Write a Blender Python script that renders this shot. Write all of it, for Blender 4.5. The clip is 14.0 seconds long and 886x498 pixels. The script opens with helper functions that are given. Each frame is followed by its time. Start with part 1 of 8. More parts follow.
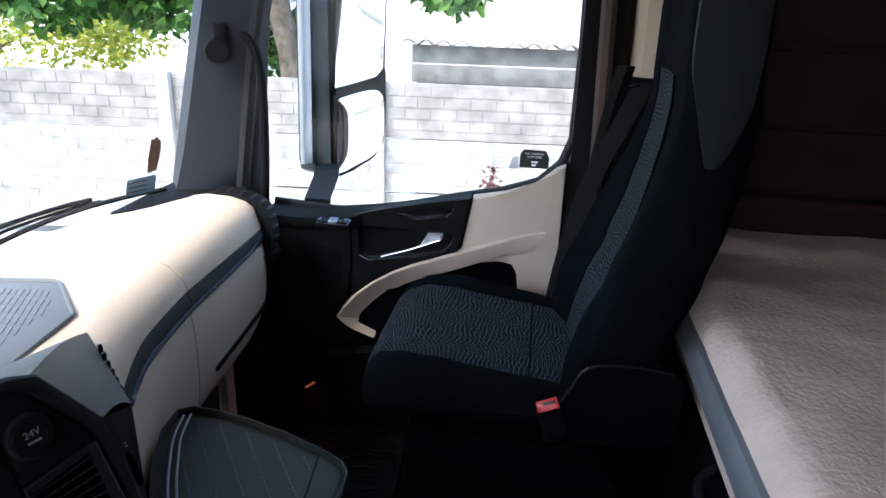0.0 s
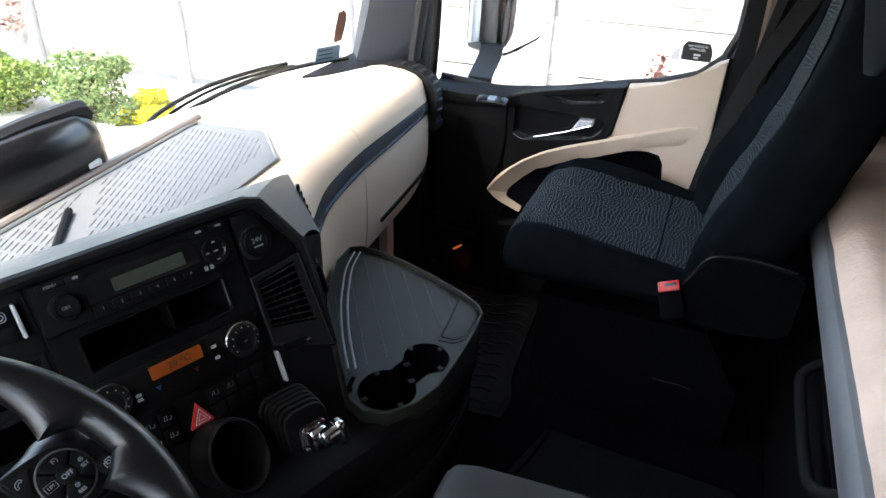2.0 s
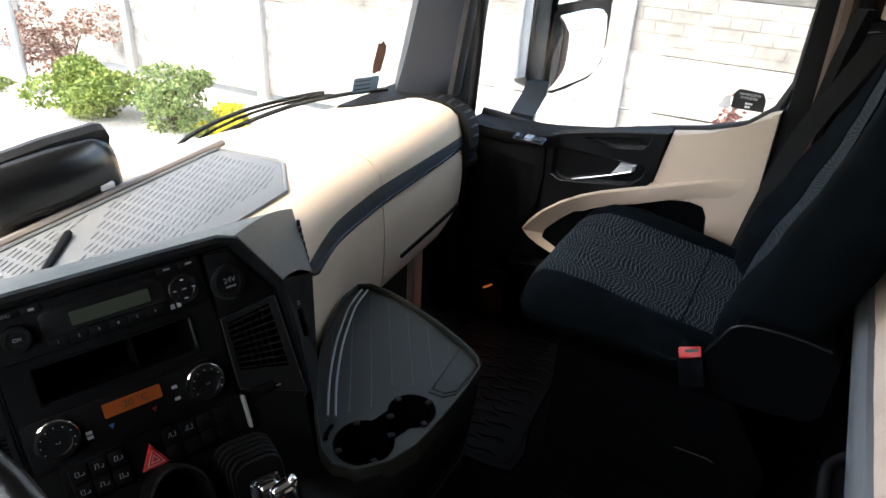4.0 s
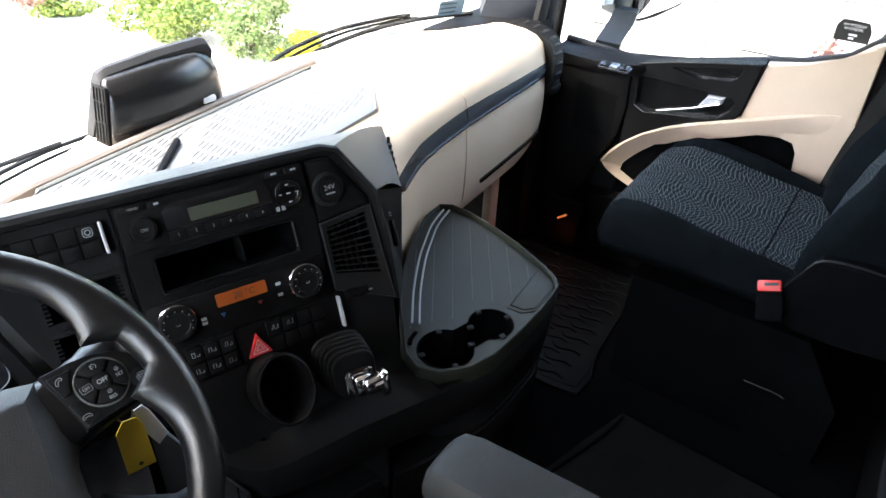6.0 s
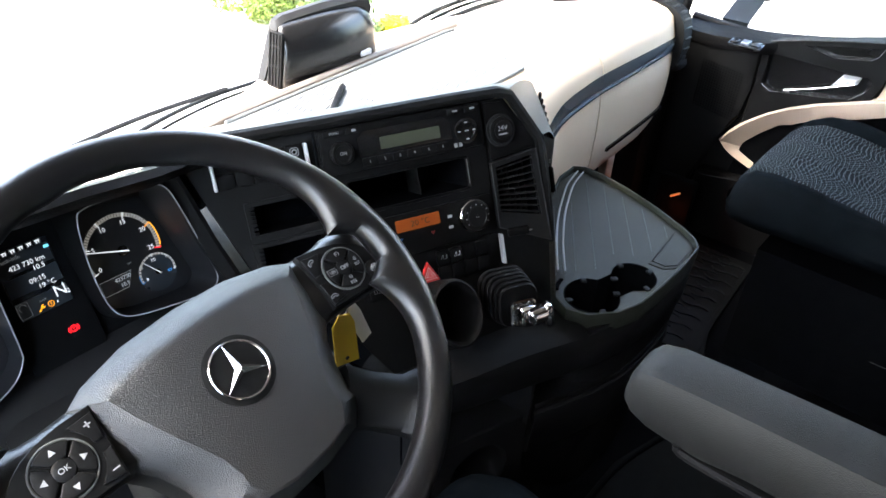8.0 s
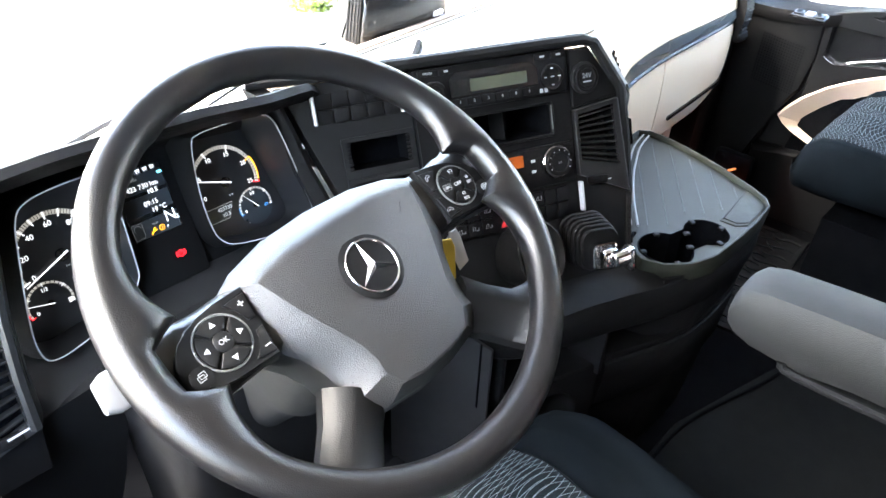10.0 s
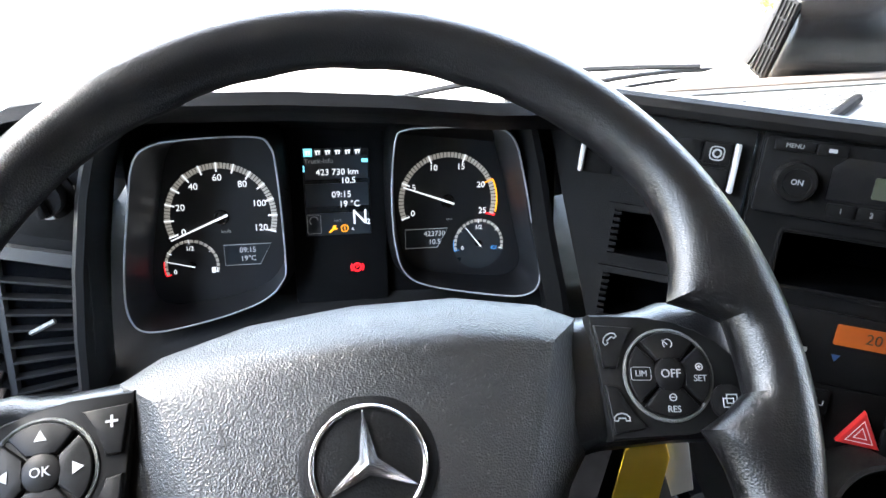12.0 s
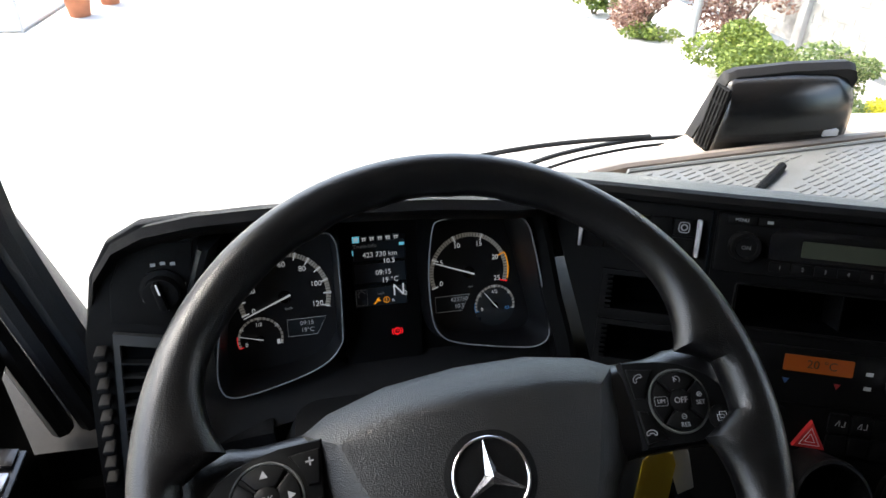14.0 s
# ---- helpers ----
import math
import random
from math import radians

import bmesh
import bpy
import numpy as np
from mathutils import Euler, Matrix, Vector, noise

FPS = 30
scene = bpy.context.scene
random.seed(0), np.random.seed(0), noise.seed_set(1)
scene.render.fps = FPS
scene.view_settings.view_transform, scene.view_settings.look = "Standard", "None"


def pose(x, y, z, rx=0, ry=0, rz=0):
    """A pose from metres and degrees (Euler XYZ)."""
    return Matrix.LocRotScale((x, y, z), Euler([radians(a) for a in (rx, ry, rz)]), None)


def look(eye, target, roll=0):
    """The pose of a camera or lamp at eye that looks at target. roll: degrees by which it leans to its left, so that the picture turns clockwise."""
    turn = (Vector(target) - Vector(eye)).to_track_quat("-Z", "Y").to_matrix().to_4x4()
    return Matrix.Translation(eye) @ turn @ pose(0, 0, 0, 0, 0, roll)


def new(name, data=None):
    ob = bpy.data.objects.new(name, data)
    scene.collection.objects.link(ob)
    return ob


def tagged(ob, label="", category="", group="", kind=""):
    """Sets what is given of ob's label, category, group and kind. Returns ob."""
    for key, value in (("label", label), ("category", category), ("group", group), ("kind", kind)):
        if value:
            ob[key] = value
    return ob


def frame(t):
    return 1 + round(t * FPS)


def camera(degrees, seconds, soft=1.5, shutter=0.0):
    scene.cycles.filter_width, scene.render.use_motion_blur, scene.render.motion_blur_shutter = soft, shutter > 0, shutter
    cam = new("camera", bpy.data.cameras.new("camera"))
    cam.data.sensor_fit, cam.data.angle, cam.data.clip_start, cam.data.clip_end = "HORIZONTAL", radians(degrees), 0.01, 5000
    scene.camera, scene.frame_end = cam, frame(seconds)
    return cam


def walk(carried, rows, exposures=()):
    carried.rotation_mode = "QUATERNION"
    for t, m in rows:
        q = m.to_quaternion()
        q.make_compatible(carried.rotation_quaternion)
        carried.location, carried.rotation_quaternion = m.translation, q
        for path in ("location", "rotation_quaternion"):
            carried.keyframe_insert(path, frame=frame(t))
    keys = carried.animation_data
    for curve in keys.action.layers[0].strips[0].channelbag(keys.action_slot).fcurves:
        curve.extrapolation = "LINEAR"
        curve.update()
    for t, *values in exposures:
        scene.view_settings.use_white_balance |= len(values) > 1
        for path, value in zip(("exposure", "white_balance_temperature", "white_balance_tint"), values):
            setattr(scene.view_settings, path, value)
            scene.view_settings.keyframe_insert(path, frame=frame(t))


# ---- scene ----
cam = camera(65.4, 14.0)
PATH = [
    (0, (-0.715, -0.276, 1.104), (1.145, -0.027, 0.413), 2.0),
    (0.5, (-0.738, -0.302, 1.091), (1.059, 0.108, 0.316), 1.9),
    (1, (-0.753, -0.308, 1.097), (0.924, 0.24, 0.155), 2.2),
    (1.5, (-0.8, -0.314, 1.147), (0.817, 0.303, 0.145), 2.4),
    (2, (-0.863, -0.326, 1.152), (0.748, 0.292, 0.142), 2.4),
    (2.5, (-0.883, -0.341, 1.161), (0.719, 0.291, 0.144), 2.3),
    (2.7, (-0.843, -0.35, 1.18), (0.75, 0.296, 0.157), 2.3),
    (4.8, (-0.745, -0.423, 1.157), (0.746, 0.489, 0.185), 2.7),
    (5, (-0.749, -0.402, 1.155), (0.715, 0.494, 0.128), 2.7),
    (5.5, (-0.783, -0.41, 1.157), (0.608, 0.514, 0.056), 2.8),
    (6, (-0.81, -0.404, 1.159), (0.567, 0.511, 0.035), 2.7),
    (6.5, (-0.834, -0.398, 1.155), (0.557, 0.492, 0.028), 2.8),
    (7, (-0.861, -0.363, 1.147), (0.515, 0.541, 0.011), 2.7),
    (7.5, (-0.918, -0.338, 1.139), (0.374, 0.673, -0.005), 2.9),
    (7.7, (-0.939, -0.337, 1.127), (0.331, 0.703, -0.015), 2.7),
    (9.8, (-1.113, -0.363, 1.072), (0.128, 0.703, -0.079), 2.5),
    (10, (-1.077, -0.32, 1.058), (0.13, 0.778, -0.099), 2.3),
    (10.2, (-1.039, -0.249, 1.035), (0.061, 0.95, -0.125), 2.4),
    (10.4, (-0.994, -0.187, 0.997), (-0.065, 1.185, -0.13), 2.5),
    (10.5, (-0.968, -0.158, 0.993), (-0.162, 1.275, -0.145), 2.5),
    (11, (-0.84, -0.122, 0.946), (-0.431, 1.445, -0.228), 2.0),
    (11.5, (-0.781, -0.124, 0.95), (-0.551, 1.43, -0.288), 2.2),
    (12, (-0.756, -0.142, 0.953), (-0.562, 1.462, -0.226), 2.1),
    (12.5, (-0.754, -0.141, 0.957), (-0.501, 1.521, -0.127), 1.9),
    (13, (-0.752, -0.143, 0.955), (-0.463, 1.516, -0.125), 1.7),
    (13.5, (-0.754, -0.139, 0.955), (-0.449, 1.503, -0.145), 1.4),
    (14, (-0.859, -0.235, 1.058), (-0.508, 1.417, -0.012), 1.7),
]
walk(cam, [(t, look(eye, target, roll)) for t, eye, target, roll in PATH], [(0, 2.45, 5800, 10), (0.5, 2.4, 5800, 10), (1.0, 3.0, 5850, 10), (1.5, 3.1, 6400, 10), (2.0, 3.25, 6550, 10), (2.7, 3.45, 6650, 10), (4.8, 2.55, 6950, 10), (5.0, 2.6, 6930, 10), (5.5, 3.4, 6850, 10), (6.5, 4.05, 6650, 10), (7.7, 4.13, 6650, 10), (9.8, 5.5, 6720, 10), (10.2, 5.15, 6670, 10), (10.5, 4.0, 6620, 10), (11, 3.5, 6520, 10), (11.5, 4.85, 6520, 10), (12.0, 4.8, 6570, 10), (12.5, 3.7, 6670, 10), (13.0, 3.15, 6770, 10), (13.5, 3.25, 6820, 10), (14, 2.75, 6820, 10)])

# ---- world, sun, exposure ----
world = bpy.data.worlds.new("world")
scene.world = world
world.use_nodes = True
wn = world.node_tree
sky = wn.nodes.new("ShaderNodeTexSky")
sky.sky_type = "NISHITA"
sky.sun_disc = False
sky.sun_elevation, sky.sun_rotation = radians(54), radians(302)
sky.air_density, sky.dust_density, sky.ozone_density = 1.0, 3.0, 1.0
wn.links.new(sky.outputs[0], wn.nodes["Background"].inputs[0])
wn.nodes["Background"].inputs[1].default_value = 0.15
sun = new("sun", bpy.data.lights.new("sun", "SUN"))
sun.data.energy, sun.data.angle, sun.data.color = 1.05, radians(20), (1.0, 0.96, 0.9)
sun.matrix_world = look((-22, 14, 36), (0, 0, 0))


def window_light(name, place, aim, wide, high, watts):
    """Daylight that falls in through the upper part of a window."""
    lamp = new(name, bpy.data.lights.new(name, "AREA"))
    lamp.data.shape, lamp.data.size, lamp.data.size_y, lamp.data.energy = "RECTANGLE", wide, high, watts
    lamp.data.color = (0.94, 0.97, 1.0)
    lamp.matrix_world = look(place, aim)


window_light("windscreen_daylight", (-0.08, 0.70, 1.12), (-0.08, -0.1, 0.55), 1.7, 0.18, 0.25)
window_light("left_window_daylight", (-1.31, 0.02, 1.31), (0.0, -0.1, 0.6), 0.66, 0.22, 0.35)
window_light("right_window_daylight", (1.11, 0.02, 1.31), (0.0, -0.1, 0.6), 0.66, 0.22, 0.3)

# ---- materials ----


def material(name, color, rough=0.6, metal=0.0, var=0.12, vscale=6.0, bump=0.0, bscale=300.0, cell=False, spec=0.5, dark=None, dist=0.002, rvar=0.06):
    m = bpy.data.materials.new(name)
    m.use_nodes = True
    nt = m.node_tree
    b = nt.nodes["Principled BSDF"]
    co = nt.nodes.new("ShaderNodeTexCoord")
    n1 = nt.nodes.new("ShaderNodeTexNoise")
    n1.inputs["Scale"].default_value, n1.inputs["Detail"].default_value = vscale, 6.0
    nt.links.new(co.outputs["Object"], n1.inputs["Vector"])
    ramp = nt.nodes.new("ShaderNodeValToRGB")
    lo = dark or tuple(c * (1 - var) for c in color)
    hi = tuple(min(1, c * (1 + var)) for c in color)
    ramp.color_ramp.elements[0].position, ramp.color_ramp.elements[1].position = 0.3, 0.7
    ramp.color_ramp.elements[0].color, ramp.color_ramp.elements[1].color = (*lo, 1), (*hi, 1)
    nt.links.new(n1.outputs["Fac"], ramp.inputs["Fac"])
    nt.links.new(ramp.outputs["Color"], b.inputs["Base Color"])
    b.inputs["Roughness"].default_value, b.inputs["Metallic"].default_value = rough, metal
    b.inputs["Specular IOR Level"].default_value = spec
    n3 = nt.nodes.new("ShaderNodeTexNoise")
    n3.inputs["Scale"].default_value, n3.inputs["Detail"].default_value = vscale * 4.3, 4.0
    nt.links.new(co.outputs["Object"], n3.inputs["Vector"])
    mr = nt.nodes.new("ShaderNodeMapRange")
    mr.inputs["To Min"].default_value, mr.inputs["To Max"].default_value = max(0.02, rough - rvar), min(1, rough + rvar)
    nt.links.new(n3.outputs["Fac"], mr.inputs["Value"])
    nt.links.new(mr.outputs["Result"], b.inputs["Roughness"])
    if bump:
        if cell:
            n2 = nt.nodes.new("ShaderNodeTexVoronoi")
            n2.inputs["Scale"].default_value = bscale
            out = n2.outputs["Distance"]
        else:
            n2 = nt.nodes.new("ShaderNodeTexNoise")
            n2.inputs["Scale"].default_value, n2.inputs["Detail"].default_value = bscale, 3.0
            out = n2.outputs["Fac"]
        nt.links.new(co.outputs["Object"], n2.inputs["Vector"])
        bp = nt.nodes.new("ShaderNodeBump")
        bp.inputs["Strength"].default_value, bp.inputs["Distance"].default_value = bump, dist
        nt.links.new(out, bp.inputs["Height"])
        nt.links.new(bp.outputs["Normal"], b.inputs["Normal"])
    return m


def glowing(name, color, strength):
    m = bpy.data.materials.new(name)
    m.use_nodes = True
    b = m.node_tree.nodes["Principled BSDF"]
    b.inputs["Base Color"].default_value = (*color, 1)
    b.inputs["Emission Color"].default_value, b.inputs["Emission Strength"].default_value = (*color, 1), strength
    return m


def clear_glass(name, tint=(0.96, 0.98, 0.97)):
    """Thin window glass: it lets the view through and mirrors a little more at grazing angles."""
    m = bpy.data.materials.new(name)
    m.use_nodes = True
    nt = m.node_tree
    nt.nodes.remove(nt.nodes["Principled BSDF"])
    tr, gl, lw, mix = (nt.nodes.new("ShaderNode" + k) for k in ("BsdfTransparent", "BsdfGlossy", "LayerWeight", "MixShader"))
    tr.inputs[0].default_value = (*tint, 1)
    gl.inputs["Roughness"].default_value = 0.01
    p, a = nt.nodes.new("ShaderNodeMath"), nt.nodes.new("ShaderNodeMath")
    p.operation, p.inputs[1].default_value = "POWER", 5.0
    a.operation, a.inputs[1].default_value, a.inputs[2].default_value = "MULTIPLY_ADD", 0.5, 0.012
    nt.links.new(lw.outputs["Facing"], p.inputs[0])
    nt.links.new(p.outputs[0], a.inputs[0])
    nt.links.new(a.outputs[0], mix.inputs[0])
    nt.links.new(tr.outputs[0], mix.inputs[1])
    nt.links.new(gl.outputs[0], mix.inputs[2])
    nt.links.new(mix.outputs[0], nt.nodes["Material Output"].inputs[0])
    return m


def fabric(name, base, line, pitch=0.0078):
    """Dark woven cloth with two crossing families of thin wavy light threads."""
    m = material(name, base, rough=0.95, var=0.25, vscale=40, bump=0.5, bscale=900, spec=0.1)
    nt = m.node_tree
    b = nt.nodes["Principled BSDF"]
    src = b.inputs["Base Color"].links[0].from_socket
    co = nt.nodes.new("ShaderNodeTexCoord")
    sep = nt.nodes.new("ShaderNodeSeparateXYZ")
    nt.links.new(co.outputs["UV"], sep.inputs[0])

    def calc(op, *args):
        n = nt.nodes.new("ShaderNodeMath")
        n.operation = op
        for i, v in enumerate(args):
            if isinstance(v, float):
                n.inputs[i].default_value = v
            else:
                nt.links.new(v, n.inputs[i])
        return n.outputs[0]

    u, v = sep.outputs[0], sep.outputs[1]
    facs = []
    for slope, phase in ((0.30, 0.0), (-0.30, 1.3)):
        wave = calc("SINE", calc("ADD", calc("ADD", calc("MULTIPLY", u, 38.0), calc("MULTIPLY", v, 17.0)), phase))
        wave2 = calc("SINE", calc("ADD", calc("ADD", calc("MULTIPLY", u, 71.0), calc("MULTIPLY", v, -29.0)), phase * 2.0))
        s = calc("ADD", calc("ADD", v, calc("MULTIPLY", u, slope)), calc("ADD", calc("MULTIPLY", wave, 0.0085), calc("MULTIPLY", wave2, 0.0022)))
        d = calc("ABSOLUTE", calc("SUBTRACT", calc("FRACT", calc("DIVIDE", s, pitch)), 0.5))
        gt = nt.nodes.new("ShaderNodeMapRange")
        gt.inputs["From Min"].default_value, gt.inputs["From Max"].default_value = 0.445, 0.475
        nt.links.new(d, gt.inputs["Value"])
        facs.append(gt.outputs["Result"])
    top = calc("MAXIMUM", facs[0], facs[1])
    n = nt.nodes.new("ShaderNodeTexNoise")
    n.inputs["Scale"].default_value = 260.0
    nt.links.new(co.outputs["UV"], n.inputs["Vector"])
    fac = calc("MULTIPLY", top, calc("MULTIPLY_ADD", n.outputs["Fac"], 1.0, 0.25))
    mix = nt.nodes.new("ShaderNodeMixRGB")
    nt.links.new(fac, mix.inputs[0])
    nt.links.new(src, mix.inputs[1])
    mix.inputs[2].default_value = (*line, 1)
    nt.links.new(mix.outputs[0], b.inputs["Base Color"])
    return m


def leafy(name, c1, c2, c3):
    m = bpy.data.materials.new(name)
    m.use_nodes = True
    nt = m.node_tree
    b = nt.nodes["Principled BSDF"]
    g = nt.nodes.new("ShaderNodeNewGeometry")
    r = nt.nodes.new("ShaderNodeValToRGB")
    r.color_ramp.elements[0].color, r.color_ramp.elements[1].color = (*c1, 1), (*c3, 1)
    e = r.color_ramp.elements.new(0.5)
    e.color = (*c2, 1)
    nt.links.new(g.outputs["Random Per Island"], r.inputs[0])
    nt.links.new(r.outputs[0], b.inputs["Base Color"])
    b.inputs["Roughness"].default_value = 0.55
    t = nt.nodes.new("ShaderNodeBsdfTranslucent")
    nt.links.new(r.outputs[0], t.inputs[0])
    mix = nt.nodes.new("ShaderNodeMixShader")
    mix.inputs[0].default_value = 0.35
    nt.links.new(b.outputs[0], mix.inputs[1])
    nt.links.new(t.outputs[0], mix.inputs[2])
    nt.links.new(mix.outputs[0], nt.nodes["Material Output"].inputs[0])
    return m


CREAM = material("cream_plastic", (0.66, 0.525, 0.375), rough=0.5, var=0.05, vscale=3, bump=0.35, bscale=700, cell=True, spec=0.35)
CREAM_EDGE = material("cream_edge_plastic", (0.17, 0.145, 0.125), rough=0.5, var=0.08, vscale=4)
BEIGE = material("beige_door_plastic", (0.57, 0.455, 0.35), rough=0.6, var=0.06, vscale=4, bump=0.3, bscale=600, cell=True, spec=0.3)
BLACK = material("black_grained_plastic", (0.0078, 0.0078, 0.0080), rough=0.52, var=0.2, vscale=9, bump=0.35, bscale=1500, cell=True, spec=0.10)
SOFT = material("black_soft_plastic", (0.0056, 0.0056, 0.0058), rough=0.48, var=0.2, vscale=12, bump=0.3, bscale=1700, cell=True, spec=0.08)
KEYMAT = material("smooth_black_key", (0.0055, 0.0057, 0.006), rough=0.45, var=0.1, vscale=20, spec=0.2)
GLOSS = material("gloss_black_plastic", (0.0075, 0.0075, 0.008), rough=0.24, var=0.1, vscale=5)
ARMGREY = material("dark_grey_armrest", (0.0100, 0.0101, 0.0097), rough=0.62, var=0.10, vscale=30, bump=0.4, bscale=900, cell=True, spec=0.22, dist=0.0006)
STALKGREY = material("light_grey_stalk_plastic", (0.10, 0.102, 0.105), rough=0.35, var=0.06, vscale=20)
TREADGREY = material("light_rubber_tread", (0.085, 0.095, 0.090), rough=0.5, var=0.1, vscale=30, spec=0.4)
# Silver; on the chrome ends its pale base paints in the bright reflection.
SILVER_SHINE = material("silver_and_chrome_shine", (0.62, 0.63, 0.64), rough=0.3, metal=0.25, var=0.03)
GLOSS2 = material("satin_black_plastic", (0.0085, 0.009, 0.0095), rough=0.34, var=0.12, vscale=8, bump=0.15, bscale=1200, cell=True, spec=0.4)
GREY = material("grey_grained_plastic", (0.102, 0.108, 0.102), rough=0.4, var=0.1, vscale=7, bump=0.4, bscale=1300, cell=True, spec=0.3)
PADGREY = material("grey_rubber_pad", (0.122, 0.128, 0.128), rough=0.5, var=0.08, vscale=5, bump=0.3, bscale=900, spec=0.4)
LINEGREY = material("light_grey_line", (0.30, 0.31, 0.31), rough=0.5, var=0.08)
FLOORMAT = material("dark_floor_mat", (0.0056, 0.0062, 0.0062), rough=0.9, var=0.25, vscale=20, bump=0.5, bscale=900, spec=0.1)
TRAYGREY = material("grey_rubber_tray", (0.0170, 0.0190, 0.0135), rough=0.55, var=0.12, vscale=9, bump=0.35, bscale=900, spec=0.28)
STRIP = material("slate_trim", (0.058, 0.068, 0.075), rough=0.24, var=0.06, vscale=4)
LEATHER = material("black_leather", (0.0042, 0.0042, 0.0046), rough=0.31, var=0.06, vscale=60, bump=0.32, bscale=1000, cell=True, spec=0.52, rvar=0.01, dist=0.0005)
HUBMAT = material("grained_hub_plastic", (0.0155, 0.0158, 0.0158), rough=0.37, var=0.12, vscale=30, bump=0.50, bscale=1050, cell=True, spec=0.75, rvar=0.03, dist=0.0008)
SPOKEMAT = material("satin_spoke_plastic", (0.0045, 0.0046, 0.0048), rough=0.50, var=0.1, vscale=20, bump=0.25, bscale=900, cell=True, spec=0.2, rvar=0.02, dist=0.0005)
KNEE = material("dark_grey_knee_plastic", (0.0082, 0.0083, 0.0085), rough=0.55, var=0.12, vscale=12, bump=0.3, bscale=1300, cell=True, spec=0.25)
SCUFF = material("worn_grey_scuff", (0.035, 0.036, 0.037), rough=0.6, var=0.2, vscale=200)
VENTGREY = material("satin_black_slat", (0.008, 0.0085, 0.009), rough=0.4, var=0.1, vscale=20, spec=0.4)
SLATE = material("slate_mirror_plastic", (0.030, 0.037, 0.041), rough=0.45, var=0.1, vscale=6, spec=0.3)
LEAFSAP = leafy("sapling_leaves", (0.07, 0.025, 0.02), (0.13, 0.055, 0.045), (0.2, 0.10, 0.08))
SIDEGREY = material("smooth_side_grey", (0.028, 0.029, 0.030), rough=0.5, var=0.1, vscale=8, bump=0.2, bscale=1200, cell=True, spec=0.3)
RINGGREY = material("silver_ring_paint", (0.30, 0.31, 0.32), rough=0.35, var=0.03)
CHROME = material("chrome", (0.75, 0.75, 0.76), rough=0.14, metal=1.0, var=0.03)
SATIN = material("satin_metal", (0.42, 0.42, 0.43), rough=0.35, metal=1.0, var=0.05)
ALU = material("grey_aluminium_rail", (0.19, 0.195, 0.20), rough=0.45, metal=0.3, var=0.08)
RUBBER = material("black_rubber", (0.008, 0.008, 0.009), rough=0.7, var=0.2, vscale=14, bump=0.3, bscale=500)
# Black carpet, and the painted-in shade of plastic recesses and low parts.
CARPET_SHADE = material("black_carpet_and_shade", (0.0030, 0.0033, 0.0040), rough=1.0, var=0.3, vscale=40, bump=0.8, bscale=1500, spec=0.02)
MATRUB = material("black_mat_rubber", (0.0042, 0.0046, 0.0050), rough=0.6, var=0.25, vscale=12, bump=0.2, bscale=400, spec=0.14)
VELOUR = material("black_velour", (0.0030, 0.0044, 0.0056), rough=1.0, var=0.35, vscale=18, bump=0.5, bscale=1400, spec=0.03)
NET = fabric("net_pattern_cloth", (0.0042, 0.0065, 0.0082), (0.125, 0.148, 0.158), 0.0090)
SEATGREY = material("blue_grey_seat_panel", (0.0095, 0.013, 0.0175), rough=0.8, var=0.15, vscale=8, bump=0.3, bscale=900, spec=0.2)
BELT = material("black_webbing", (0.0032, 0.0032, 0.0036), rough=0.9, var=0.2, vscale=30, bump=0.5, bscale=700)
SHEET = material("brown_bed_cloth", (0.74, 0.56, 0.44), rough=0.85, var=0.10, vscale=9, bump=0.8, bscale=95, spec=0.2, dist=0.0035)
WALLBROWN = material("brown_cab_lining", (0.032, 0.0175, 0.0125), rough=0.85, var=0.12, vscale=5, bump=0.3, bscale=300, spec=0.15)
BROWNSEAL = material("dark_brown_rubber", (0.06, 0.036, 0.026), rough=0.7, var=0.15)
LINING = material("cream_headliner", (0.24, 0.22, 0.20), rough=0.95, var=0.06, vscale=5, bump=0.3, bscale=500, spec=0.1)
GLASS = clear_glass("window_glass", (0.97, 0.985, 0.98))
MIRROR = material("mirror_glass", (0.9, 0.92, 0.93), rough=0.02, metal=1.0, var=0.01)
WHITEPAINT = material("white_cab_paint", (0.80, 0.83, 0.84), rough=0.25, var=0.03)
WHITE = material("white_print", (0.75, 0.76, 0.77), rough=0.6, var=0.02)
LITWHITE = glowing("lit_white_print", (0.55, 0.58, 0.62), 0.075)
TRIPGREY = glowing("pale_lcd_figures", (0.42, 0.46, 0.50), 0.035)
BANDGREY = glowing("grey_scale_band", (0.36, 0.35, 0.32), 0.026)
PRINT = material("grey_print", (0.32, 0.33, 0.34), rough=0.6, var=0.05)
DIMWHITE = glowing("dim_print", (0.35, 0.37, 0.38), 0.012)
AMBER = glowing("amber_display", (0.20, 0.042, 0.003), 0.024)
LITAMBER = glowing("amber_lamp", (0.9, 0.33, 0.01), 0.07)
LITRED = glowing("red_lamp", (0.9, 0.012, 0.02), 0.10)
LITCYAN = glowing("cyan_screen", (0.15, 0.6, 0.8), 0.08)
LITBLUE = glowing("blue_mark", (0.05, 0.25, 0.6), 0.04)
BLUEMARK = material("blue_print", (0.03, 0.09, 0.26), rough=0.5, var=0.05)
REDMARK = material("red_print", (0.20, 0.012, 0.012), rough=0.5, var=0.05)
FOOTGLOW = glowing("amber_footwell_lens", (1.0, 0.32, 0.10), 0.022)
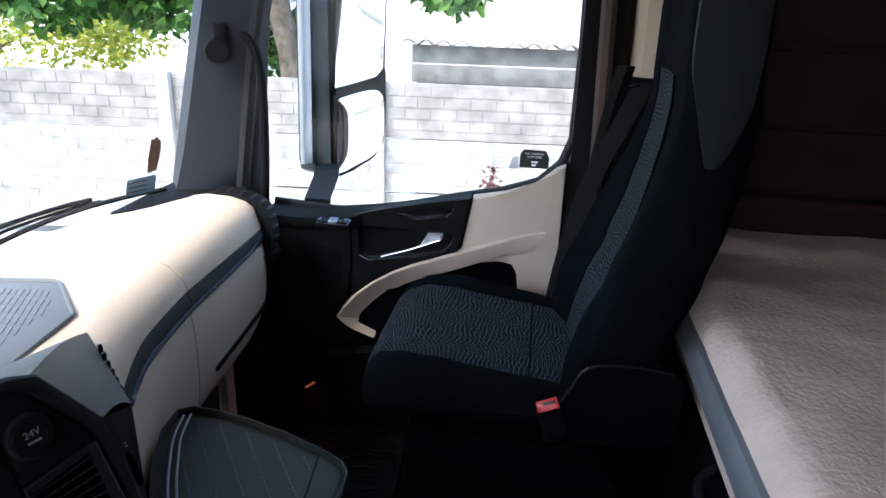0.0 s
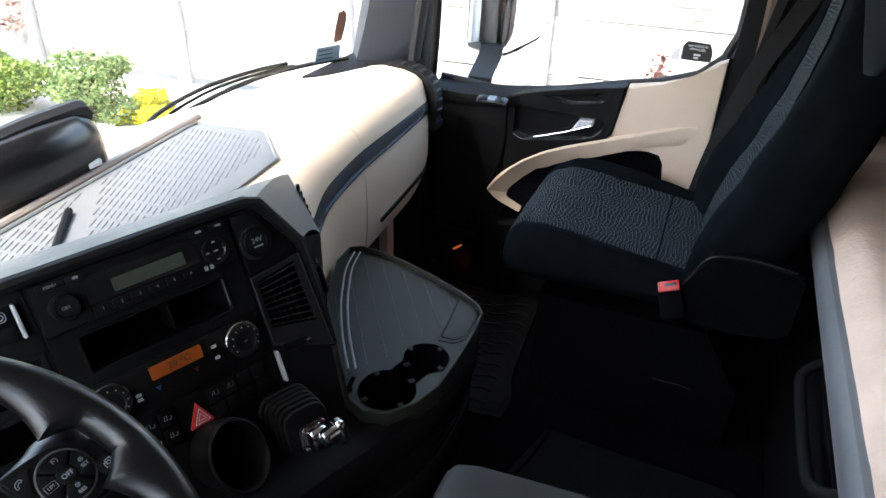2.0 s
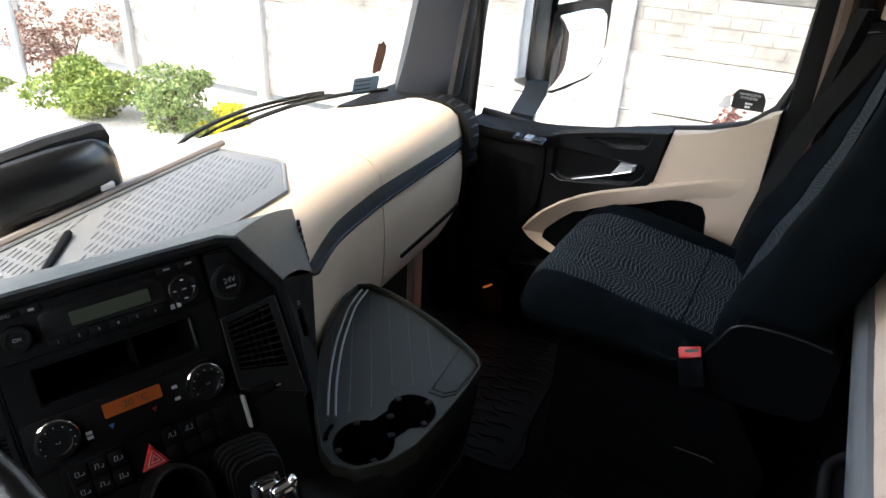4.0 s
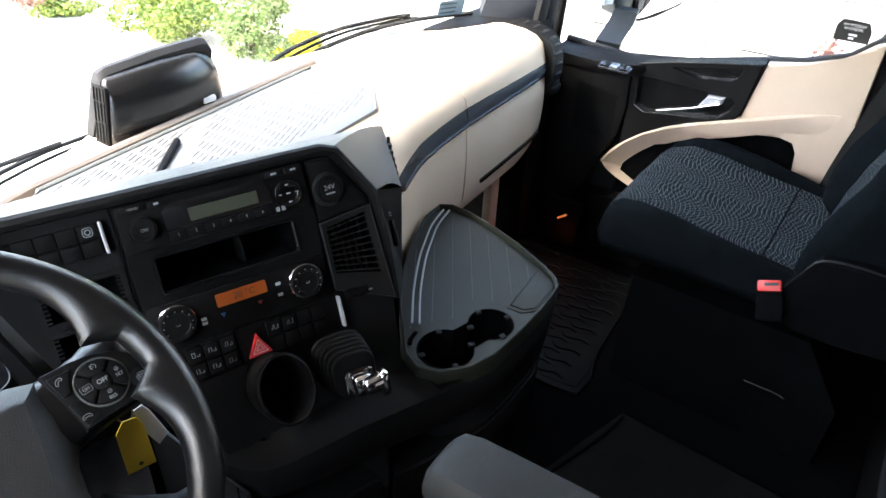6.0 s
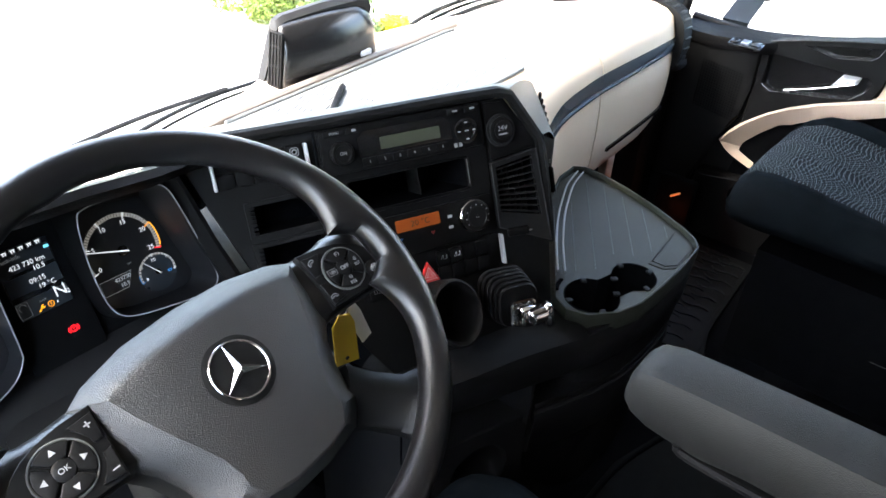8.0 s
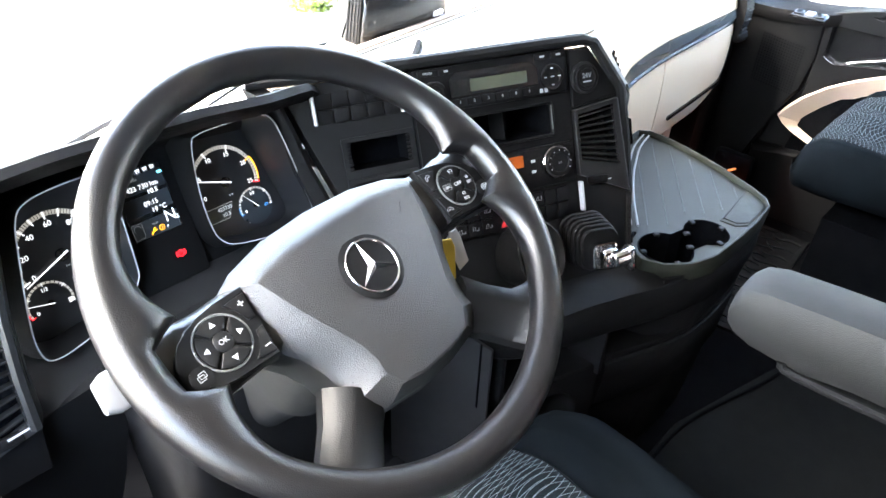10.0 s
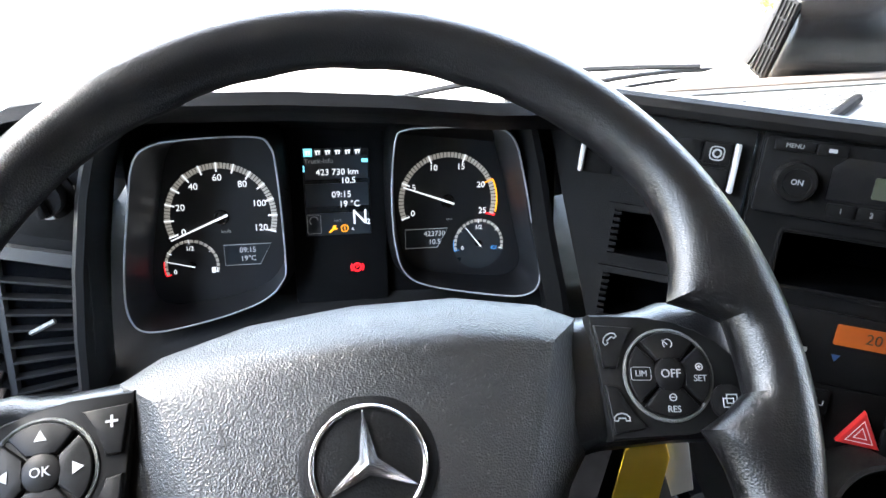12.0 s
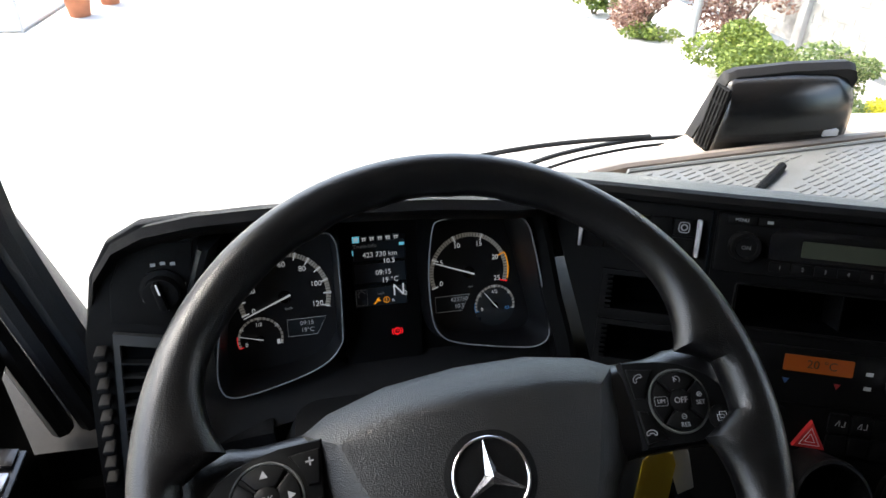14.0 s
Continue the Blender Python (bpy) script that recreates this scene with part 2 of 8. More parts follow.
SCREEN = material("dark_screen", (0.006, 0.009, 0.012), rough=0.25, var=0.05)
SCREENGREY = material("dim_screen_panel", (0.02, 0.026, 0.032), rough=0.3, var=0.05)
LCD = material("grey_green_lcd", (0.05, 0.057, 0.041), rough=0.3, var=0.05)
DIAL = material("dial_face", (0.009, 0.0095, 0.011), rough=0.4, var=0.1)
REDPLASTIC = material("red_plastic", (0.50, 0.022, 0.022), rough=0.4, var=0.08)
YELLOWTAG = material("yellow_tag_plastic", (0.62, 0.42, 0.02), rough=0.5, var=0.08)
WHITETAG = material("white_tag", (0.62, 0.62, 0.6), rough=0.6, var=0.05)
BLUELABEL = material("blue_grey_label", (0.10, 0.17, 0.24), rough=0.5, var=0.15, vscale=30)
BLACKLABEL = material("black_label", (0.012, 0.012, 0.014), rough=0.4)
CONCRETE = material("grey_fence_concrete", (0.34, 0.33, 0.305), rough=0.9, var=0.38, vscale=5, bump=0.8, bscale=40, spec=0.2)
CONCRETE2 = material("weathered_concrete", (0.23, 0.215, 0.195), rough=0.95, var=0.35, vscale=4, bump=0.8, bscale=30, spec=0.2)
POSTCON = material("light_post_concrete", (0.40, 0.385, 0.36), rough=0.9, var=0.12, vscale=5, bump=0.6, bscale=50, spec=0.2)
BOARD_ROOF_SHADE = material("weathered_board_and_roof_shade", (0.16, 0.155, 0.14), rough=0.9, var=0.4, vscale=5, bump=0.6, bscale=40)
PAVING = material("pale_paving", (0.50, 0.47, 0.42), rough=0.9, var=0.12, vscale=2.5, bump=0.5, bscale=30, spec=0.2)
GRAVEL = material("white_gravel", (0.56, 0.54, 0.51), rough=0.95, var=0.3, vscale=40, bump=1.0, bscale=60, spec=0.2)
KERB = material("kerb_concrete", (0.42, 0.40, 0.37), rough=0.9, var=0.15, vscale=6, bump=0.6, bscale=60)
BARK = material("grey_bark", (0.13, 0.11, 0.085), rough=0.95, var=0.4, vscale=9, bump=1.0, bscale=25, spec=0.1)
GALV = material("galvanised_steel", (0.45, 0.46, 0.47), rough=0.45, metal=0.7, var=0.1)
RUSTBROWN = material("brown_sheet_metal", (0.10, 0.055, 0.04), rough=0.7, var=0.3, vscale=14)
TERRA = material("terracotta", (0.42, 0.15, 0.07), rough=0.8, var=0.15, vscale=9)
RENDER = material("white_house_plaster", (0.72, 0.71, 0.68), rough=0.95, var=0.06, vscale=2)
LEAFGREEN = leafy("shrub_leaves", (0.075, 0.115, 0.02), (0.16, 0.22, 0.04), (0.30, 0.36, 0.08))
LEAFBLUE = leafy("conifer_leaves", (0.07, 0.12, 0.035), (0.16, 0.23, 0.07), (0.30, 0.36, 0.13))
LEAFYELLOW = leafy("yellow_leaves", (0.30, 0.30, 0.02), (0.55, 0.50, 0.02), (0.65, 0.6, 0.06))
LEAFRED = leafy("red_leaves", (0.13, 0.06, 0.045), (0.27, 0.145, 0.11), (0.40, 0.27, 0.20))
LEAFLIGHT = leafy("light_tree_leaves", (0.16, 0.22, 0.02), (0.30, 0.36, 0.04), (0.48, 0.46, 0.06))
LEAFTREE = leafy("tree_leaves", (0.025, 0.075, 0.012), (0.06, 0.16, 0.02), (0.13, 0.26, 0.04))

# ---- builders ----
ID = Matrix.Identity(4)


def part(name, bm, mat, parent=None, label="", flat=False, angle=38):
    me = bpy.data.meshes.new(name)
    bmesh.ops.recalc_face_normals(bm, faces=bm.faces)
    bm.to_mesh(me)
    bm.free()
    if not flat:
        me.polygons.foreach_set("use_smooth", [True] * len(me.polygons))
        me.set_sharp_from_angle(angle=radians(angle))
    me.materials.append(mat)
    ob = new(name, me)
    if parent:
        ob.parent = parent
        ob.matrix_parent_inverse = parent.matrix_world.inverted() if parent.type != "EMPTY" else Matrix.Translation(-parent.location)
    if label:
        ob["label"] = label
    return ob


def thing(name, label, category, at=(0, 0, 0), group="", kind=""):
    ob = new(name)
    ob.location = at
    return tagged(ob, label, category, group, kind)


def box(bm, c, s, m=ID, bev=0.0, seg=2):
    r = bmesh.ops.create_cube(bm, size=1.0, matrix=m @ Matrix.Translation(c) @ Matrix.Diagonal((*s, 1)))
    if bev:
        vs = set(r["verts"])
        es = [e for e in bm.edges if e.verts[0] in vs and e.verts[1] in vs]
        bmesh.ops.bevel(bm, geom=es, offset=bev, segments=seg, affect="EDGES", profile=0.5)
    return bm


def prism(bm, pts, w0, w1, m=ID, bev=0.0, seg=2):
    """A flat outline in m's x and y, from w0 to w1 along its z; the w1 rim is rounded by bev."""
    a = [bm.verts.new(m @ Vector((x, y, w0))) for x, y in pts]
    b = [bm.verts.new(m @ Vector((x, y, w1))) for x, y in pts]
    n = len(pts)
    bm.faces.new(a[::-1])
    top = bm.faces.new(b)
    for i in range(n):
        bm.faces.new((a[i], a[(i + 1) % n], b[(i + 1) % n], b[i]))
    if bev:
        bmesh.ops.bevel(bm, geom=list(top.edges), offset=bev, segments=seg, affect="EDGES", profile=0.5)
    return bm


def loft(bm, rings, closed=True, caps=True):
    vs = [[bm.verts.new(p) for p in r] for r in rings]
    n = len(vs[0])
    for a, b in zip(vs, vs[1:]):
        for i in range(n if closed else n - 1):
            j = (i + 1) % n
            bm.faces.new((a[i], a[j], b[j], b[i]))
    if caps and closed:
        bm.faces.new(vs[0][::-1])
        bm.faces.new(vs[-1])
    return bm


def lathe(bm, prof, m=ID, seg=24, caps=True):
    """Radius and height pairs turned about m's z axis."""
    rings = []
    for r, w in prof:
        rings.append([m @ Vector((r * math.cos(2 * math.pi * i / seg), r * math.sin(2 * math.pi * i / seg), w)) for i in range(seg)])
    return loft(bm, rings, True, caps)


def tube(bm, pts, r, seg=8, closed=False, flat=1.0):
    pts = [Vector(p) for p in pts]
    n = len(pts)
    rings = []
    up = None
    for i, p in enumerate(pts):
        d = (pts[(i + 1) % n] - pts[i - 1]) if closed or 0 < i < n - 1 else (pts[1] - pts[0] if i == 0 else pts[-1] - pts[-2])
        d.normalize()
        if up is None:
            up = d.cross(Vector((0.13, 0.2, 1))).normalized()
        up = (up - d * up.dot(d)).normalized()
        sd = d.cross(up)
        rr = r[i] if isinstance(r, (list, tuple)) else r
        rings.append([p + up * rr * math.cos(2 * math.pi * k / seg) + sd * rr * flat * math.sin(2 * math.pi * k / seg) for k in range(seg)])
    if closed:
        rings.append(rings[0])
        vs = [[bm.verts.new(q) for q in rg] for rg in rings[:-1]]
        vs.append(vs[0])
        for a, b in zip(vs, vs[1:]):
            for k in range(seg):
                bm.faces.new((a[k], a[(k + 1) % seg], b[(k + 1) % seg], b[k]))
        return bm
    return loft(bm, rings, True, True)


def curve(pts, n=8, closed=False):
    """A smooth line through the points."""
    P = [Vector(p) for p in pts]
    out = []
    k = len(P)
    for i in range(k if closed else k - 1):
        p0, p1, p2, p3 = (P[(i + j - 1) % k] if closed else P[min(max(i + j - 1, 0), k - 1)] for j in range(4))
        for s in range(n):
            t = s / n
            out.append(0.5 * (2 * p1 + (p2 - p0) * t + (2 * p0 - 5 * p1 + 4 * p2 - p3) * t * t + (3 * p1 - p0 - 3 * p2 + p3) * t ** 3))
    if not closed:
        out.append(P[-1].copy())
    return out


def rounded(w, h, r, n=5, cx=0.0, cy=0.0):
    """The outline of a rounded rectangle."""
    pts = []
    for sx, sy, a0 in ((1, 1, 0), (-1, 1, 90), (-1, -1, 180), (1, -1, 270)):
        for k in range(n + 1):
            a = radians(a0 + 90 * k / n)
            pts.append((cx + sx * (w / 2 - r) + r * math.cos(a), cy + sy * (h / 2 - r) + r * math.sin(a)))
    return pts


def axes(o, ex, ey, ez):
    ex, ey, ez = (Vector(v).normalized() for v in (ex, ey, ez))
    m = Matrix((ex, ey, ez)).transposed().to_4x4()
    m.translation = Vector(o)
    return m


def words(text, size, m, mat, parent, name="lettering", align="CENTER"):
    """Lettering as a thin mesh, in m's x and y."""
    cu = bpy.data.curves.new(name, "FONT")
    cu.body, cu.size, cu.align_x, cu.align_y, cu.extrude, cu.resolution_u = text, size, align, "CENTER", 0.0002, 3
    tmp = bpy.data.objects.new(name, cu)
    scene.collection.objects.link(tmp)
    me = bpy.data.meshes.new_from_object(tmp.evaluated_get(bpy.context.evaluated_depsgraph_get()))
    bpy.data.objects.remove(tmp)
    me.transform(m)
    me.materials.clear()
    me.materials.append(mat)
    ob = new(name, me)
    if parent:
        ob.parent = parent
        ob.matrix_parent_inverse = Matrix.Translation(-parent.location) if parent.type == "EMPTY" else parent.matrix_world.inverted()
    return ob


def piece(name, like, m, parent):
    """One more piece on the mesh of an earlier one, moved by m."""
    ob = new(name, like.data)
    ob.parent = parent
    ob.matrix_parent_inverse = like.matrix_parent_inverse
    ob.matrix_basis = m
    return ob


def at(x, y, z=0.0):
    return Matrix.Translation((x, y, z))


def add_uv(ob, fn):
    me = ob.data
    uv = me.uv_layers.new(name="UVMap")
    for lp in me.loops:
        uv.data[lp.index].uv = fn(me.vertices[lp.vertex_index].co)

# ---- the yard outside ----
GROUND = -1.42
bm = bmesh.new()
box(bm, (0, 0, GROUND - 0.25), (1200, 1200, 0.5))
tagged(part("ground", bm, PAVING, flat=True), "pale concrete block paving of a sunny yard", "ground", kind="structure")

FENCE = math.radians(5)
FN = Vector((math.cos(FENCE), math.sin(FENCE), 0))
FD = Vector((-math.sin(FENCE), math.cos(FENCE), 0))
F0 = Vector((-0.75, -0.285, 0)) + FN * 6.7
FM = axes((F0.x, F0.y, 0), FD, (0, 0, 1), -FN)  # x along the fence, y up, z towards the yard

# joints of the block paving near the fence
bm = bmesh.new()
random.seed(4)
for i in range(60):
    for j in range(13):
        x, y = -5.0 + i * 0.42, -5.4 + j * 0.21 + 0
        p = F0 + FD * (x + (0.21 if j % 2 else 0) + 3) - FN * (2.24 + j * 0.21)
        mm = axes((p.x, p.y, GROUND), FD, -FN, (0, 0, 1))
        prism(bm, ((-0.2, -0.097), (0.2, -0.097), (0.2, 0.097), (-0.2, 0.097)), 0.0, 0.006 + random.random() * 0.004, mm)
tagged(part("pavement", bm, PAVING, flat=True), "rows of pale paving blocks beside the planted strip", "pavement", kind="stuff")

# planted strip with gravel and kerb
bm = bmesh.new()
prism(bm, ((-8, 0.03), (20, 0.03), (20, 2.03), (-8, 2.03)), GROUND, GROUND + 0.04, axes((F0.x, F0.y, 0), FD, -FN, (0, 0, 1)))
tagged(part("gravel_strip", bm, GRAVEL), "bed of white gravel along the concrete fence", "gravel", kind="structure")
kerb = thing("kerb", "pale concrete edging stones along the gravel bed", "kerb", (F0.x, F0.y, GROUND), kind="structure")
for i in range(28):
    bm = bmesh.new()
    p = F0 + FD * (-7.5 + i) - FN * 2.08
    box(bm, (0, 0, GROUND + 0.035), (0.99, 0.08, 0.09), axes((p.x, p.y, 0), FD, -FN, (0, 0, 1)), 0.01)
    part("edging_stone", bm, KERB, kerb)

# concrete panel fence
fence = thing("fence", "grey concrete panel fence with a brick pattern", "fence", (F0.x, F0.y, GROUND), kind="structure")
TOPS = (0.31, -0.23, -0.78)


def fence_panel(z_top):
    bm = bmesh.new()
    h = 0.53
    box(bm, (0, z_top - h / 2, -0.01), (1.98, h, 0.04), bev=0.004, seg=1)
    for r in range(4):
        off = 0.125 if r % 2 else 0.0
        y = z_top - 0.075 - r * 0.108
        x = -0.97
        while x < 0.97:
            x2 = min(0.97, x + (0.25 - off if x == -0.97 else 0.25))
            if x2 - x > 0.04:
                box(bm, ((x + x2) / 2, y, 0.012), (x2 - x - 0.010, 0.098, 0.006 + random.uniform(-0.002, 0.002)), bev=0.004, seg=1)
            x = x2
    return bm


for k, zt in enumerate(TOPS):
    src = fence_panel(zt)
    pan = part("fence_panel", src, CONCRETE if k else CONCRETE2, None, flat=True)
    for i in range(11):
        q = pan if i == 0 else new("fence_panel", pan.data)
        q.parent = fence
        q.matrix_parent_inverse = Matrix.Translation(-fence.location)
        q.matrix_basis = FM @ at(0.98 + 2.08 * (i - 4) + 1.04, 0, 0)
post_me = None
for i in range(12):
    if post_me is None:
        bm = bmesh.new()
        box(bm, (0, (0.33 + GROUND) / 2, 0.02), (0.13, 0.33 - GROUND, 0.14), bev=0.02)
        q = part("post", bm, POSTCON, None)
        post_me = q.data
    else:
        q = new("post", post_me)
    q.parent = fence
    q.matrix_parent_inverse = Matrix.Translation(-fence.location)
    q.matrix_basis = FM @ at(0.98 + 2.08 * (i - 4), 0, 0)

# shed beyond the fence, with a corrugated roof edge
shed = thing("shed", "weathered grey board shed with a corrugated roof", "shed", (F0.x, F0.y, GROUND))
for k, (z0, z1) in enumerate(((0.28, 0.455), (0.465, 0.64))):
    bm = bmesh.new()
    box(bm, (-1.55, (z0 + z1) / 2, -0.35 - 0.01 * k), (4.5, z1 - z0, 0.03), FM, 0.004)
    part("board", bm, BOARD_ROOF_SHADE, shed)
bm = bmesh.new()
box(bm, (-1.55, (GROUND + 0.27) / 2, -0.4), (4.4, 0.27 - GROUND, 0.06), FM)
part("wall", bm, CONCRETE2, shed)
# Roof sheet in the boards' grey, which paints its edge's shadow side.
bm = bmesh.new()
rows = []
for i in range(181):
    x = -3.9 + i * 0.026
    z = 0.665 + 0.022 * math.sin(i * 0.026 * 2 * math.pi / 0.177)
    rows.append([FM @ Vector((x, z, -0.22)), FM @ Vector((x, z + 0.012, -0.22)), FM @ Vector((x, z - 0.008, -0.6)), FM @ Vector((x, z - 0.02, -0.6))])
loft(bm, rows)
part("roof", bm, BOARD_ROOF_SHADE, shed)

# houses far beyond, overexposed in the sun
for nm, cx, w, h0, d in (("house", 9.0, 9.0, 2.6, 9.0), ("house", -4.0, 8.0, 3.2, 12.0)):
    h = thing(nm, "white plastered house seen beyond the fence", "house", tuple(FM @ Vector((cx, GROUND, -d))))
    bm = bmesh.new()
    box(bm, (cx, (GROUND + h0 - 1.2) / 2, -d), (w, h0 - 1.2 - GROUND, 5), FM)
    part("wall", bm, RENDER, h)
    bm = bmesh.new()
    prism(bm, ((-w / 2 - 0.4, h0 - 1.2), (w / 2 + 0.4, h0 - 1.2), (w / 2 - 1.5, h0 + 0.8), (-w / 2 + 1.5, h0 + 0.8)), -3, 3, FM @ at(cx, 0, -d))
    part("roof", bm, RENDER, h)

# lamp post
lp = thing("lamp_post", "galvanised steel post on a concrete foot", "post", (3.95, 7.75, GROUND))
bm = bmesh.new()
lathe(bm, ((0.055, 0.05), (0.055, 2.4), (0.045, 2.45), (0.045, 4.2)), at(3.95, 7.75, GROUND), 16)
part("pole", bm, GALV, lp)
bm = bmesh.new()
box(bm, (3.95, 7.75, GROUND + 0.06), (0.32, 0.32, 0.12), ID, 0.03)
part("foot", bm, KERB, lp)


def leaves(bm, centre, radii, count, size, seed, shell=0.55, droop=0.3):
    """Small folded leaves scattered through an uneven crown."""
    rnd = random.Random(seed)
    lobes = [(Vector((rnd.gauss(0, 0.45), rnd.gauss(0, 0.45), rnd.uniform(-0.5, 0.75))), rnd.uniform(0.35, 0.6)) for _ in range(9)]
    c = Vector(centre)
    for _ in range(count):
        lc, lr = lobes[rnd.randrange(9)]
        v = Vector((rnd.gauss(0, 1), rnd.gauss(0, 1), rnd.gauss(0, 1))).normalized() * (shell + (1 - shell) * rnd.random() ** 0.5) * lr
        p = lc + v
        p = c + Vector((p.x * radii[0], p.y * radii[1], p.z * radii[2]))
        a = Vector((rnd.gauss(0, 1), rnd.gauss(0, 1), rnd.gauss(0, 0.6) - droop)).normalized()
        b = a.cross(Vector((rnd.gauss(0, 1), rnd.gauss(0, 1), rnd.gauss(0, 1)))).normalized()
        s = size * rnd.uniform(0.6, 1.3)
        n = a.cross(b)
        q = [p, p + a * s * 0.5 + b * s * 0.32 + n * s * 0.1, p + a * s, p + a * s * 0.5 - b * s * 0.32 + n * s * 0.1]
        v = [bm.verts.new(x) for x in q]
        bm.faces.new((v[0], v[1], v[2]))
        bm.faces.new((v[0], v[2], v[3]))
    return bm


def shrub(name, label, x, y, radii, height, mat, count, size, seed, group="shrubs along the fence"):
    s = thing(name, label, "shrub", (x, y, GROUND), group)
    bm = bmesh.new()
    rnd = random.Random(seed + 50)
    for k in range(6):
        a = rnd.uniform(0, 6.28)
        tip = Vector((x + math.cos(a) * radii[0] * 0.6, y + math.sin(a) * radii[1] * 0.6, GROUND + height * rnd.uniform(0.6, 0.95)))
        root = Vector((x, y, GROUND))
        tube(bm, [root, root.lerp(tip, 0.5) + Vector((0, 0, height * 0.12)), tip], [0.018, 0.012, 0.004], 6)
    part("branches", bm, BARK, s)
    bm = bmesh.new()
    leaves(bm, (x, y, GROUND + height * 0.52), (radii[0], radii[1], height * 0.5), count, size, seed)
    part("leaves", bm, mat, s, flat=True)
    return s


shrub("shrub", "dense bright green shrub in white gravel", 3.93, 6.50, (0.52, 0.50), 0.58, LEAFGREEN, 6500, 0.052, 3)
shrub("shrub", "loose grey-green conifer shrub in white gravel", 4.16, 5.55, (0.48, 0.44), 0.58, LEAFBLUE, 6500, 0.048, 5)
shrub("shrub", "low golden yellow shrub in white gravel", 4.38, 4.92, (0.33, 0.30), 0.32, LEAFYELLOW, 3400, 0.045, 7)
shrub("japanese_maple", "feathery dark red maple shrub in gravel", 3.66, 8.55, (0.46, 0.46), 0.64, LEAFRED, 2600, 0.05, 9)
shrub("japanese_maple", "feathery dark red maple shrub in gravel", 4.55, 7.75, (0.5, 0.42), 0.98, LEAFRED, 2600, 0.05, 11)
shrub("shrub", "low green shrub at the foot of the maple", 3.55, 8.1, (0.34, 0.27), 0.24, LEAFGREEN, 1100, 0.05, 13)
shrub("shrub", "round green shrub further along the fence", 3.35, 9.5, (0.34, 0.34), 0.56, LEAFGREEN, 2600, 0.06, 15)
shrub("japanese_maple", "small dark red maple sapling by the fence", 4.5, 0.08, (0.2, 0.2), 1.25, LEAFSAP, 480, 0.055, 17)


def tree(name, label, x, y, trunk_r, height, crowns, seed, size=0.16, leaf=None):
    t = thing(name, label, "tree", (x, y, GROUND), "trees beyond the fence")
    rnd = random.Random(seed)
    bm = bmesh.new()
    pts = [Vector((x + rnd.uniform(-0.03, 0.03) * k, y + rnd.uniform(-0.03, 0.03) * k, GROUND + height * k / 5)) for k in range(6)]
    tube(bm, curve(pts, 4), [trunk_r * (1.15 - 0.8 * i / 20) for i in range(21)], 12)
    for c, r, n in crowns:
        e = Vector(c)
        s = pts[3] if e.z > pts[3].z else pts[2]
        tube(bm, curve([s, s.lerp(e, 0.5) + Vector((0, 0, 0.25)), e], 4), [trunk_r * 0.4 * (1 - 0.1 * i) for i in range(9)], 7)
    part("trunk", bm, BARK, t)
    bm = bmesh.new()
    for k, (c, r, n) in enumerate(crowns):
        leaves(bm, c, r, n, size, seed * 31 + k, 0.3, 0.5)
    part("crown", bm, leaf or LEAFTREE, t, flat=True)


tree("tree", "broad-leaved maple tree with a grey trunk", 6.8, 2.52, 0.17, 4.2,
     [((6.5, 3.9, 1.35), (1.1, 1.2, 0.85), 2600), ((6.3, 5.2, 1.25), (1.0, 1.1, 0.75), 2300), ((6.6, 0.85, 1.35), (0.6, 0.75, 0.5), 1100), ((7.4, 2.6, 2.4), (1.3, 1.4, 0.9), 1500), ((7.3, 3.0, 0.6), (0.5, 0.6, 0.5), 700)], 3)
tree("tree", "light green tree behind the fence", 8.6, 8.0, 0.12, 3.2,
     [((8.4, 7.4, 0.55), (1.1, 1.3, 0.75), 2200), ((8.2, 5.9, 0.4), (0.8, 0.9, 0.6), 1500), ((8.6, 9.6, 0.9), (1.1, 1.2, 0.8), 1500)], 6, 0.1, LEAFLIGHT)
shrub("shrub", "bright green hedge beyond the yard", 2.6, 26.0, (2.0, 1.2), 2.0, LEAFGREEN, 2500, 0.16, 21)

# things at the far end of the yard
for px, py, pr in ((-3.8, 10.2, 0.2), (-3.55, 10.9, 0.19)):
    pot = thing("flower_pot", "terracotta flower pot standing on the paving", "pot", (px, py, GROUND), "flower pots")
    bm = bmesh.new()
    lathe(bm, ((pr * 0.65, 0), (pr * 0.95, 0.36), (pr * 1.08, 0.37), (pr * 1.08, 0.45), (pr * 0.95, 0.45), (pr * 0.9, 0.4)), at(px, py, GROUND), 24)
    part("pot", bm, TERRA, pot)
rack = thing("metal_frame", "light grey metal frame standing on the paving", "frame", (-4.6, 9.8, GROUND))
for a, b in (((-5.2, 9.4, 0), (-5.2, 9.4, 1.2)), ((-4.3, 9.4, 0), (-4.3, 9.4, 1.2)), ((-5.2, 9.4, 0.03), (-4.3, 9.4, 0.03)), ((-5.2, 9.4, 0.6), (-4.3, 9.4, 0.6)), ((-4.3, 9.4, 0.03), (-4.15, 10.9, 0.03)), ((-4.15, 10.9, 0), (-4.15, 10.9, 1.2))):
    bm = bmesh.new()
    tube(bm, [Vector(a) + Vector((0, 0, GROUND)), Vector(b) + Vector((0, 0, GROUND))], 0.025, 8)
    part("bar", bm, GALV, rack)

# ---- cab shell ----
FLOOR = -0.12


def side(sx):
    """The cab's middle lies left of the dash's middle."""
    return 0.0 if sx > 0 else -0.20


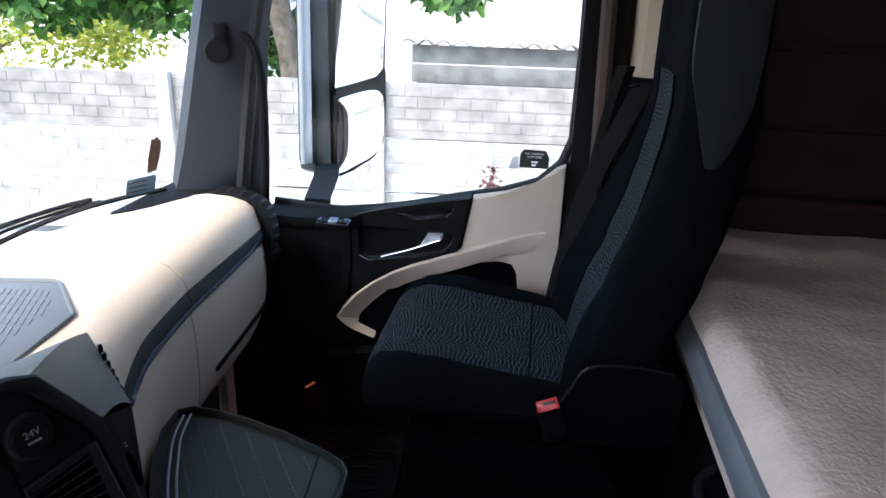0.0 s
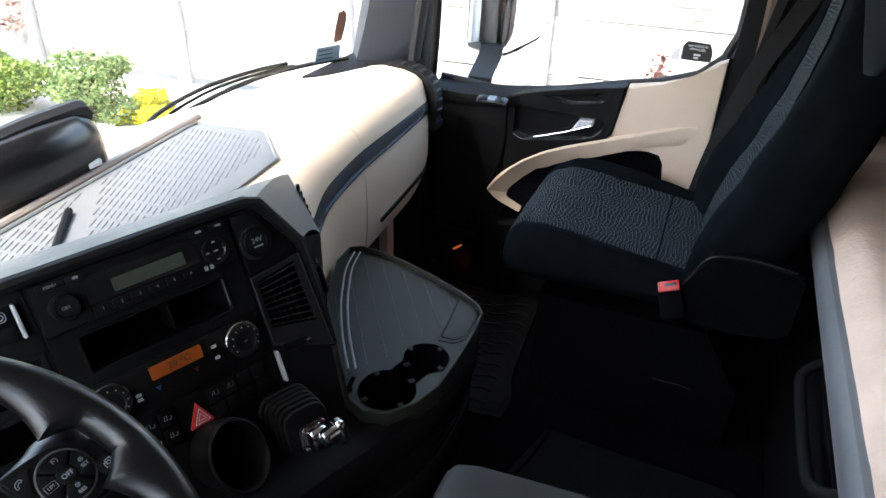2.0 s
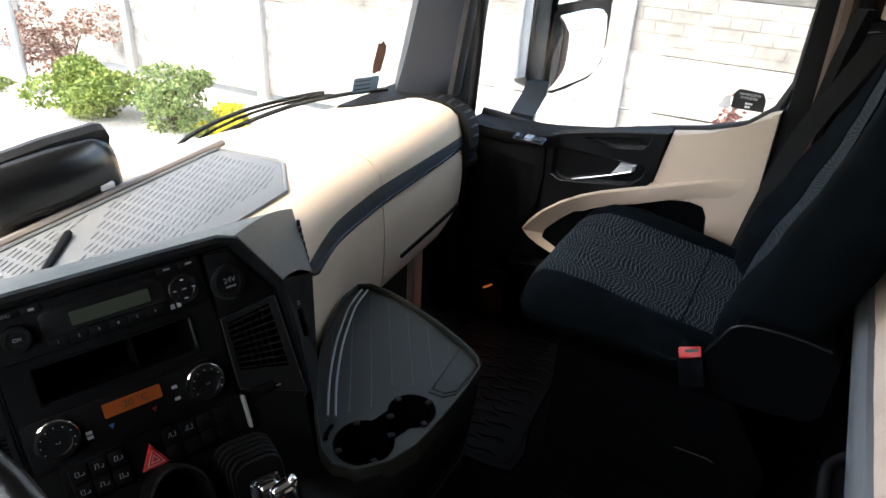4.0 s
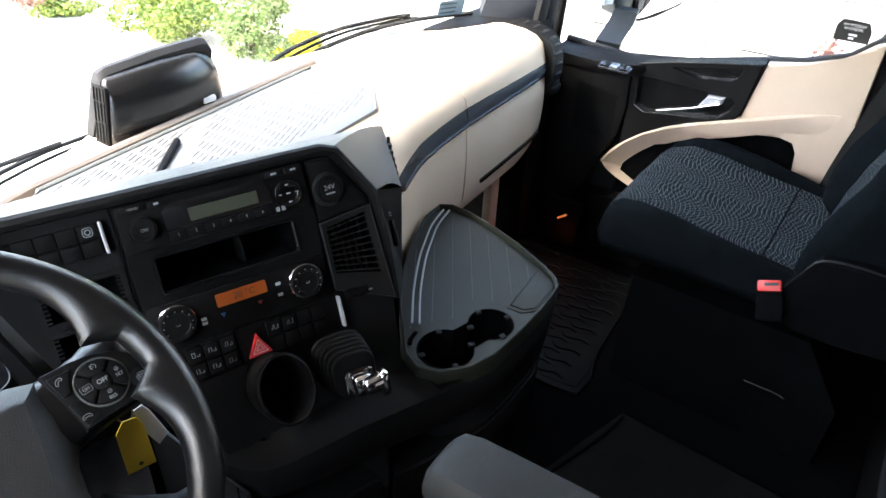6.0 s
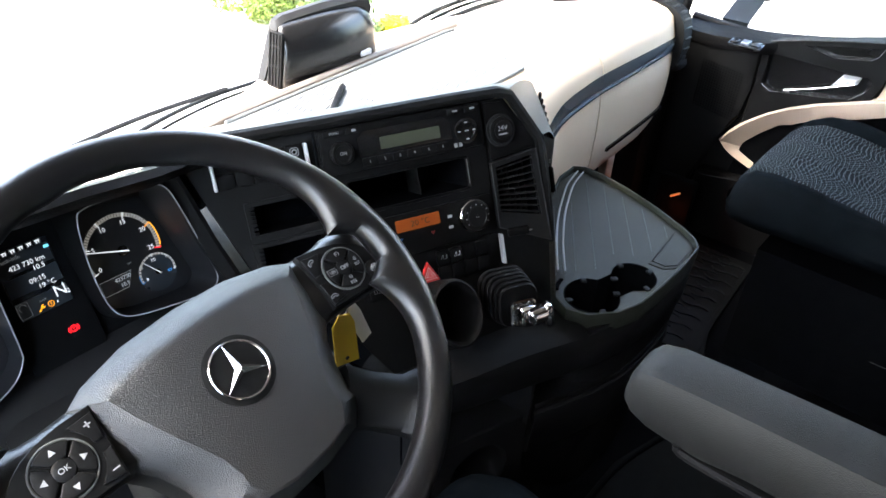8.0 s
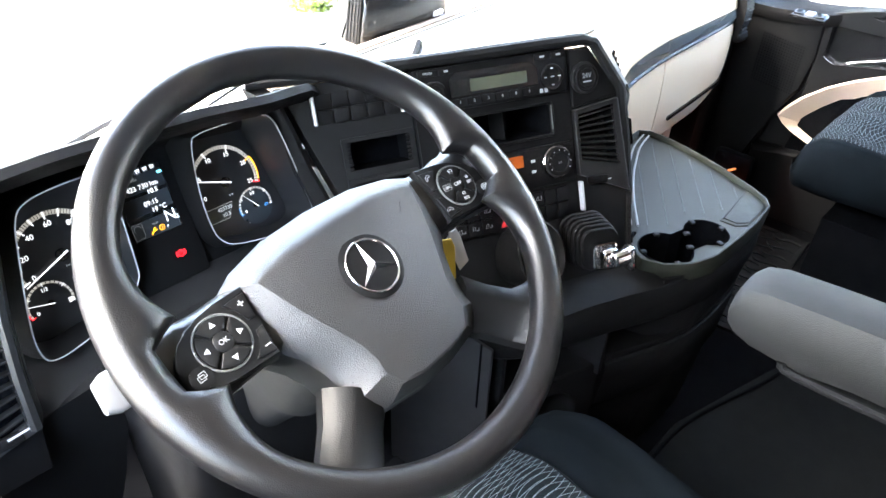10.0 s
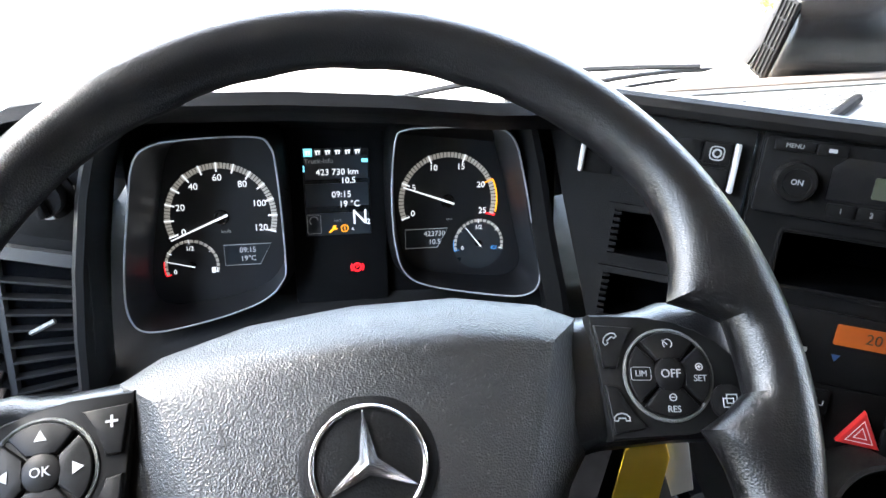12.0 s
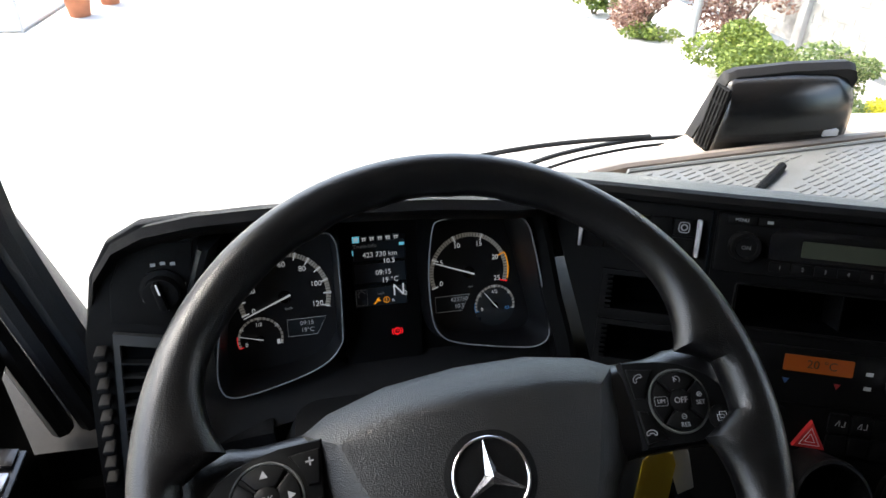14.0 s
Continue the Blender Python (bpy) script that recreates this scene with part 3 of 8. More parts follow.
bm = bmesh.new()
box(bm, (-0.14, -0.29, FLOOR - 0.04), (2.64, 2.34, 0.08))
tagged(part("floor", bm, CARPET_SHADE), "black carpeted truck cab floor", "floor", kind="structure")
bm = bmesh.new()
prism(bm, ((-1.36, -0.14), (1.08, -0.14), (1.08, 0.36), (-1.06, 0.36), (-1.10, 0.25), (-1.36, 0.25)), -0.87, -0.81, Matrix(((1, 0, 0, 0), (0, 0, -1, 0), (0, 1, 0, 0), (0, 0, 0, 1))))
tagged(part("wall_front", bm, SOFT), "black firewall below the windscreen", "wall", kind="structure")
bm = bmesh.new()
box(bm, (-0.14, -1.43, 0.86), (2.64, 0.06, 2.04))
tagged(part("wall_rear", bm, WALLBROWN), "brown lined rear wall of the sleeper cab", "wall", kind="structure")
for sx, nm in ((1, "wall_right"), (-1, "wall_left")):
    bm = bmesh.new()
    box(bm, (sx * 1.165 + side(sx), -0.93, 0.86), (0.07, 0.94, 2.04))
    tagged(part(nm, bm, WALLBROWN), "brown lined side wall of the sleeper cab", "wall", kind="structure")
    # door header above the window
    bm = bmesh.new()
    box(bm, (sx * 1.12 + side(sx), 0.1, 1.62), (0.14, 1.12, 0.36), ID, 0.03)
    tagged(part("trim_header", bm, LINING), "light roof rail above the cab door", "trim", kind="structure")
bm = bmesh.new()
box(bm, (-0.14, -0.4, 1.86), (2.68, 2.1, 0.08))
tagged(part("ceiling", bm, LINING), "light cloth cab ceiling", "ceiling", kind="structure")
# Out of view; reaches down this far to keep sun off the door trim.
bm = bmesh.new()
box(bm, (-0.14, 0.575, 1.535), (2.58, 0.18, 0.59), ID, 0.04)
tagged(part("trim_windscreen_header", bm, LINING), "unseen bulkhead above the windscreen, deepened to block the sun", "trim", kind="structure")

# lining panels of the right sleeper wall, divided by dark grooves
for k, (z0, z1) in enumerate(((0.655, 0.815), (0.83, 1.005), (1.02, 1.25), (1.265, 1.6))):
    bm = bmesh.new()
    box(bm, (1.125, -0.94, (z0 + z1) / 2), (0.02, 0.88, z1 - z0), ID, 0.006)
    tagged(part("trim_lining_panel", bm, WALLBROWN), "brown upholstered lining panel of the sleeper wall", "trim", group="lining panels", kind="structure")
bm = bmesh.new()
box(bm, (1.105, -0.94, 0.632), (0.06, 0.88, 0.03), ID, 0.01)
tagged(part("trim_ledge", bm, WALLBROWN), "narrow brown ledge above the bunk", "trim", kind="structure")


# windscreen
def ws_y(x, z):
    x = x if x > 0 else min(0.0, x + 0.20)
    return 0.87 - 0.27 * x * x - 0.20 * (z - 0.6)


bm = bmesh.new()
rings = []
for i in range(25):
    x = -1.25 + 2.23 * i / 24
    rings.append([Vector((x, ws_y(x, z) + o, z)) for z, o in ((0.36, 0), (0.8, 0), (1.1, 0), (1.45, 0), (1.45, 0.006), (1.1, 0.006), (0.8, 0.006), (0.36, 0.006))])
loft(bm, rings)
wsg = tagged(part("window_1", bm, GLASS), "clear curved windscreen of the truck", "windscreen", kind="structure")
wsg.visible_shadow = False


def flare(sx, z):
    """The driver side pillar bends inwards towards its foot."""
    return 0.0 if sx > 0 else 0.055 * min(1.0, max(0.0, (0.66 - z) / 0.3))


def pillar(sx):
    p = thing("pillar_right" if sx > 0 else "pillar_left", "dark blue-grey plastic windscreen pillar with a black door seal", "pillar", (sx * 1.0 + side(sx), 0.55, 0.55), kind="structure")
    bm = bmesh.new()
    rings = []
    for k in range(17):
        t = k / 16
        z = (0.55 if sx > 0 else 0.32) + (1.0 if sx > 0 else 1.23) * t
        fl = 0.03 * max(0, 1 - t * 5) ** 2
        oy, ox = -0.215 * t, 0.045 * t
        pts = ((0.925 - fl, 0.66), (0.945 - fl, 0.60), (0.975, 0.525), (1.0, 0.515), (1.10, 0.56), (1.13, 0.66), (1.0, 0.72))
        if sx < 0:
            pts = ((1.02, 0.64), (1.0, 0.59), (0.99, 0.54), (1.01, 0.515), (1.10, 0.56), (1.13, 0.66), (1.07, 0.69))
        rings.append([Vector((sx * (x + ox * 0.6) + side(sx) + flare(sx, z), y + oy, z)) for x, y in pts])
    loft(bm, rings)
    part("cover", bm, PILLAR, p)
    for (x, y), r, k in (((0.995, 0.505), 0.022, 0.9), ((1.03, 0.490), 0.02, 0.62), ((1.065, 0.482), 0.018, 0.42)):
        bm = bmesh.new()
        tube(bm, [p + Vector((side(sx) + flare(sx, p.z), 0, 0)) for p in curve([(sx * x, y + 0.005, 0.56 if sx > 0 else 0.36), (sx * x, y - 0.05 * k, 0.9), (sx * (x + 0.01), y - 0.12 * k, 1.25), (sx * (x + 0.02), y - 0.19 * k, 1.55)], 5)], r, 8, flat=0.8)
        part("seal", bm, RUBBER, p)
    return p


PILLAR = material("blue_grey_pillar_plastic", (0.018, 0.021, 0.028), rough=0.5, var=0.1, vscale=6, bump=0.3, bscale=800, spec=0.25)
pr = pillar(1)
pillar(-1)
bm = bmesh.new()
lathe(bm, ((0.0, 0.0), (0.027, 0.0), (0.03, 0.008), (0.03, 0.022), (0.026, 0.028), (0.0, 0.026)), axes((0.935, 0.520, 0.957), (0.45, -0.89, 0), (0, 0, 1), (-0.89, -0.45, 0.05)), 24)
box(bm, (0.0, 0.03, 0.0), (0.035, 0.06, 0.03), axes((0.95, 0.515, 0.962), (0.45, -0.89, 0), (0, 0, 1), (-0.89, -0.45, 0.05)), 0.008)
part("tweeter", bm, BLACK, pr, "round black speaker on the pillar")
bm = bmesh.new()
tube(bm, curve([(0.985, 0.50, 0.995), (0.980, 0.468, 0.995), (0.976, 0.440, 0.965), (0.976, 0.426, 0.90), (0.982, 0.428, 0.75), (0.99, 0.438, 0.61), (1.02, 0.455, 0.54)], 6), 0.012, 10)
part("grab_handle", bm, BLACK, pr, "black grab handle")


# doors
def cab_door(sx):
    d = thing("door_1" if sx > 0 else "door_2", "truck door with black upper panel and beige trim", "door", (sx * 1.12 + side(sx), 0, 0), kind="structure")
    DM = Matrix(((0, 0, -sx, sx * 1.08 + side(sx)), (1, 0, 0, 0), (0, 1, 0, 0), (0, 0, 0, 1)))  # x: forward, y: up, z: into the cab
    # steel body below the window line, with thickness
    bm = bmesh.new()
    prism(bm, ((0.47, -0.3), (0.47, 0.52), (0.2, 0.505), (-0.1, 0.575), (-0.28, 0.635), (-0.345, 0.70), (-0.40, 0.70), (-0.40, -0.3)), -0.10, -0.006, DM)
    part("shell", bm, BLACK, d)
    # black upper panel
    bm = bmesh.new()
    prism(bm, ((0.465, 0.02), (0.465, 0.525), (0.36, 0.515), (0.21, 0.512), (0.05, 0.54), (-0.107, 0.588), (-0.092, 0.50), (-0.086, 0.44), (-0.06, 0.405), (0.05, 0.385), (0.195, 0.31), (0.29, 0.185), (0.33, 0.02)), -0.006, 0.012, DM, 0.006)
    part("upper_panel", bm, SOFT, d, "black plastic door panel")
    # armrest top with a sloping ledge
    bm = bmesh.new()
    rings = []
    for y, zt, w in ((0.46, 0.527, 0.046), (0.36, 0.527, 0.052), (0.25, 0.535, 0.052), (0.205, 0.540, 0.048), (0.17, 0.545, 0.022), (0.1, 0.556, 0.014), (-0.02, 0.580, 0.012), (-0.06, 0.588, 0.018), (-0.105, 0.599, 0.022)):
        rings.append([DM @ Vector(q) for q in ((y, zt, -0.03), (y, zt - 0.006, w * 0.6), (y, zt - 0.012, w), (y, zt - 0.03, w + 0.003), (y, zt - 0.045, w - 0.004), (y, zt - 0.05, -0.03))])
    loft(bm, rings)
    part("armrest", bm, SOFT, d)
    # black insert with an upper tray and the grip recess cut into it; the bar between them is the pull handle
    INS = ((0.216, 0.528), (0.12, 0.553), (0.0, 0.578), (-0.107, 0.597), (-0.100, 0.55), (-0.090, 0.48), (-0.066, 0.415), (0.04, 0.384), (0.11, 0.352), (0.17, 0.318), (0.216, 0.285))
    HOLES = (((0.118, 0.541), (0.02, 0.561), (-0.068, 0.577), (-0.060, 0.555), (-0.045, 0.540), (0.037, 0.526)), ((0.198, 0.494), (0.190, 0.500), (-0.055, 0.497), (-0.067, 0.486), (-0.060, 0.462), (-0.028, 0.430), (0.08, 0.412), (0.168, 0.398), (0.196, 0.412)))
    bm = bmesh.new()
    edges = []
    for loop in (INS, *HOLES):
        vs = [bm.verts.new(DM @ Vector((*q, 0.034))) for q in loop]
        edges += [bm.edges.new((p, q)) for p, q in zip(vs, vs[1:] + vs[:1])]
    bmesh.ops.triangle_fill(bm, use_beauty=True, edges=edges)
    c = Vector((0.07, 0.46))
    loft(bm, [[DM @ Vector((*(Vector(q) + (Vector(q) - c) * k), w)) for q in INS] for k, w in ((0.0, 0.034), (0.02, 0.030), (0.03, 0.0))], caps=False)
    ins = part("insert", bm, SOFT, d, "black insert with pull handle", flat=True)
    for hole in HOLES:
        h = sum((Vector(q) for q in hole), Vector((0, 0))) / len(hole)
        bm = bmesh.new()
        loft(bm, [[DM @ Vector((*(h + (Vector(q) - h) * k), w)) for q in hole] for k, w in ((1.012, 0.0345), (0.985, 0.0335), (0.97, 0.016))], caps=False)
        bm.faces.new([bm.verts.new(DM @ Vector((*(h + (Vector(q) - h) * 0.972), 0.0162))) for q in hole])
        part("recess", bm, GLOSS, ins, flat=True)
    bm = bmesh.new()
    tube(bm, [DM @ Vector((*q, 0.0345)) for q in INS[:4]], 0.0022, 6)
    part("upper_edge", bm, GLOSS2, ins)
    bm = bmesh.new()
    tube(bm, [DM @ Vector(q) for q in ((0.135, 0.408, 0.024), (0.05, 0.440, 0.032), (-0.03, 0.473, 0.034))], 0.0019, 8)
    lever = part("door_lever", bm, CHROME, d, "chrome inner door lever")
    bm = bmesh.new()
    loft(bm, [[DM @ Vector((y, z, w)) for y, z in ((0.027, 0.449), (-0.034, 0.472), (-0.038, 0.490), (0.005, 0.487))] for w in (0.014, 0.024)] + [[DM @ Vector((y, z, 0.031)) for y, z in ((0.018, 0.456), (-0.028, 0.473), (-0.031, 0.485), (0.005, 0.482))]])
    part("grip", bm, SILVER_SHINE, lever, "silver grip plate")
    # window switches
    bm = bmesh.new()
    box(bm, (0.245, 0.538, 0.036), (0.088, 0.008, 0.036), DM @ Matrix.Rotation(radians(8), 4, "X"), 0.002)
    sw = part("switch_plate", bm, GLOSS, d)
    for k, x in enumerate((0.275, 0.246, 0.217)):
        bm = bmesh.new()
        box(bm, (x, 0.544, 0.036), (0.022, 0.008, 0.026), DM @ Matrix.Rotation(radians(8), 4, "X"), 0.002)
        part("switch", bm, SATIN if k == 1 else GLOSS, sw)
    # beige armrest trim: rear panel and the band that sweeps forward
    bm = bmesh.new()
    prism(bm, ((-0.115, 0.60), (-0.20, 0.617), (-0.28, 0.645), (-0.33, 0.69), (-0.352, 0.70), (-0.352, 0.24), (-0.255, 0.24), (-0.252, 0.395), (-0.235, 0.425), (-0.195, 0.432), (-0.10, 0.405), (-0.08, 0.42), (-0.09, 0.45), (-0.1, 0.51)), -0.004, 0.024, DM, 0.008)
    part("beige_trim", bm, BEIGE, d, "beige plastic door trim")
    bm = bmesh.new()
    rings = []
    for oy, oz, iy, iz, w in ((-0.315, 0.520, -0.31, 0.46, 0.0255), (-0.28, 0.512, -0.28, 0.452, 0.029), (-0.215, 0.492, -0.215, 0.444, 0.036), (-0.14, 0.466, -0.15, 0.422, 0.043), (-0.05, 0.434, -0.065, 0.388, 0.046), (0.04, 0.400, 0.015, 0.354, 0.044), (0.10, 0.372, 0.07, 0.325, 0.042), (0.16, 0.335, 0.115, 0.292, 0.040), (0.21, 0.293, 0.152, 0.258, 0.040), (0.25, 0.245, 0.185, 0.222, 0.040), (0.267, 0.216, 0.203, 0.198, 0.040), (0.246, 0.194, 0.206, 0.192, 0.038), (0.215, 0.176, 0.198, 0.187, 0.036), (0.156, 0.154, 0.156, 0.168, 0.034)):
        o, n = Vector((oy, oz)), Vector((iy, iz))
        tuck = 0.034 * min(1.0, max(0.0, (oy + 0.05) / 0.2))  # the face turns down towards its front end
        rings.append([DM @ Vector((*o.lerp(n, f), h)) for f, h in ((1, -0.004), (0, -0.004), (0, w - 0.008), (0.04, w - 0.002), (0.10, w), (0.88, w - 0.004 - tuck), (1, w - 0.008 - tuck))])
    loft(bm, rings)
    part("trim_lip", bm, BEIGE, d)
    bm = bmesh.new()
    prism(bm, ((0.225, 0.10), (0.2, 0.24), (0.15, 0.29), (0.05, 0.36), (-0.06, 0.395), (-0.2, 0.42), (-0.24, 0.39), (-0.245, 0.10)), -0.005, 0.004, DM)
    part("pocket", bm, CARPET_SHADE, d, "dark door pocket")
    bm = bmesh.new()
    prism(bm, ((0.3, -0.28), (0.32, 0.1), (0.0, 0.13), (-0.35, 0.2), (-0.38, -0.28)), -0.005, 0.03, DM, 0.02)
    part("lower_panel", bm, SOFT, d)
    bm = bmesh.new()
    prism(bm, ((0.463, 0.02), (0.463, 0.515), (0.36, 0.515), (0.222, 0.522), (0.214, 0.40), (0.23, 0.30), (0.30, 0.18), (0.335, 0.02)), 0.010, 0.042, DM, 0.010)
    part("speaker_panel", bm, SOFT, d, "black panel over the door speaker")
    # speaker grille of fine holes
    bm = bmesh.new()
    for i in range(16):
        for j in range(18):
            p = DM @ Vector((0.37 - i * 0.008, 0.44 - j * 0.008 - i * 0.001, 0.0425))
            box(bm, p, (0.002, 0.004, 0.004))
    part("speaker_grille", bm, CARPET_SHADE, d)
    # glass and its rubber
    bm = bmesh.new()
    outline = [(0.47, 0.50), (0.44, 0.9), (0.36, 1.44), (-0.37, 1.44), (-0.38, 0.75), (-0.34, 0.68), (-0.28, 0.62), (-0.1, 0.57), (0.2, 0.5)]
    prism(bm, outline, -0.055, -0.05, DM)
    g = part("pane", bm, GLASS, d)
    g.visible_shadow = False
    bm = bmesh.new()
    tube(bm, [DM @ Vector((x, y, -0.04)) for x, y in ((0.462, 0.53), (0.21, 0.512), (-0.1, 0.588), (-0.2, 0.608), (-0.285, 0.64), (-0.34, 0.69), (-0.365, 0.76), (-0.368, 1.0), (-0.36, 1.45))], 0.012, 8)
    part("window_seal", bm, RUBBER, d)
    # frame round the window towards the rear
    bm = bmesh.new()
    prism(bm, ((-0.362, 0.66), (-0.358, 1.46), (-0.47, 1.46), (-0.47, -0.1), (-0.36, -0.1)), -0.09, 0.0, DM, 0.012)
    part("rear_frame", bm, SOFT, d)
    return d


for sx in (1, -1):
    cab_door(sx)
# trim of the pillar behind the door
for sx in (1, -1):
    bm = bmesh.new()
    rings = []
    for z, y0 in ((0.93, -0.49), (1.2, -0.485), (1.6, -0.48)):
        rings.append([Vector((sx * x + side(sx), y, z)) for x, y in ((1.09, y0), (1.06, y0 - 0.02), (1.05, y0 - 0.1), (1.06, y0 - 0.16), (1.13, y0 - 0.17), (1.13, y0))])
    loft(bm, rings)
    tagged(part("trim_rear_pillar", bm, BEIGE), "beige cover of the pillar behind the door", "trim", kind="structure")
    bm = bmesh.new()
    rings = []
    for z, y0 in ((-0.1, -0.44), (0.7, -0.45), (0.926, -0.44)):
        rings.append([Vector((sx * x + side(sx), y, z)) for x, y in ((1.09, y0), (1.055, y0 - 0.02), (1.045, y0 - 0.1), (1.055, y0 - 0.16), (1.13, y0 - 0.17), (1.13, y0))])
    loft(bm, rings)
    tagged(part("trim_lower_pillar", bm, SOFT), "black lower cover of the pillar behind the door", "trim", kind="structure")
    bm = bmesh.new()
    tube(bm, [(sx * x + side(sx), y, z) for x, y, z in ((1.075, -0.425, -0.05), (1.075, -0.43, 0.7), (1.08, -0.415, 1.2), (1.08, -0.405, 1.6))], 0.02, 8)
    tagged(part("trim_door_seal", bm, BROWNSEAL if sx > 0 else RUBBER), "dark brown rubber door seal", "trim", kind="structure")

# sticker on the side window
sk = thing("sticker", "black and white warning sticker on the side window", "sticker", (1.126, -0.265, 0.735))
SM = Matrix(((0, 0, -1, 1.1245), (-1, 0, 0, 0), (0, 1, 0, 0), (0, 0, 0, 1)))
bm = bmesh.new()
prism(bm, [(x + 0.268, y + 0.698) for x, y in ((-0.038, -0.024), (0.04, -0.024), (0.04, 0.005), (0.03, 0.024), (-0.028, 0.026), (-0.038, 0.012))], 0, 0.001, SM)
part("dark_field", bm, BLACKLABEL, sk)
bm = bmesh.new()
prism(bm, [(x + 0.212, y + 0.690) for x, y in ((-0.014, -0.02), (0.014, -0.02), (0.014, 0.012), (-0.0, 0.012))], 0, 0.001, SM)
part("white_field", bm, WHITE, sk)
words("NA WSZELKI", 0.0088, SM @ at(0.268, 0.7125, 0.0012), WHITE, sk)
words("WYPADEK", 0.0088, SM @ at(0.268, 0.7035, 0.0012), WHITE, sk)
for k, (x, y, w) in enumerate(((0.27, 0.690, 0.018), (0.268, 0.682, 0.012))):
    bm = bmesh.new()
    box(bm, (x, y, 0.0015), (w, 0.005, 0.001), SM)
    part("print_bar", bm, WHITE, sk)

# mirror outside the passenger door
mir = thing("mirror", "tall black truck wing mirror with two glasses", "mirror", (1.4, 0.35, 0.5))
MM = axes((1.40, 0.30, 0.85), (0.86, -0.51, 0.0), (0, 0, 1), (-0.51, -0.86, 0.03))
WIDE = curve([(-0.066, -0.066), (-0.040, -0.050), (0.070, -0.038), (0.118, -0.050), (0.133, -0.085), (0.136, -0.150), (0.128, -0.205), (0.088, -0.248), (0.0, -0.272), (-0.060, -0.284), (-0.076, -0.270), (-0.074, -0.170)], 3, closed=True)
WIDE = [(p.x, p.y) for p in WIDE]
MAIN = [(-0.080, -0.020), (0.100, 0.0), (0.118, 0.010), (0.128, 0.030), (0.146, 0.36), (0.135, 0.375), (-0.050, 0.375), (-0.064, 0.36)]
bm = bmesh.new()
SHELL = [(-0.086, -0.255), (-0.078, -0.292), (-0.055, -0.297), (0.0, -0.286), (0.094, -0.260), (0.138, -0.212), (0.147, -0.15), (0.144, -0.06), (0.140, 0.03), (0.158, 0.36), (0.145, 0.39), (-0.06, 0.39), (-0.086, 0.36)]
prism(bm, SHELL, -0.10, -0.005, MM, 0.006)
part("housing", bm, BLACK, mir)
bm = bmesh.new()
prism(bm, ((-0.140, 0.40), (-0.155, -0.24), (-0.148, -0.268), (-0.130, -0.280), (-0.088, -0.288), (-0.088, 0.40)), -0.09, -0.012, MM, 0.010, 3)
part("inner_edge", bm, SLATE, mir, "flat slate plastic edge")
bm = bmesh.new()
prism(bm, MAIN, -0.005, -0.001, MM, 0.001)
part("main_glass", bm, MIRROR, mir, "large flat mirror glass")
bm = bmesh.new()
loft(bm, [[MM @ Vector((0.03 + (x - 0.03) * k, -0.16 + (y + 0.16) * k, -0.003 + 0.014 * (1 - k * k))) for x, y in WIDE] for k in (1.0, 0.85, 0.7, 0.5, 0.3, 0.12)])
part("wide_glass", bm, MIRROR, mir, "convex wide-angle mirror glass")
bm = bmesh.new()
prism(bm, ((-0.082, -0.040), (-0.082, -0.022), (0.10, -0.003), (0.135, 0.022), (0.138, -0.02), (0.10, -0.030)), -0.004, 0.004, MM, 0.002)
part("divider", bm, BLACK, mir)
bm = bmesh.new()
loft(bm, [[Vector((x + a, y, z)) for a, y in ((0.0, y0), (0.0, y1), (0.045, y1 + 0.01), (0.045, y0 - 0.005))] for x, z, y0, y1 in ((1.255, 0.605, 0.385, 0.312), (1.235, 0.575, 0.388, 0.310), (1.165, 0.53, 0.392, 0.314), (1.15, 0.42, 0.395, 0.318))])
part("arm", bm, SLATE, mir, "flat slate mirror arm")
bm = bmesh.new()
prism(bm, ((-0.176, 0.55), (-0.191, -0.24), (-0.157, -0.24), (-0.141, 0.55)), -0.040, -0.02, MM, 0.008)
part("white_fairing", bm, WHITEPAINT, mir, "white painted fairing")

# ---- dashboard, passenger side ----
dash = thing("dashboard", "cream grained dashboard with slate trim strip", "dashboard", (0.4, 0.5, 0.3))
LINE = curve([(-0.06, 0.245, 0), (0.02, 0.266, 0), (0.087, 0.294, 0), (0.164, 0.325, 0), (0.247, 0.349, 0), (0.417, 0.371, 0), (0.65, 0.386, 0), (0.84, 0.40, 0), (0.90, 0.412, 0)], 6)


def face_y(x):
    """Where the rear face of the cream dash stands at x."""
    for a, b in zip(LINE, LINE[1:]):
        if a.x <= x <= b.x:
            return a.y + (b.y - a.y) * (x - a.x) / (b.x - a.x)
    return LINE[-1].y if x > LINE[-1].x else LINE[0].y


def low_z(x):
    return 0.262 + 0.05 * max(0.0, (x - 0.74) / 0.13) ** 2


def dash_strip(x0, x1, profile, steps=14):
    bm = bmesh.new()
    rings = []
    for i in range(steps + 1):
        x = x0 + (x1 - x0) * i / steps
        rings.append([Vector((x, y, z)) for y, z in profile(x)])
    loft(bm, rings)
    return bm


def strip_z(x):
    """Lower and upper edge of the slate strip, which tapers out at its left end."""
    right = max(0.0, (x - 0.42) / 0.43)
    k = min(1.0, max(0.0, (x - 0.06) / 0.05))
    top = 0.548 - 0.016 * right
    return top - 0.003 - (0.036 - 0.010 * right) * k ** 0.5, top


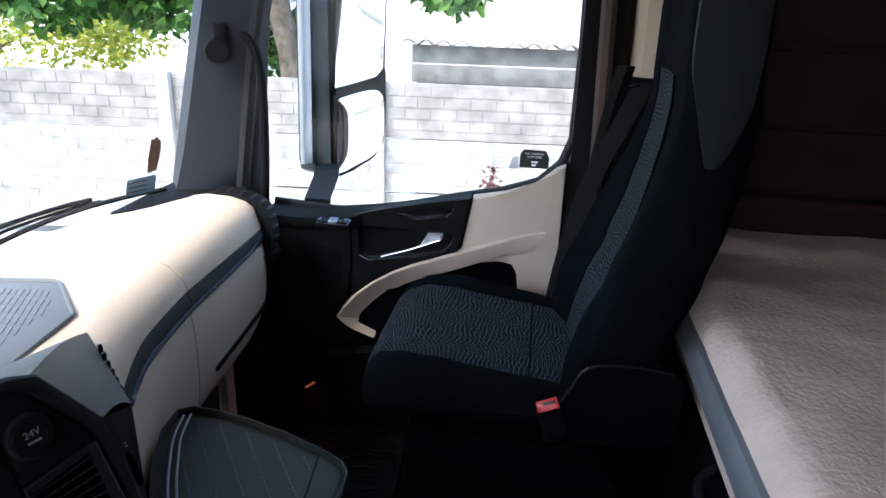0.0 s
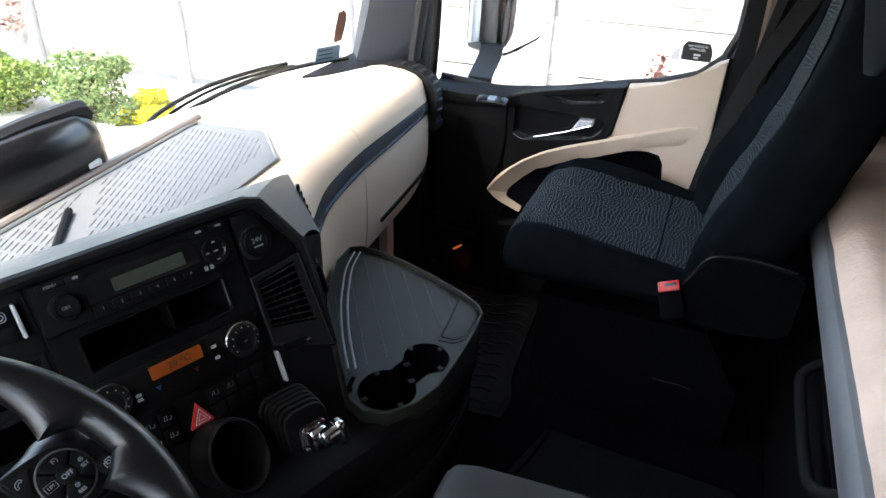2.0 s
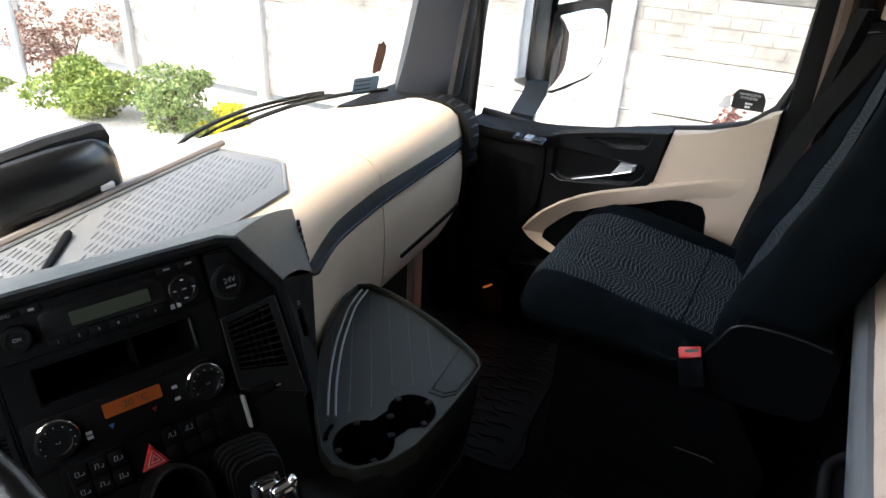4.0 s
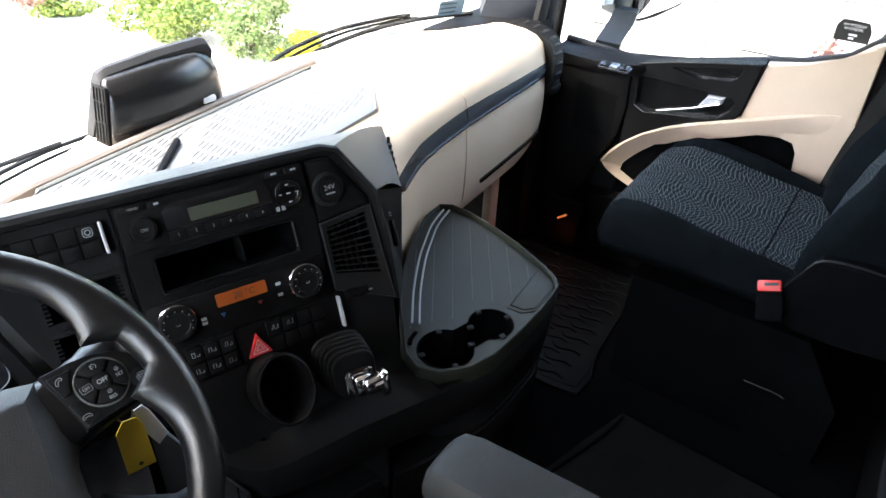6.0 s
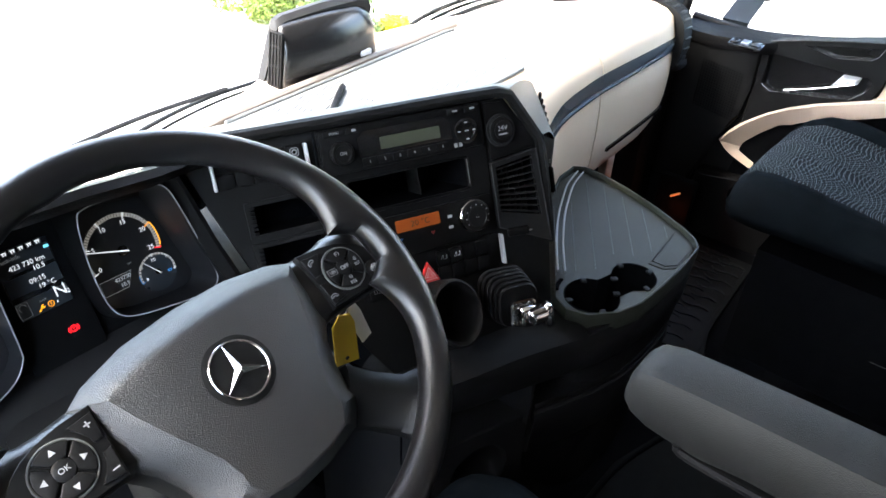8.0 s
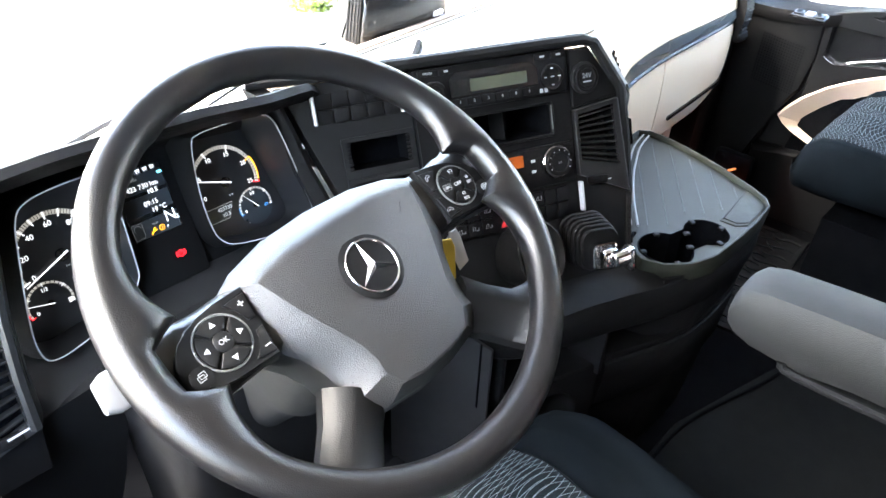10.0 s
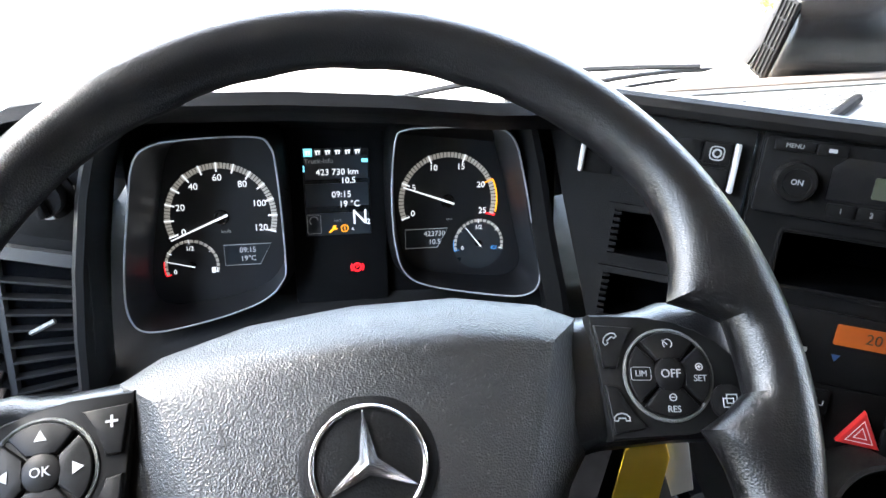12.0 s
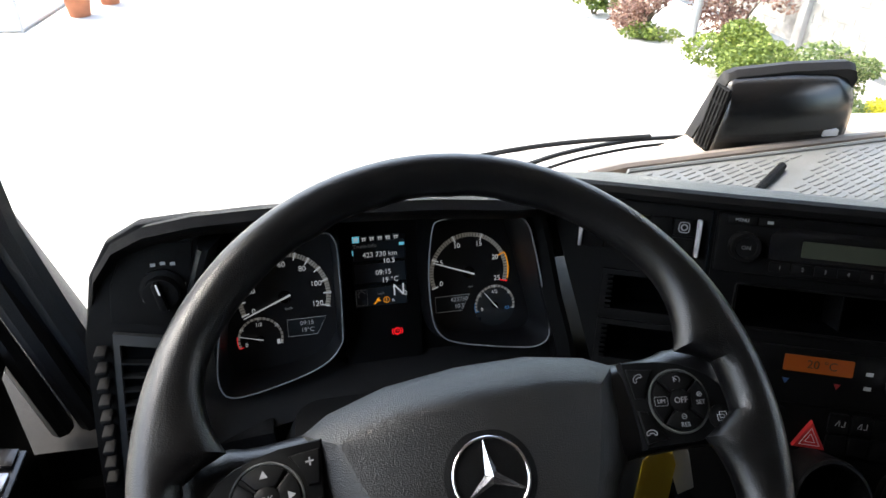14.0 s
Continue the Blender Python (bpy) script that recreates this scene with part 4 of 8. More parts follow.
def upper(x):
    y = face_y(x)
    far = ws_y(x, 0.6) - 0.03
    top = 0.612
    zt = strip_z(x)[1]
    return [(y + 0.001, zt + 0.0015), (y + 0.005, zt + 0.018), (y + 0.018, 0.585), (y + 0.04, 0.60), (y + 0.075, 0.609), (y + 0.14, top), (max(y + 0.16, far - 0.08), top - 0.004), (far, 0.594), (far, 0.56), (y + 0.06, 0.54)]


def mid(x):
    y = face_y(x)
    zb, zt = strip_z(x)
    zm = zb + (zt - zb) * 0.42
    return [(y + 0.003, zb), (y - 0.003, zb + 0.002), (y - 0.005, zm), (y + 0.001, zt - 0.001), (y + 0.006, zt), (y + 0.05, zt), (y + 0.05, zb)]


def joint(x):
    """Dark shadow gap along the lower edge of the strip."""
    y, zb = face_y(x), strip_z(x)[0]
    return [(y + 0.003, zb - 0.0035), (y - 0.0062, zb - 0.003), (y - 0.0066, zb + 0.001), (y + 0.003, zb + 0.0025)]


def lower(x):
    y, zb = face_y(x), low_z(x)
    zt = strip_z(x)[0] - 0.0015
    f = lambda t: zb + (zt - zb) * t
    return [(y + 0.002, zt), (y - 0.004, f(0.86)), (y - 0.006, f(0.6)), (y - 0.004, f(0.3)), (y + 0.001, f(0.12)), (y + 0.012, f(0.03)), (y + 0.035, zb), (y + 0.2, zb + 0.01), (y + 0.2, zt)]


for a, b in ((-0.055, 0.4272), (0.4322, 0.872)):
    part("upper_panel", dash_strip(a, b, upper, 22), CREAM, dash)
    part("trim_strip", dash_strip(max(a, 0.065), b, mid, 22), STRIP, dash, "slate grey trim strip")
    part("strip_joint", dash_strip(max(a, 0.075), b, joint, 22), GLOSS, dash)
    part("glovebox_lid" if a > 0.1 else "lower_panel", dash_strip(a, b, lower, 22), CREAM, dash)
bm = bmesh.new()
rings = []
for i in range(13):
    x = 0.512 + 0.348 * i / 12
    y = face_y(x)
    z = 0.330 + 0.003 * i / 12
    rings.append([Vector((x, y - 0.009, z - 0.005)), Vector((x, y - 0.009, z + 0.005)), Vector((x, y + 0.02, z + 0.006)), Vector((x, y + 0.02, z - 0.006))])
loft(bm, rings)
part("lid_grip", bm, GLOSS, dash, "dark grip slot of the glovebox")
# body behind
bm = bmesh.new()
box(bm, (0.45, 0.62, 0.43), (0.85, 0.26, 0.28))
part("carcass", bm, SOFT, dash)

# end vent by the door
ev = thing("air_vent", "curved black air vent at the end of the dashboard", "vent", (0.9, 0.42, 0.46))
bm = bmesh.new()
ring_pts = [(face_y(0.89) - 0.022, 0.455), (face_y(0.89) - 0.03, 0.50), (face_y(0.89) - 0.024, 0.555), (face_y(0.89) + 0.0, 0.592), (face_y(0.89) + 0.05, 0.612), (face_y(0.89) + 0.11, 0.618)]
sp = curve([(0, y, z) for y, z in ring_pts], 6)
rings = []
for p in sp:
    rings.append([Vector((0.874, p.y, p.z)), Vector((0.938, p.y + 0.006, p.z)), Vector((0.938, p.y + 0.06, p.z - 0.03)), Vector((0.874, p.y + 0.06, p.z - 0.03))])
loft(bm, rings)
part("housing", bm, BLACK, ev)
for i in range(3, len(sp) - 3, 3):
    p = sp[i]
    bm = bmesh.new()
    box(bm, (0.902, p.y + 0.002, p.z), (0.036, 0.010, 0.004), ID, 0.001)
    part("slat", bm, VENTGREY, ev)
tip = part("end_cap", box(bmesh.new(), (0.906, face_y(0.89) - 0.018, 0.452), (0.062, 0.03, 0.03), ID, 0.012), BLACK, ev)
# dark cover between dash, pillar and door
bm = bmesh.new()
prism(bm, ((0.88, 0.50), (0.93, 0.50), (1.06, 0.47), (1.06, 0.70), (0.7, 0.70), (0.72, 0.655)), 0.52, 0.604, ID, 0.006)
tagged(part("trim_corner", bm, BLACK), "black corner cover below the windscreen pillar", "trim", kind="structure")
bm = bmesh.new()
prism(bm, ((-1.07, 0.40), (-1.10, 0.48), (-1.34, 0.46), (-1.34, 0.72), (-0.95, 0.72), (-0.95, 0.42)), 0.26, 0.335, ID, 0.01)
tagged(part("trim_corner", bm, BLACK), "black corner cover below the driver side pillar", "trim", kind="structure")
bm = bmesh.new()
box(bm, (-1.20, 0.60, 0.08), (0.2, 0.3, 0.40), ID, 0.03)
tagged(part("trim_footwell", bm, SOFT), "black footwell side cover of the driver side", "trim", kind="structure")
bm = bmesh.new()
box(bm, (1.0, 0.60, 0.2), (0.16, 0.3, 0.66), ID, 0.03)
tagged(part("trim_footwell", bm, SOFT), "black footwell side cover", "trim", kind="structure")
bm = bmesh.new()
box(bm, (0.80, 0.50, 0.16), (0.05, 0.03, 0.42), ID, 0.008)
tagged(part("trim_footwell_post", bm, BEIGE), "narrow beige cover post in the footwell", "trim", kind="structure")

# top of the dash: cream deck, grey ribbed pad, beige front border
deck = thing("dash_deck", "cream dash top with a grey ribbed rubber pad", "dashboard top", (0, 0.6, 0.6))
bm = bmesh.new()
prism(bm, ((-0.50, 0.50), (-0.2, 0.42), (-0.02, 0.38), (0.10, 0.372), (0.30, 0.435), (0.30, 0.80), (-0.2, 0.78), (-0.52, 0.60)), 0.56, 0.604, ID, 0.004)
part("deck", bm, CREAM, deck)
PADPOLY = ((-0.415, 0.603), (-0.40, 0.618), (0.235, 0.688), (0.262, 0.684), (0.288, 0.54), (0.28, 0.522), (0.175, 0.425), (-0.02, 0.405), (-0.20, 0.475))
bm = bmesh.new()
prism(bm, PADPOLY, 0.60, 0.6135, ID, 0.003)
pad = part("pad", bm, PADGREY, deck, "grey ribbed rubber pad")
cx, cy = -0.05, 0.55
bm = bmesh.new()
ring = [Vector((x, y, 0.6145)) for x, y in PADPOLY]
tube(bm, ring, 0.004, 6, closed=True)
part("pad_rim", bm, PADGREY, pad)


def inside(x, y, poly):
    c = False
    for (x1, y1), (x2, y2) in zip(poly, poly[1:] + poly[:1]):
        if (y1 > y) != (y2 > y) and x < (x2 - x1) * (y - y1) / (y2 - y1) + x1:
            c = not c
    return c


ribs = []
dd = Vector((0.995, 0.105, 0)).normalized()
ee = Vector((-0.105, 0.995, 0)).normalized()
for i in range(21):
    for j in range(26):
        p = Vector((-0.36, 0.42, 0.6135)) + dd * (i * 0.0335) + ee * (j * 0.0108)
        if all(inside(p.x + ox, p.y + oy, PADPOLY) for ox, oy in ((-0.028, 0), (0.028, 0), (0, 0.014), (0, -0.014))) and not -0.215 < p.x - (p.y - 0.55) * 1.27 < -0.165 - 0.0:
            mm = axes(p, dd * 0.94 + ee * 0.3, ee * 0.94 - dd * 0.3, (0, 0, 1))
            ribs.append(mm)
bm = bmesh.new()
box(bm, (0, 0, 0.0001), (0.026, 0.0036, 0.0024), ID, 0.0006, 1)
rib0 = part("rib", bm, PADGREY, pad)
rib0.matrix_basis = ribs[0]
for mm in ribs[1:]:
    piece("rib", rib0, mm, pad)
bm = bmesh.new()
tube(bm, [(-0.272, 0.508, 0.615), (-0.163, 0.594, 0.619)], 0.0065, 8)
part("pad_divider", bm, SOFT, pad, "black divider bar")
bm = bmesh.new()
rings = []
for x, y in ((-0.46, 0.62), (-0.40, 0.637), (0.0, 0.683), (0.25, 0.710), (0.30, 0.715)):
    rings.append([Vector((x, y - 0.009, 0.600)), Vector((x, y - 0.008, 0.616)), Vector((x, y - 0.003, 0.620)), Vector((x, y + 0.010, 0.617)), Vector((x, y + 0.014, 0.60))])
loft(bm, rings)
part("front_border", bm, CREAM_EDGE, deck, "brownish border along the windscreen")

# camera cover at the foot of the windscreen
cc = thing("camera_cover", "black plastic sensor cover against the windscreen", "sensor cover", (-0.11, 0.76, 0.6))
bm = bmesh.new()
rings = []
for x, s in ((-0.240, 0.90), (-0.236, 0.97), (-0.228, 1.0), (-0.1, 1.02), (-0.02, 1.01), (0.008, 0.97), (0.024, 0.90), (0.032, 0.78)):
    o = 0.05 * max(0, x + 0.06) / 0.09
    prof = ((0.748, 0.722), (0.736, 0.722), (0.722, 0.712), (0.709, 0.690), (0.702, 0.655), (0.706, 0.60), (0.714, 0.57), (0.80, 0.57))
    prof = [(p.y, p.z) for p in curve([(0, y, z) for y, z in prof], 4)]
    lean = 0.024 * max(0.0, min(1.0, (-0.1 - x) / 0.1))
    rings.append([Vector((x + lean * (z - 0.57) / 0.15, 0.78 + (y - 0.78) * s + 0.3 * o, 0.56 + (z - 0.56) * s)) for y, z in prof])
loft(bm, rings)
part("body", bm, GLOSS, cc, angle=50)
bm = bmesh.new()
rings = []
for x, up in ((-0.243, -0.018), (-0.236, -0.006), (-0.22, 0.0), (-0.1, 0.006), (0.0, 0.006), (0.014, 0.002), (0.022, -0.012)):
    lean = 0.024 * max(0.0, min(1.0, (-0.1 - x) / 0.1))
    rings.append([Vector((x + lean, 0.734, 0.724 + up)), Vector((x + lean, 0.742, 0.734 + up)), Vector((x + lean, 0.754, 0.734 + up)), Vector((x, 0.80, 0.56)), Vector((x, 0.782, 0.56))])
loft(bm, rings)
part("rim", bm, RUBBER, cc)
LEANM = at(-0.236, 0.732, 0.60) @ Matrix.Rotation(math.atan(0.024 / 0.15), 4, "Y") @ at(0.238, -0.732, -0.60)
bm = bmesh.new()
box(bm, (-0.238, 0.732, 0.650), (0.006, 0.040, 0.125), LEANM, 0.002)
grille = part("grille", bm, SOFT, cc)
for k in range(4):
    bm = bmesh.new()
    box(bm, (-0.2415, 0.718 + 0.0092 * k, 0.650), (0.003, 0.0026, 0.118), LEANM)
    part("grille_bar", bm, BLACK, grille)
for k in range(3):
    bm = bmesh.new()
    box(bm, (-0.2415, 0.732, 0.612 + 0.037 * k), (0.0028, 0.036, 0.0026), LEANM)
    part("grille_bar", bm, BLACK, grille)
bm = bmesh.new()
box(bm, (-0.02, 0.715, 0.632), (0.03, 0.02, 0.012), ID, 0.003)
part("clip", bm, WHITE, cc, "small white clip")

for ob in cc.children_recursive:
    ob.data.transform(Matrix.Translation((0.004, -0.022, -0.006)))

# sticker on the windscreen
ws = thing("windscreen_sticker", "small blue-grey label inside the windscreen", "sticker", (0.8, 0.68, 0.63))
XS = 0.808
wm = axes((XS, ws_y(XS, 0.64) - 0.004, 0.64), (1, -0.43, 0), (0, -0.2, 1), (-0.4, -0.9, -0.18))
bm = bmesh.new()
prism(bm, rounded(0.082, 0.042, 0.006, 3), 0, 0.001, wm)
part("label", bm, BLUELABEL, ws)
for k in range(3):
    bm = bmesh.new()
    box(bm, (-0.01, 0.012 - 0.012 * k, 0.0015), (0.05, 0.003, 0.001), wm)
    part("print_bar", bm, STRIP, ws)

tg = thing("windscreen_tag", "torn brown paper sticker on the windscreen", "sticker", (0.835, 0.66, 0.71))
XT = 0.837
wm = axes((XT, ws_y(XT, 0.713) - 0.003, 0.713), (1, -0.43, 0), (0, -0.2, 1), (-0.4, -0.9, -0.18))
bm = bmesh.new()
prism(bm, ((-0.016, -0.043), (-0.008, -0.046), (0.004, -0.041), (0.010, -0.044), (0.014, -0.02), (0.0175, 0.01), (0.0165, 0.034), (0.011, 0.036), (0.004, 0.046), (-0.004, 0.039), (-0.012, 0.041), (-0.0135, 0.02), (-0.017, -0.01)), 0, 0.0008, wm)
part("paper", bm, RUSTBROWN, tg)

# wipers outside the glass
def wiper(blade, arm, thick=1.0):
    x0, z0 = blade[0]
    w = thing("wiper", "black windscreen wiper resting at the foot of the glass", "wiper", (x0, ws_y(x0, z0) + 0.03, z0), "windscreen wipers")
    bm = bmesh.new()
    tube(bm, curve([(x, ws_y(x, z) + 0.022, z) for x, z in blade], 5), 0.0034 * thick, 6)
    part("blade", bm, RUBBER, w)
    bm = bmesh.new()
    tube(bm, curve([(x, ws_y(x, z) + 0.035, z) for x, z in arm], 5), 0.005 * thick, 8, flat=0.6)
    part("arm", bm, BLACK, w)
    bm = bmesh.new()
    tube(bm, curve([(x + 0.03, ws_y(x, z) + 0.03, z - 0.011) for x, z in arm[1:]], 5), 0.0022 * thick, 6)
    part("hose", bm, RUBBER, w)


wiper(((0.36, 0.55), (0.49, 0.583), (0.64, 0.606), (0.79, 0.611), (0.90, 0.608)), ((0.26, 0.50), (0.30, 0.545), (0.36, 0.582), (0.49, 0.612), (0.636, 0.622), (0.72, 0.622)), 1.8)
wiper(((-0.86, 0.505), (-0.72, 0.520), (-0.56, 0.535), (-0.40, 0.540), (-0.215, 0.539)), ((-0.66, 0.452), (-0.48, 0.487), (-0.38, 0.510), (-0.25, 0.525), (-0.13, 0.527)), 1.4)

# ---- centre console ----
CM = axes((-0.3466, 0.2690, 0.6276), (0.9255, -0.3785, 0.017), (0.131, 0.363, 0.923), (-0.355, -0.852, 0.386))
con = thing("centre_console", "black centre console turned towards the driver", "console", (-0.3, 0.3, 0.2))
bm = bmesh.new()
SHELF = rounded(0.184, 0.045, 0.004, 2, 0.015, -0.014)
SLOTS = [((-0.215, -0.035), (-0.122, -0.035), (-0.122, 0.004), (-0.215, 0.004)), ((-0.215, -0.092), (-0.122, -0.092), (-0.122, -0.053), (-0.215, -0.053))]
VENT_IN = ((0.153, -0.016), (0.218, -0.008), (0.224, -0.105), (0.153, -0.085))
FASCIA = ((-0.290, 0.088), (0.185, 0.084), (0.232, 0.012), (0.236, -0.155), (0.225, -0.27), (-0.06, -0.29), (-0.12, -0.20), (-0.215, -0.12), (-0.232, -0.072), (-0.263, 0.011))
edges = []
for k, loop in enumerate([FASCIA, SHELF, *SLOTS, VENT_IN]):
    vs = [bm.verts.new(CM @ Vector((x, y, 0.0))) for x, y in loop]
    edges += [bm.edges.new((p, q)) for p, q in zip(vs, vs[1:] + vs[:1])]
    if k == 0:
        back = [bm.verts.new(CM @ Vector((x, y, -0.05))) for x, y in loop]
        for i in range(len(vs)):
            j = (i + 1) % len(vs)
            bm.faces.new((vs[i], vs[j], back[j], back[i]))
bmesh.ops.triangle_fill(bm, use_beauty=True, edges=edges)
part("fascia", bm, BLACK, con, flat=True)


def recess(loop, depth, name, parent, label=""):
    """An open box behind an opening of the fascia; its shade is put into the colour."""
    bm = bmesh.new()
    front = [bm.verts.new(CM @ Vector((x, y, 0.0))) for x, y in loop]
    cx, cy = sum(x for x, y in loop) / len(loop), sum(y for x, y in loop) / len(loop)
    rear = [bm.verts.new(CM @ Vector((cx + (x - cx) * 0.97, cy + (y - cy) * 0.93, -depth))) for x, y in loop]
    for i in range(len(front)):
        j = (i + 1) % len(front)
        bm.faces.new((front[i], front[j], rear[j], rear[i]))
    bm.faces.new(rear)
    return part(name, bm, CARPET_SHADE, parent, label)


def cw(u, v, w=0.0):
    return CM @ Vector((u, v, w))


# hood rim round the fascia and the sloping grey top
bm = bmesh.new()
rim = [cw(-0.33, 0.100, 0.0), cw(-0.25, 0.097, 0.006), cw(-0.1, 0.096, 0.01), cw(0.1, 0.096, 0.01), cw(0.17, 0.095, 0.008), cw(0.192, 0.088, 0.006), cw(0.239, 0.015, 0.0), cw(0.243, -0.06, -0.003), cw(0.241, -0.155, -0.006)]
tube(bm, rim, 0.009, 8)
part("hood_rim", bm, BLACK, con)
bm = bmesh.new()
top = [cw(-0.35, 0.104), cw(-0.25, 0.104), cw(0.17, 0.103), cw(0.196, 0.095), cw(0.246, 0.016)]
back = [Vector((-0.50, 0.60, 0.61)), Vector((-0.40, 0.60, 0.612)), Vector((-0.02, 0.405, 0.618)), Vector((0.112, 0.358, 0.621)), Vector((0.010, 0.232, 0.580))]
rows = [[a.lerp(b, t) + Vector((0, 0, 0.010 * math.sin(t * math.pi))) for a, b in zip(top, back)] for t in (0, 0.25, 0.5, 0.75, 1)]
low = [[p - Vector((0, 0, 0.05)) for p in r] for r in rows]
vs = [[bm.verts.new(p) for p in r] for r in rows]
for a, b in zip(vs, vs[1:]):
    for i in range(4):
        bm.faces.new((a[i], a[i + 1], b[i + 1], b[i]))
part("hood_top", bm, GREY, con, "grey sloping console top", angle=25)
bm = bmesh.new()
a0, a1, a2 = cw(0.246, 0.016), Vector((0.010, 0.232, 0.579)), Vector((0.113, 0.359, 0.620))
b0, b1, b2 = cw(0.246, -0.16), Vector((0.0, 0.222, 0.42)), Vector((0.095, 0.335, 0.42))
c0, c1, c2 = cw(0.232, -0.30), Vector((-0.01, 0.215, 0.2)), Vector((0.085, 0.325, 0.2))
loft(bm, [[a0, a1, a2], [b0, b1, b2], [c0, c1, c2]], closed=False, caps=False)
part("side_cheek", bm, BLACK, con, flat=True)
FACE = axes(cw(0.246, -0.06), (a1 - a0), (a0 - b0), (a1 - a0).cross(a0 - b0))
SIDE = axes(b1.lerp(a1, 0.75), (a2 - a1), (a1 - b1), (a2 - a1).cross(a1 - b1))
for k in range(7):
    bm = bmesh.new()
    box(bm, (0.03 + 0.014 * k, 0.018 + 0.0035 * k, 0.001), (0.006, 0.03, 0.006), SIDE, 0.001)
    part("side_slat", bm, GLOSS, con)
bm = bmesh.new()
box(bm, (0.040, 0.005, 0.002), (0.013, 0.044, 0.008), FACE, 0.003)
part("side_wheel", bm, GLOSS, con)
for k in range(2):
    bm = bmesh.new()
    box(bm, (0.040, 0.038 - 0.004 * k, 0.002), (0.011, 0.0018, 0.001), FACE)
    part("side_mark", bm, PRINT, con)

# panel with the radio, the shelf and the heater controls
bm = bmesh.new()
plate = rounded(0.252, 0.205, 0.004, 2, 0.017, -0.014)
loft(bm, [[CM @ Vector((x, y, w)) for x, y in p] for p, w in ((plate, 0.0), (plate, 0.003), (SHELF, 0.003), (SHELF, 0.0))], caps=False)
part("centre_panel", bm, SOFT, con)
radio = thing("radio", "black truck radio with a grey-green display", "radio", tuple(cw(0.016, 0.03)))
bm = bmesh.new()
prism(bm, rounded(0.248, 0.062, 0.004, 2, 0.016, 0.0535), 0.003, 0.009, CM, 0.0015)
part("face", bm, SOFT, radio)
bm = bmesh.new()
prism(bm, ((-0.045, 0.075), (0.075, 0.075), (0.088, 0.064), (0.088, 0.04), (-0.055, 0.04), (-0.055, 0.066)), 0.009, 0.0105, CM, 0.0008)
part("display_surround", bm, GLOSS, radio)
bm = bmesh.new()
prism(bm, rounded(0.092, 0.017, 0.001, 1, 0.023, 0.054), 0.0105, 0.0112, CM)
part("display", bm, LCD, radio, "grey-green display")


def knob(parent, u, v, r, h, mat, name="knob", ring=None, w0=0.009):
    bm = bmesh.new()
    lathe(bm, ((r, 0), (r, h * 0.8), (r * 0.93, h), (r * 0.7, h), (r * 0.65, h - 0.001), (0.0005, h - 0.001)), CM @ at(u, v, w0), 28)
    k = part(name, bm, mat, parent)
    if ring:
        bm = bmesh.new()
        lathe(bm, ((r * 1.0, 0.0), (r * 1.12, 0.0), (r * 1.12, h * 0.5), (r * 1.05, h * 0.62), (r * 1.0, h * 0.6)), CM @ at(u, v, w0), 36)
        part("chrome_ring", bm, ring, k)
    return k


k = knob(radio, -0.081, 0.051, 0.016, 0.014, SOFT)
words("ON", 0.006, CM @ at(-0.081, 0.051, 0.0233), PRINT, k)
k = knob(radio, 0.111, 0.048, 0.019, 0.004, GLOSS, "round_pad")
for a in range(4):
    bm = bmesh.new()
    p = (0.111 + 0.012 * math.cos(a * 1.571), 0.048 + 0.012 * math.sin(a * 1.571))
    box(bm, (*p, 0.0132), (0.0045, 0.0016, 0.0006), CM)
    part("print_bar", bm, PRINT, k)
bm = bmesh.new()
box(bm, (0.111, 0.048, 0.0132), (0.006, 0.0016, 0.0006), CM)
part("print_bar", bm, PRINT, k)
for i, tx in enumerate(("1", "2", "3", "4", "5", "6")):
    u = -0.042 + i * 0.0225
    bm = bmesh.new()
    prism(bm, rounded(0.021, 0.0105, 0.001, 1, u, 0.0325), 0.009, 0.0115, CM, 0.0006)
    b = part("preset_key", bm, SOFT, radio)
    words(tx, 0.006, CM @ at(u, 0.0325, 0.0118), PRINT, b)
for u, w, tx in ((-0.086, 0.03, "MENU"), (-0.058, 0.022, "")):
    bm = bmesh.new()
    prism(bm, rounded(w, 0.009, 0.001, 1, u, 0.0785), 0.009, 0.0112, CM, 0.0005)
    b = part("key", bm, SOFT, radio)
    if tx:
        words(tx, 0.005, CM @ at(u, 0.0785, 0.0115), PRINT, b)
    else:
        bm = bmesh.new()
        box(bm, (u, 0.0785, 0.0116), (0.006, 0.003, 0.0006), CM)
        part("print_bar", bm, PRINT, b)
for u in (0.097, 0.125):
    bm = bmesh.new()
    prism(bm, rounded(0.024, 0.009, 0.001, 1, u, 0.0785), 0.009, 0.0112, CM, 0.0005)
    b = part("key", bm, SOFT, radio)
    bm = bmesh.new()
    box(bm, (u, 0.0785, 0.0116), (0.008, 0.0025, 0.0006), CM)
    part("print_bar", bm, PRINT, b)
for u in (0.092, 0.1):
    bm = bmesh.new()
    box(bm, (u, 0.0295, 0.0096), (0.005, 0.006, 0.0008), CM)
    part("print_bar", bm, PRINT, radio)

# open shelf below the radio
slot = recess(SHELF, 0.14, "shelf_opening", con, "deep open radio slot")
bm = bmesh.new()
box(bm, (0.038, -0.014, -0.045), (0.0016, 0.043, 0.05), CM)
part("divider", bm, SOFT, slot)
bm = bmesh.new()
tube(bm, [cw(x, y, 0.004) for x, y in rounded(0.190, 0.049, 0.004, 2, 0.015, -0.014)], 0.0022, 6, closed=True)
part("slot_edge", bm, SOFT, slot)
bm = bmesh.new()
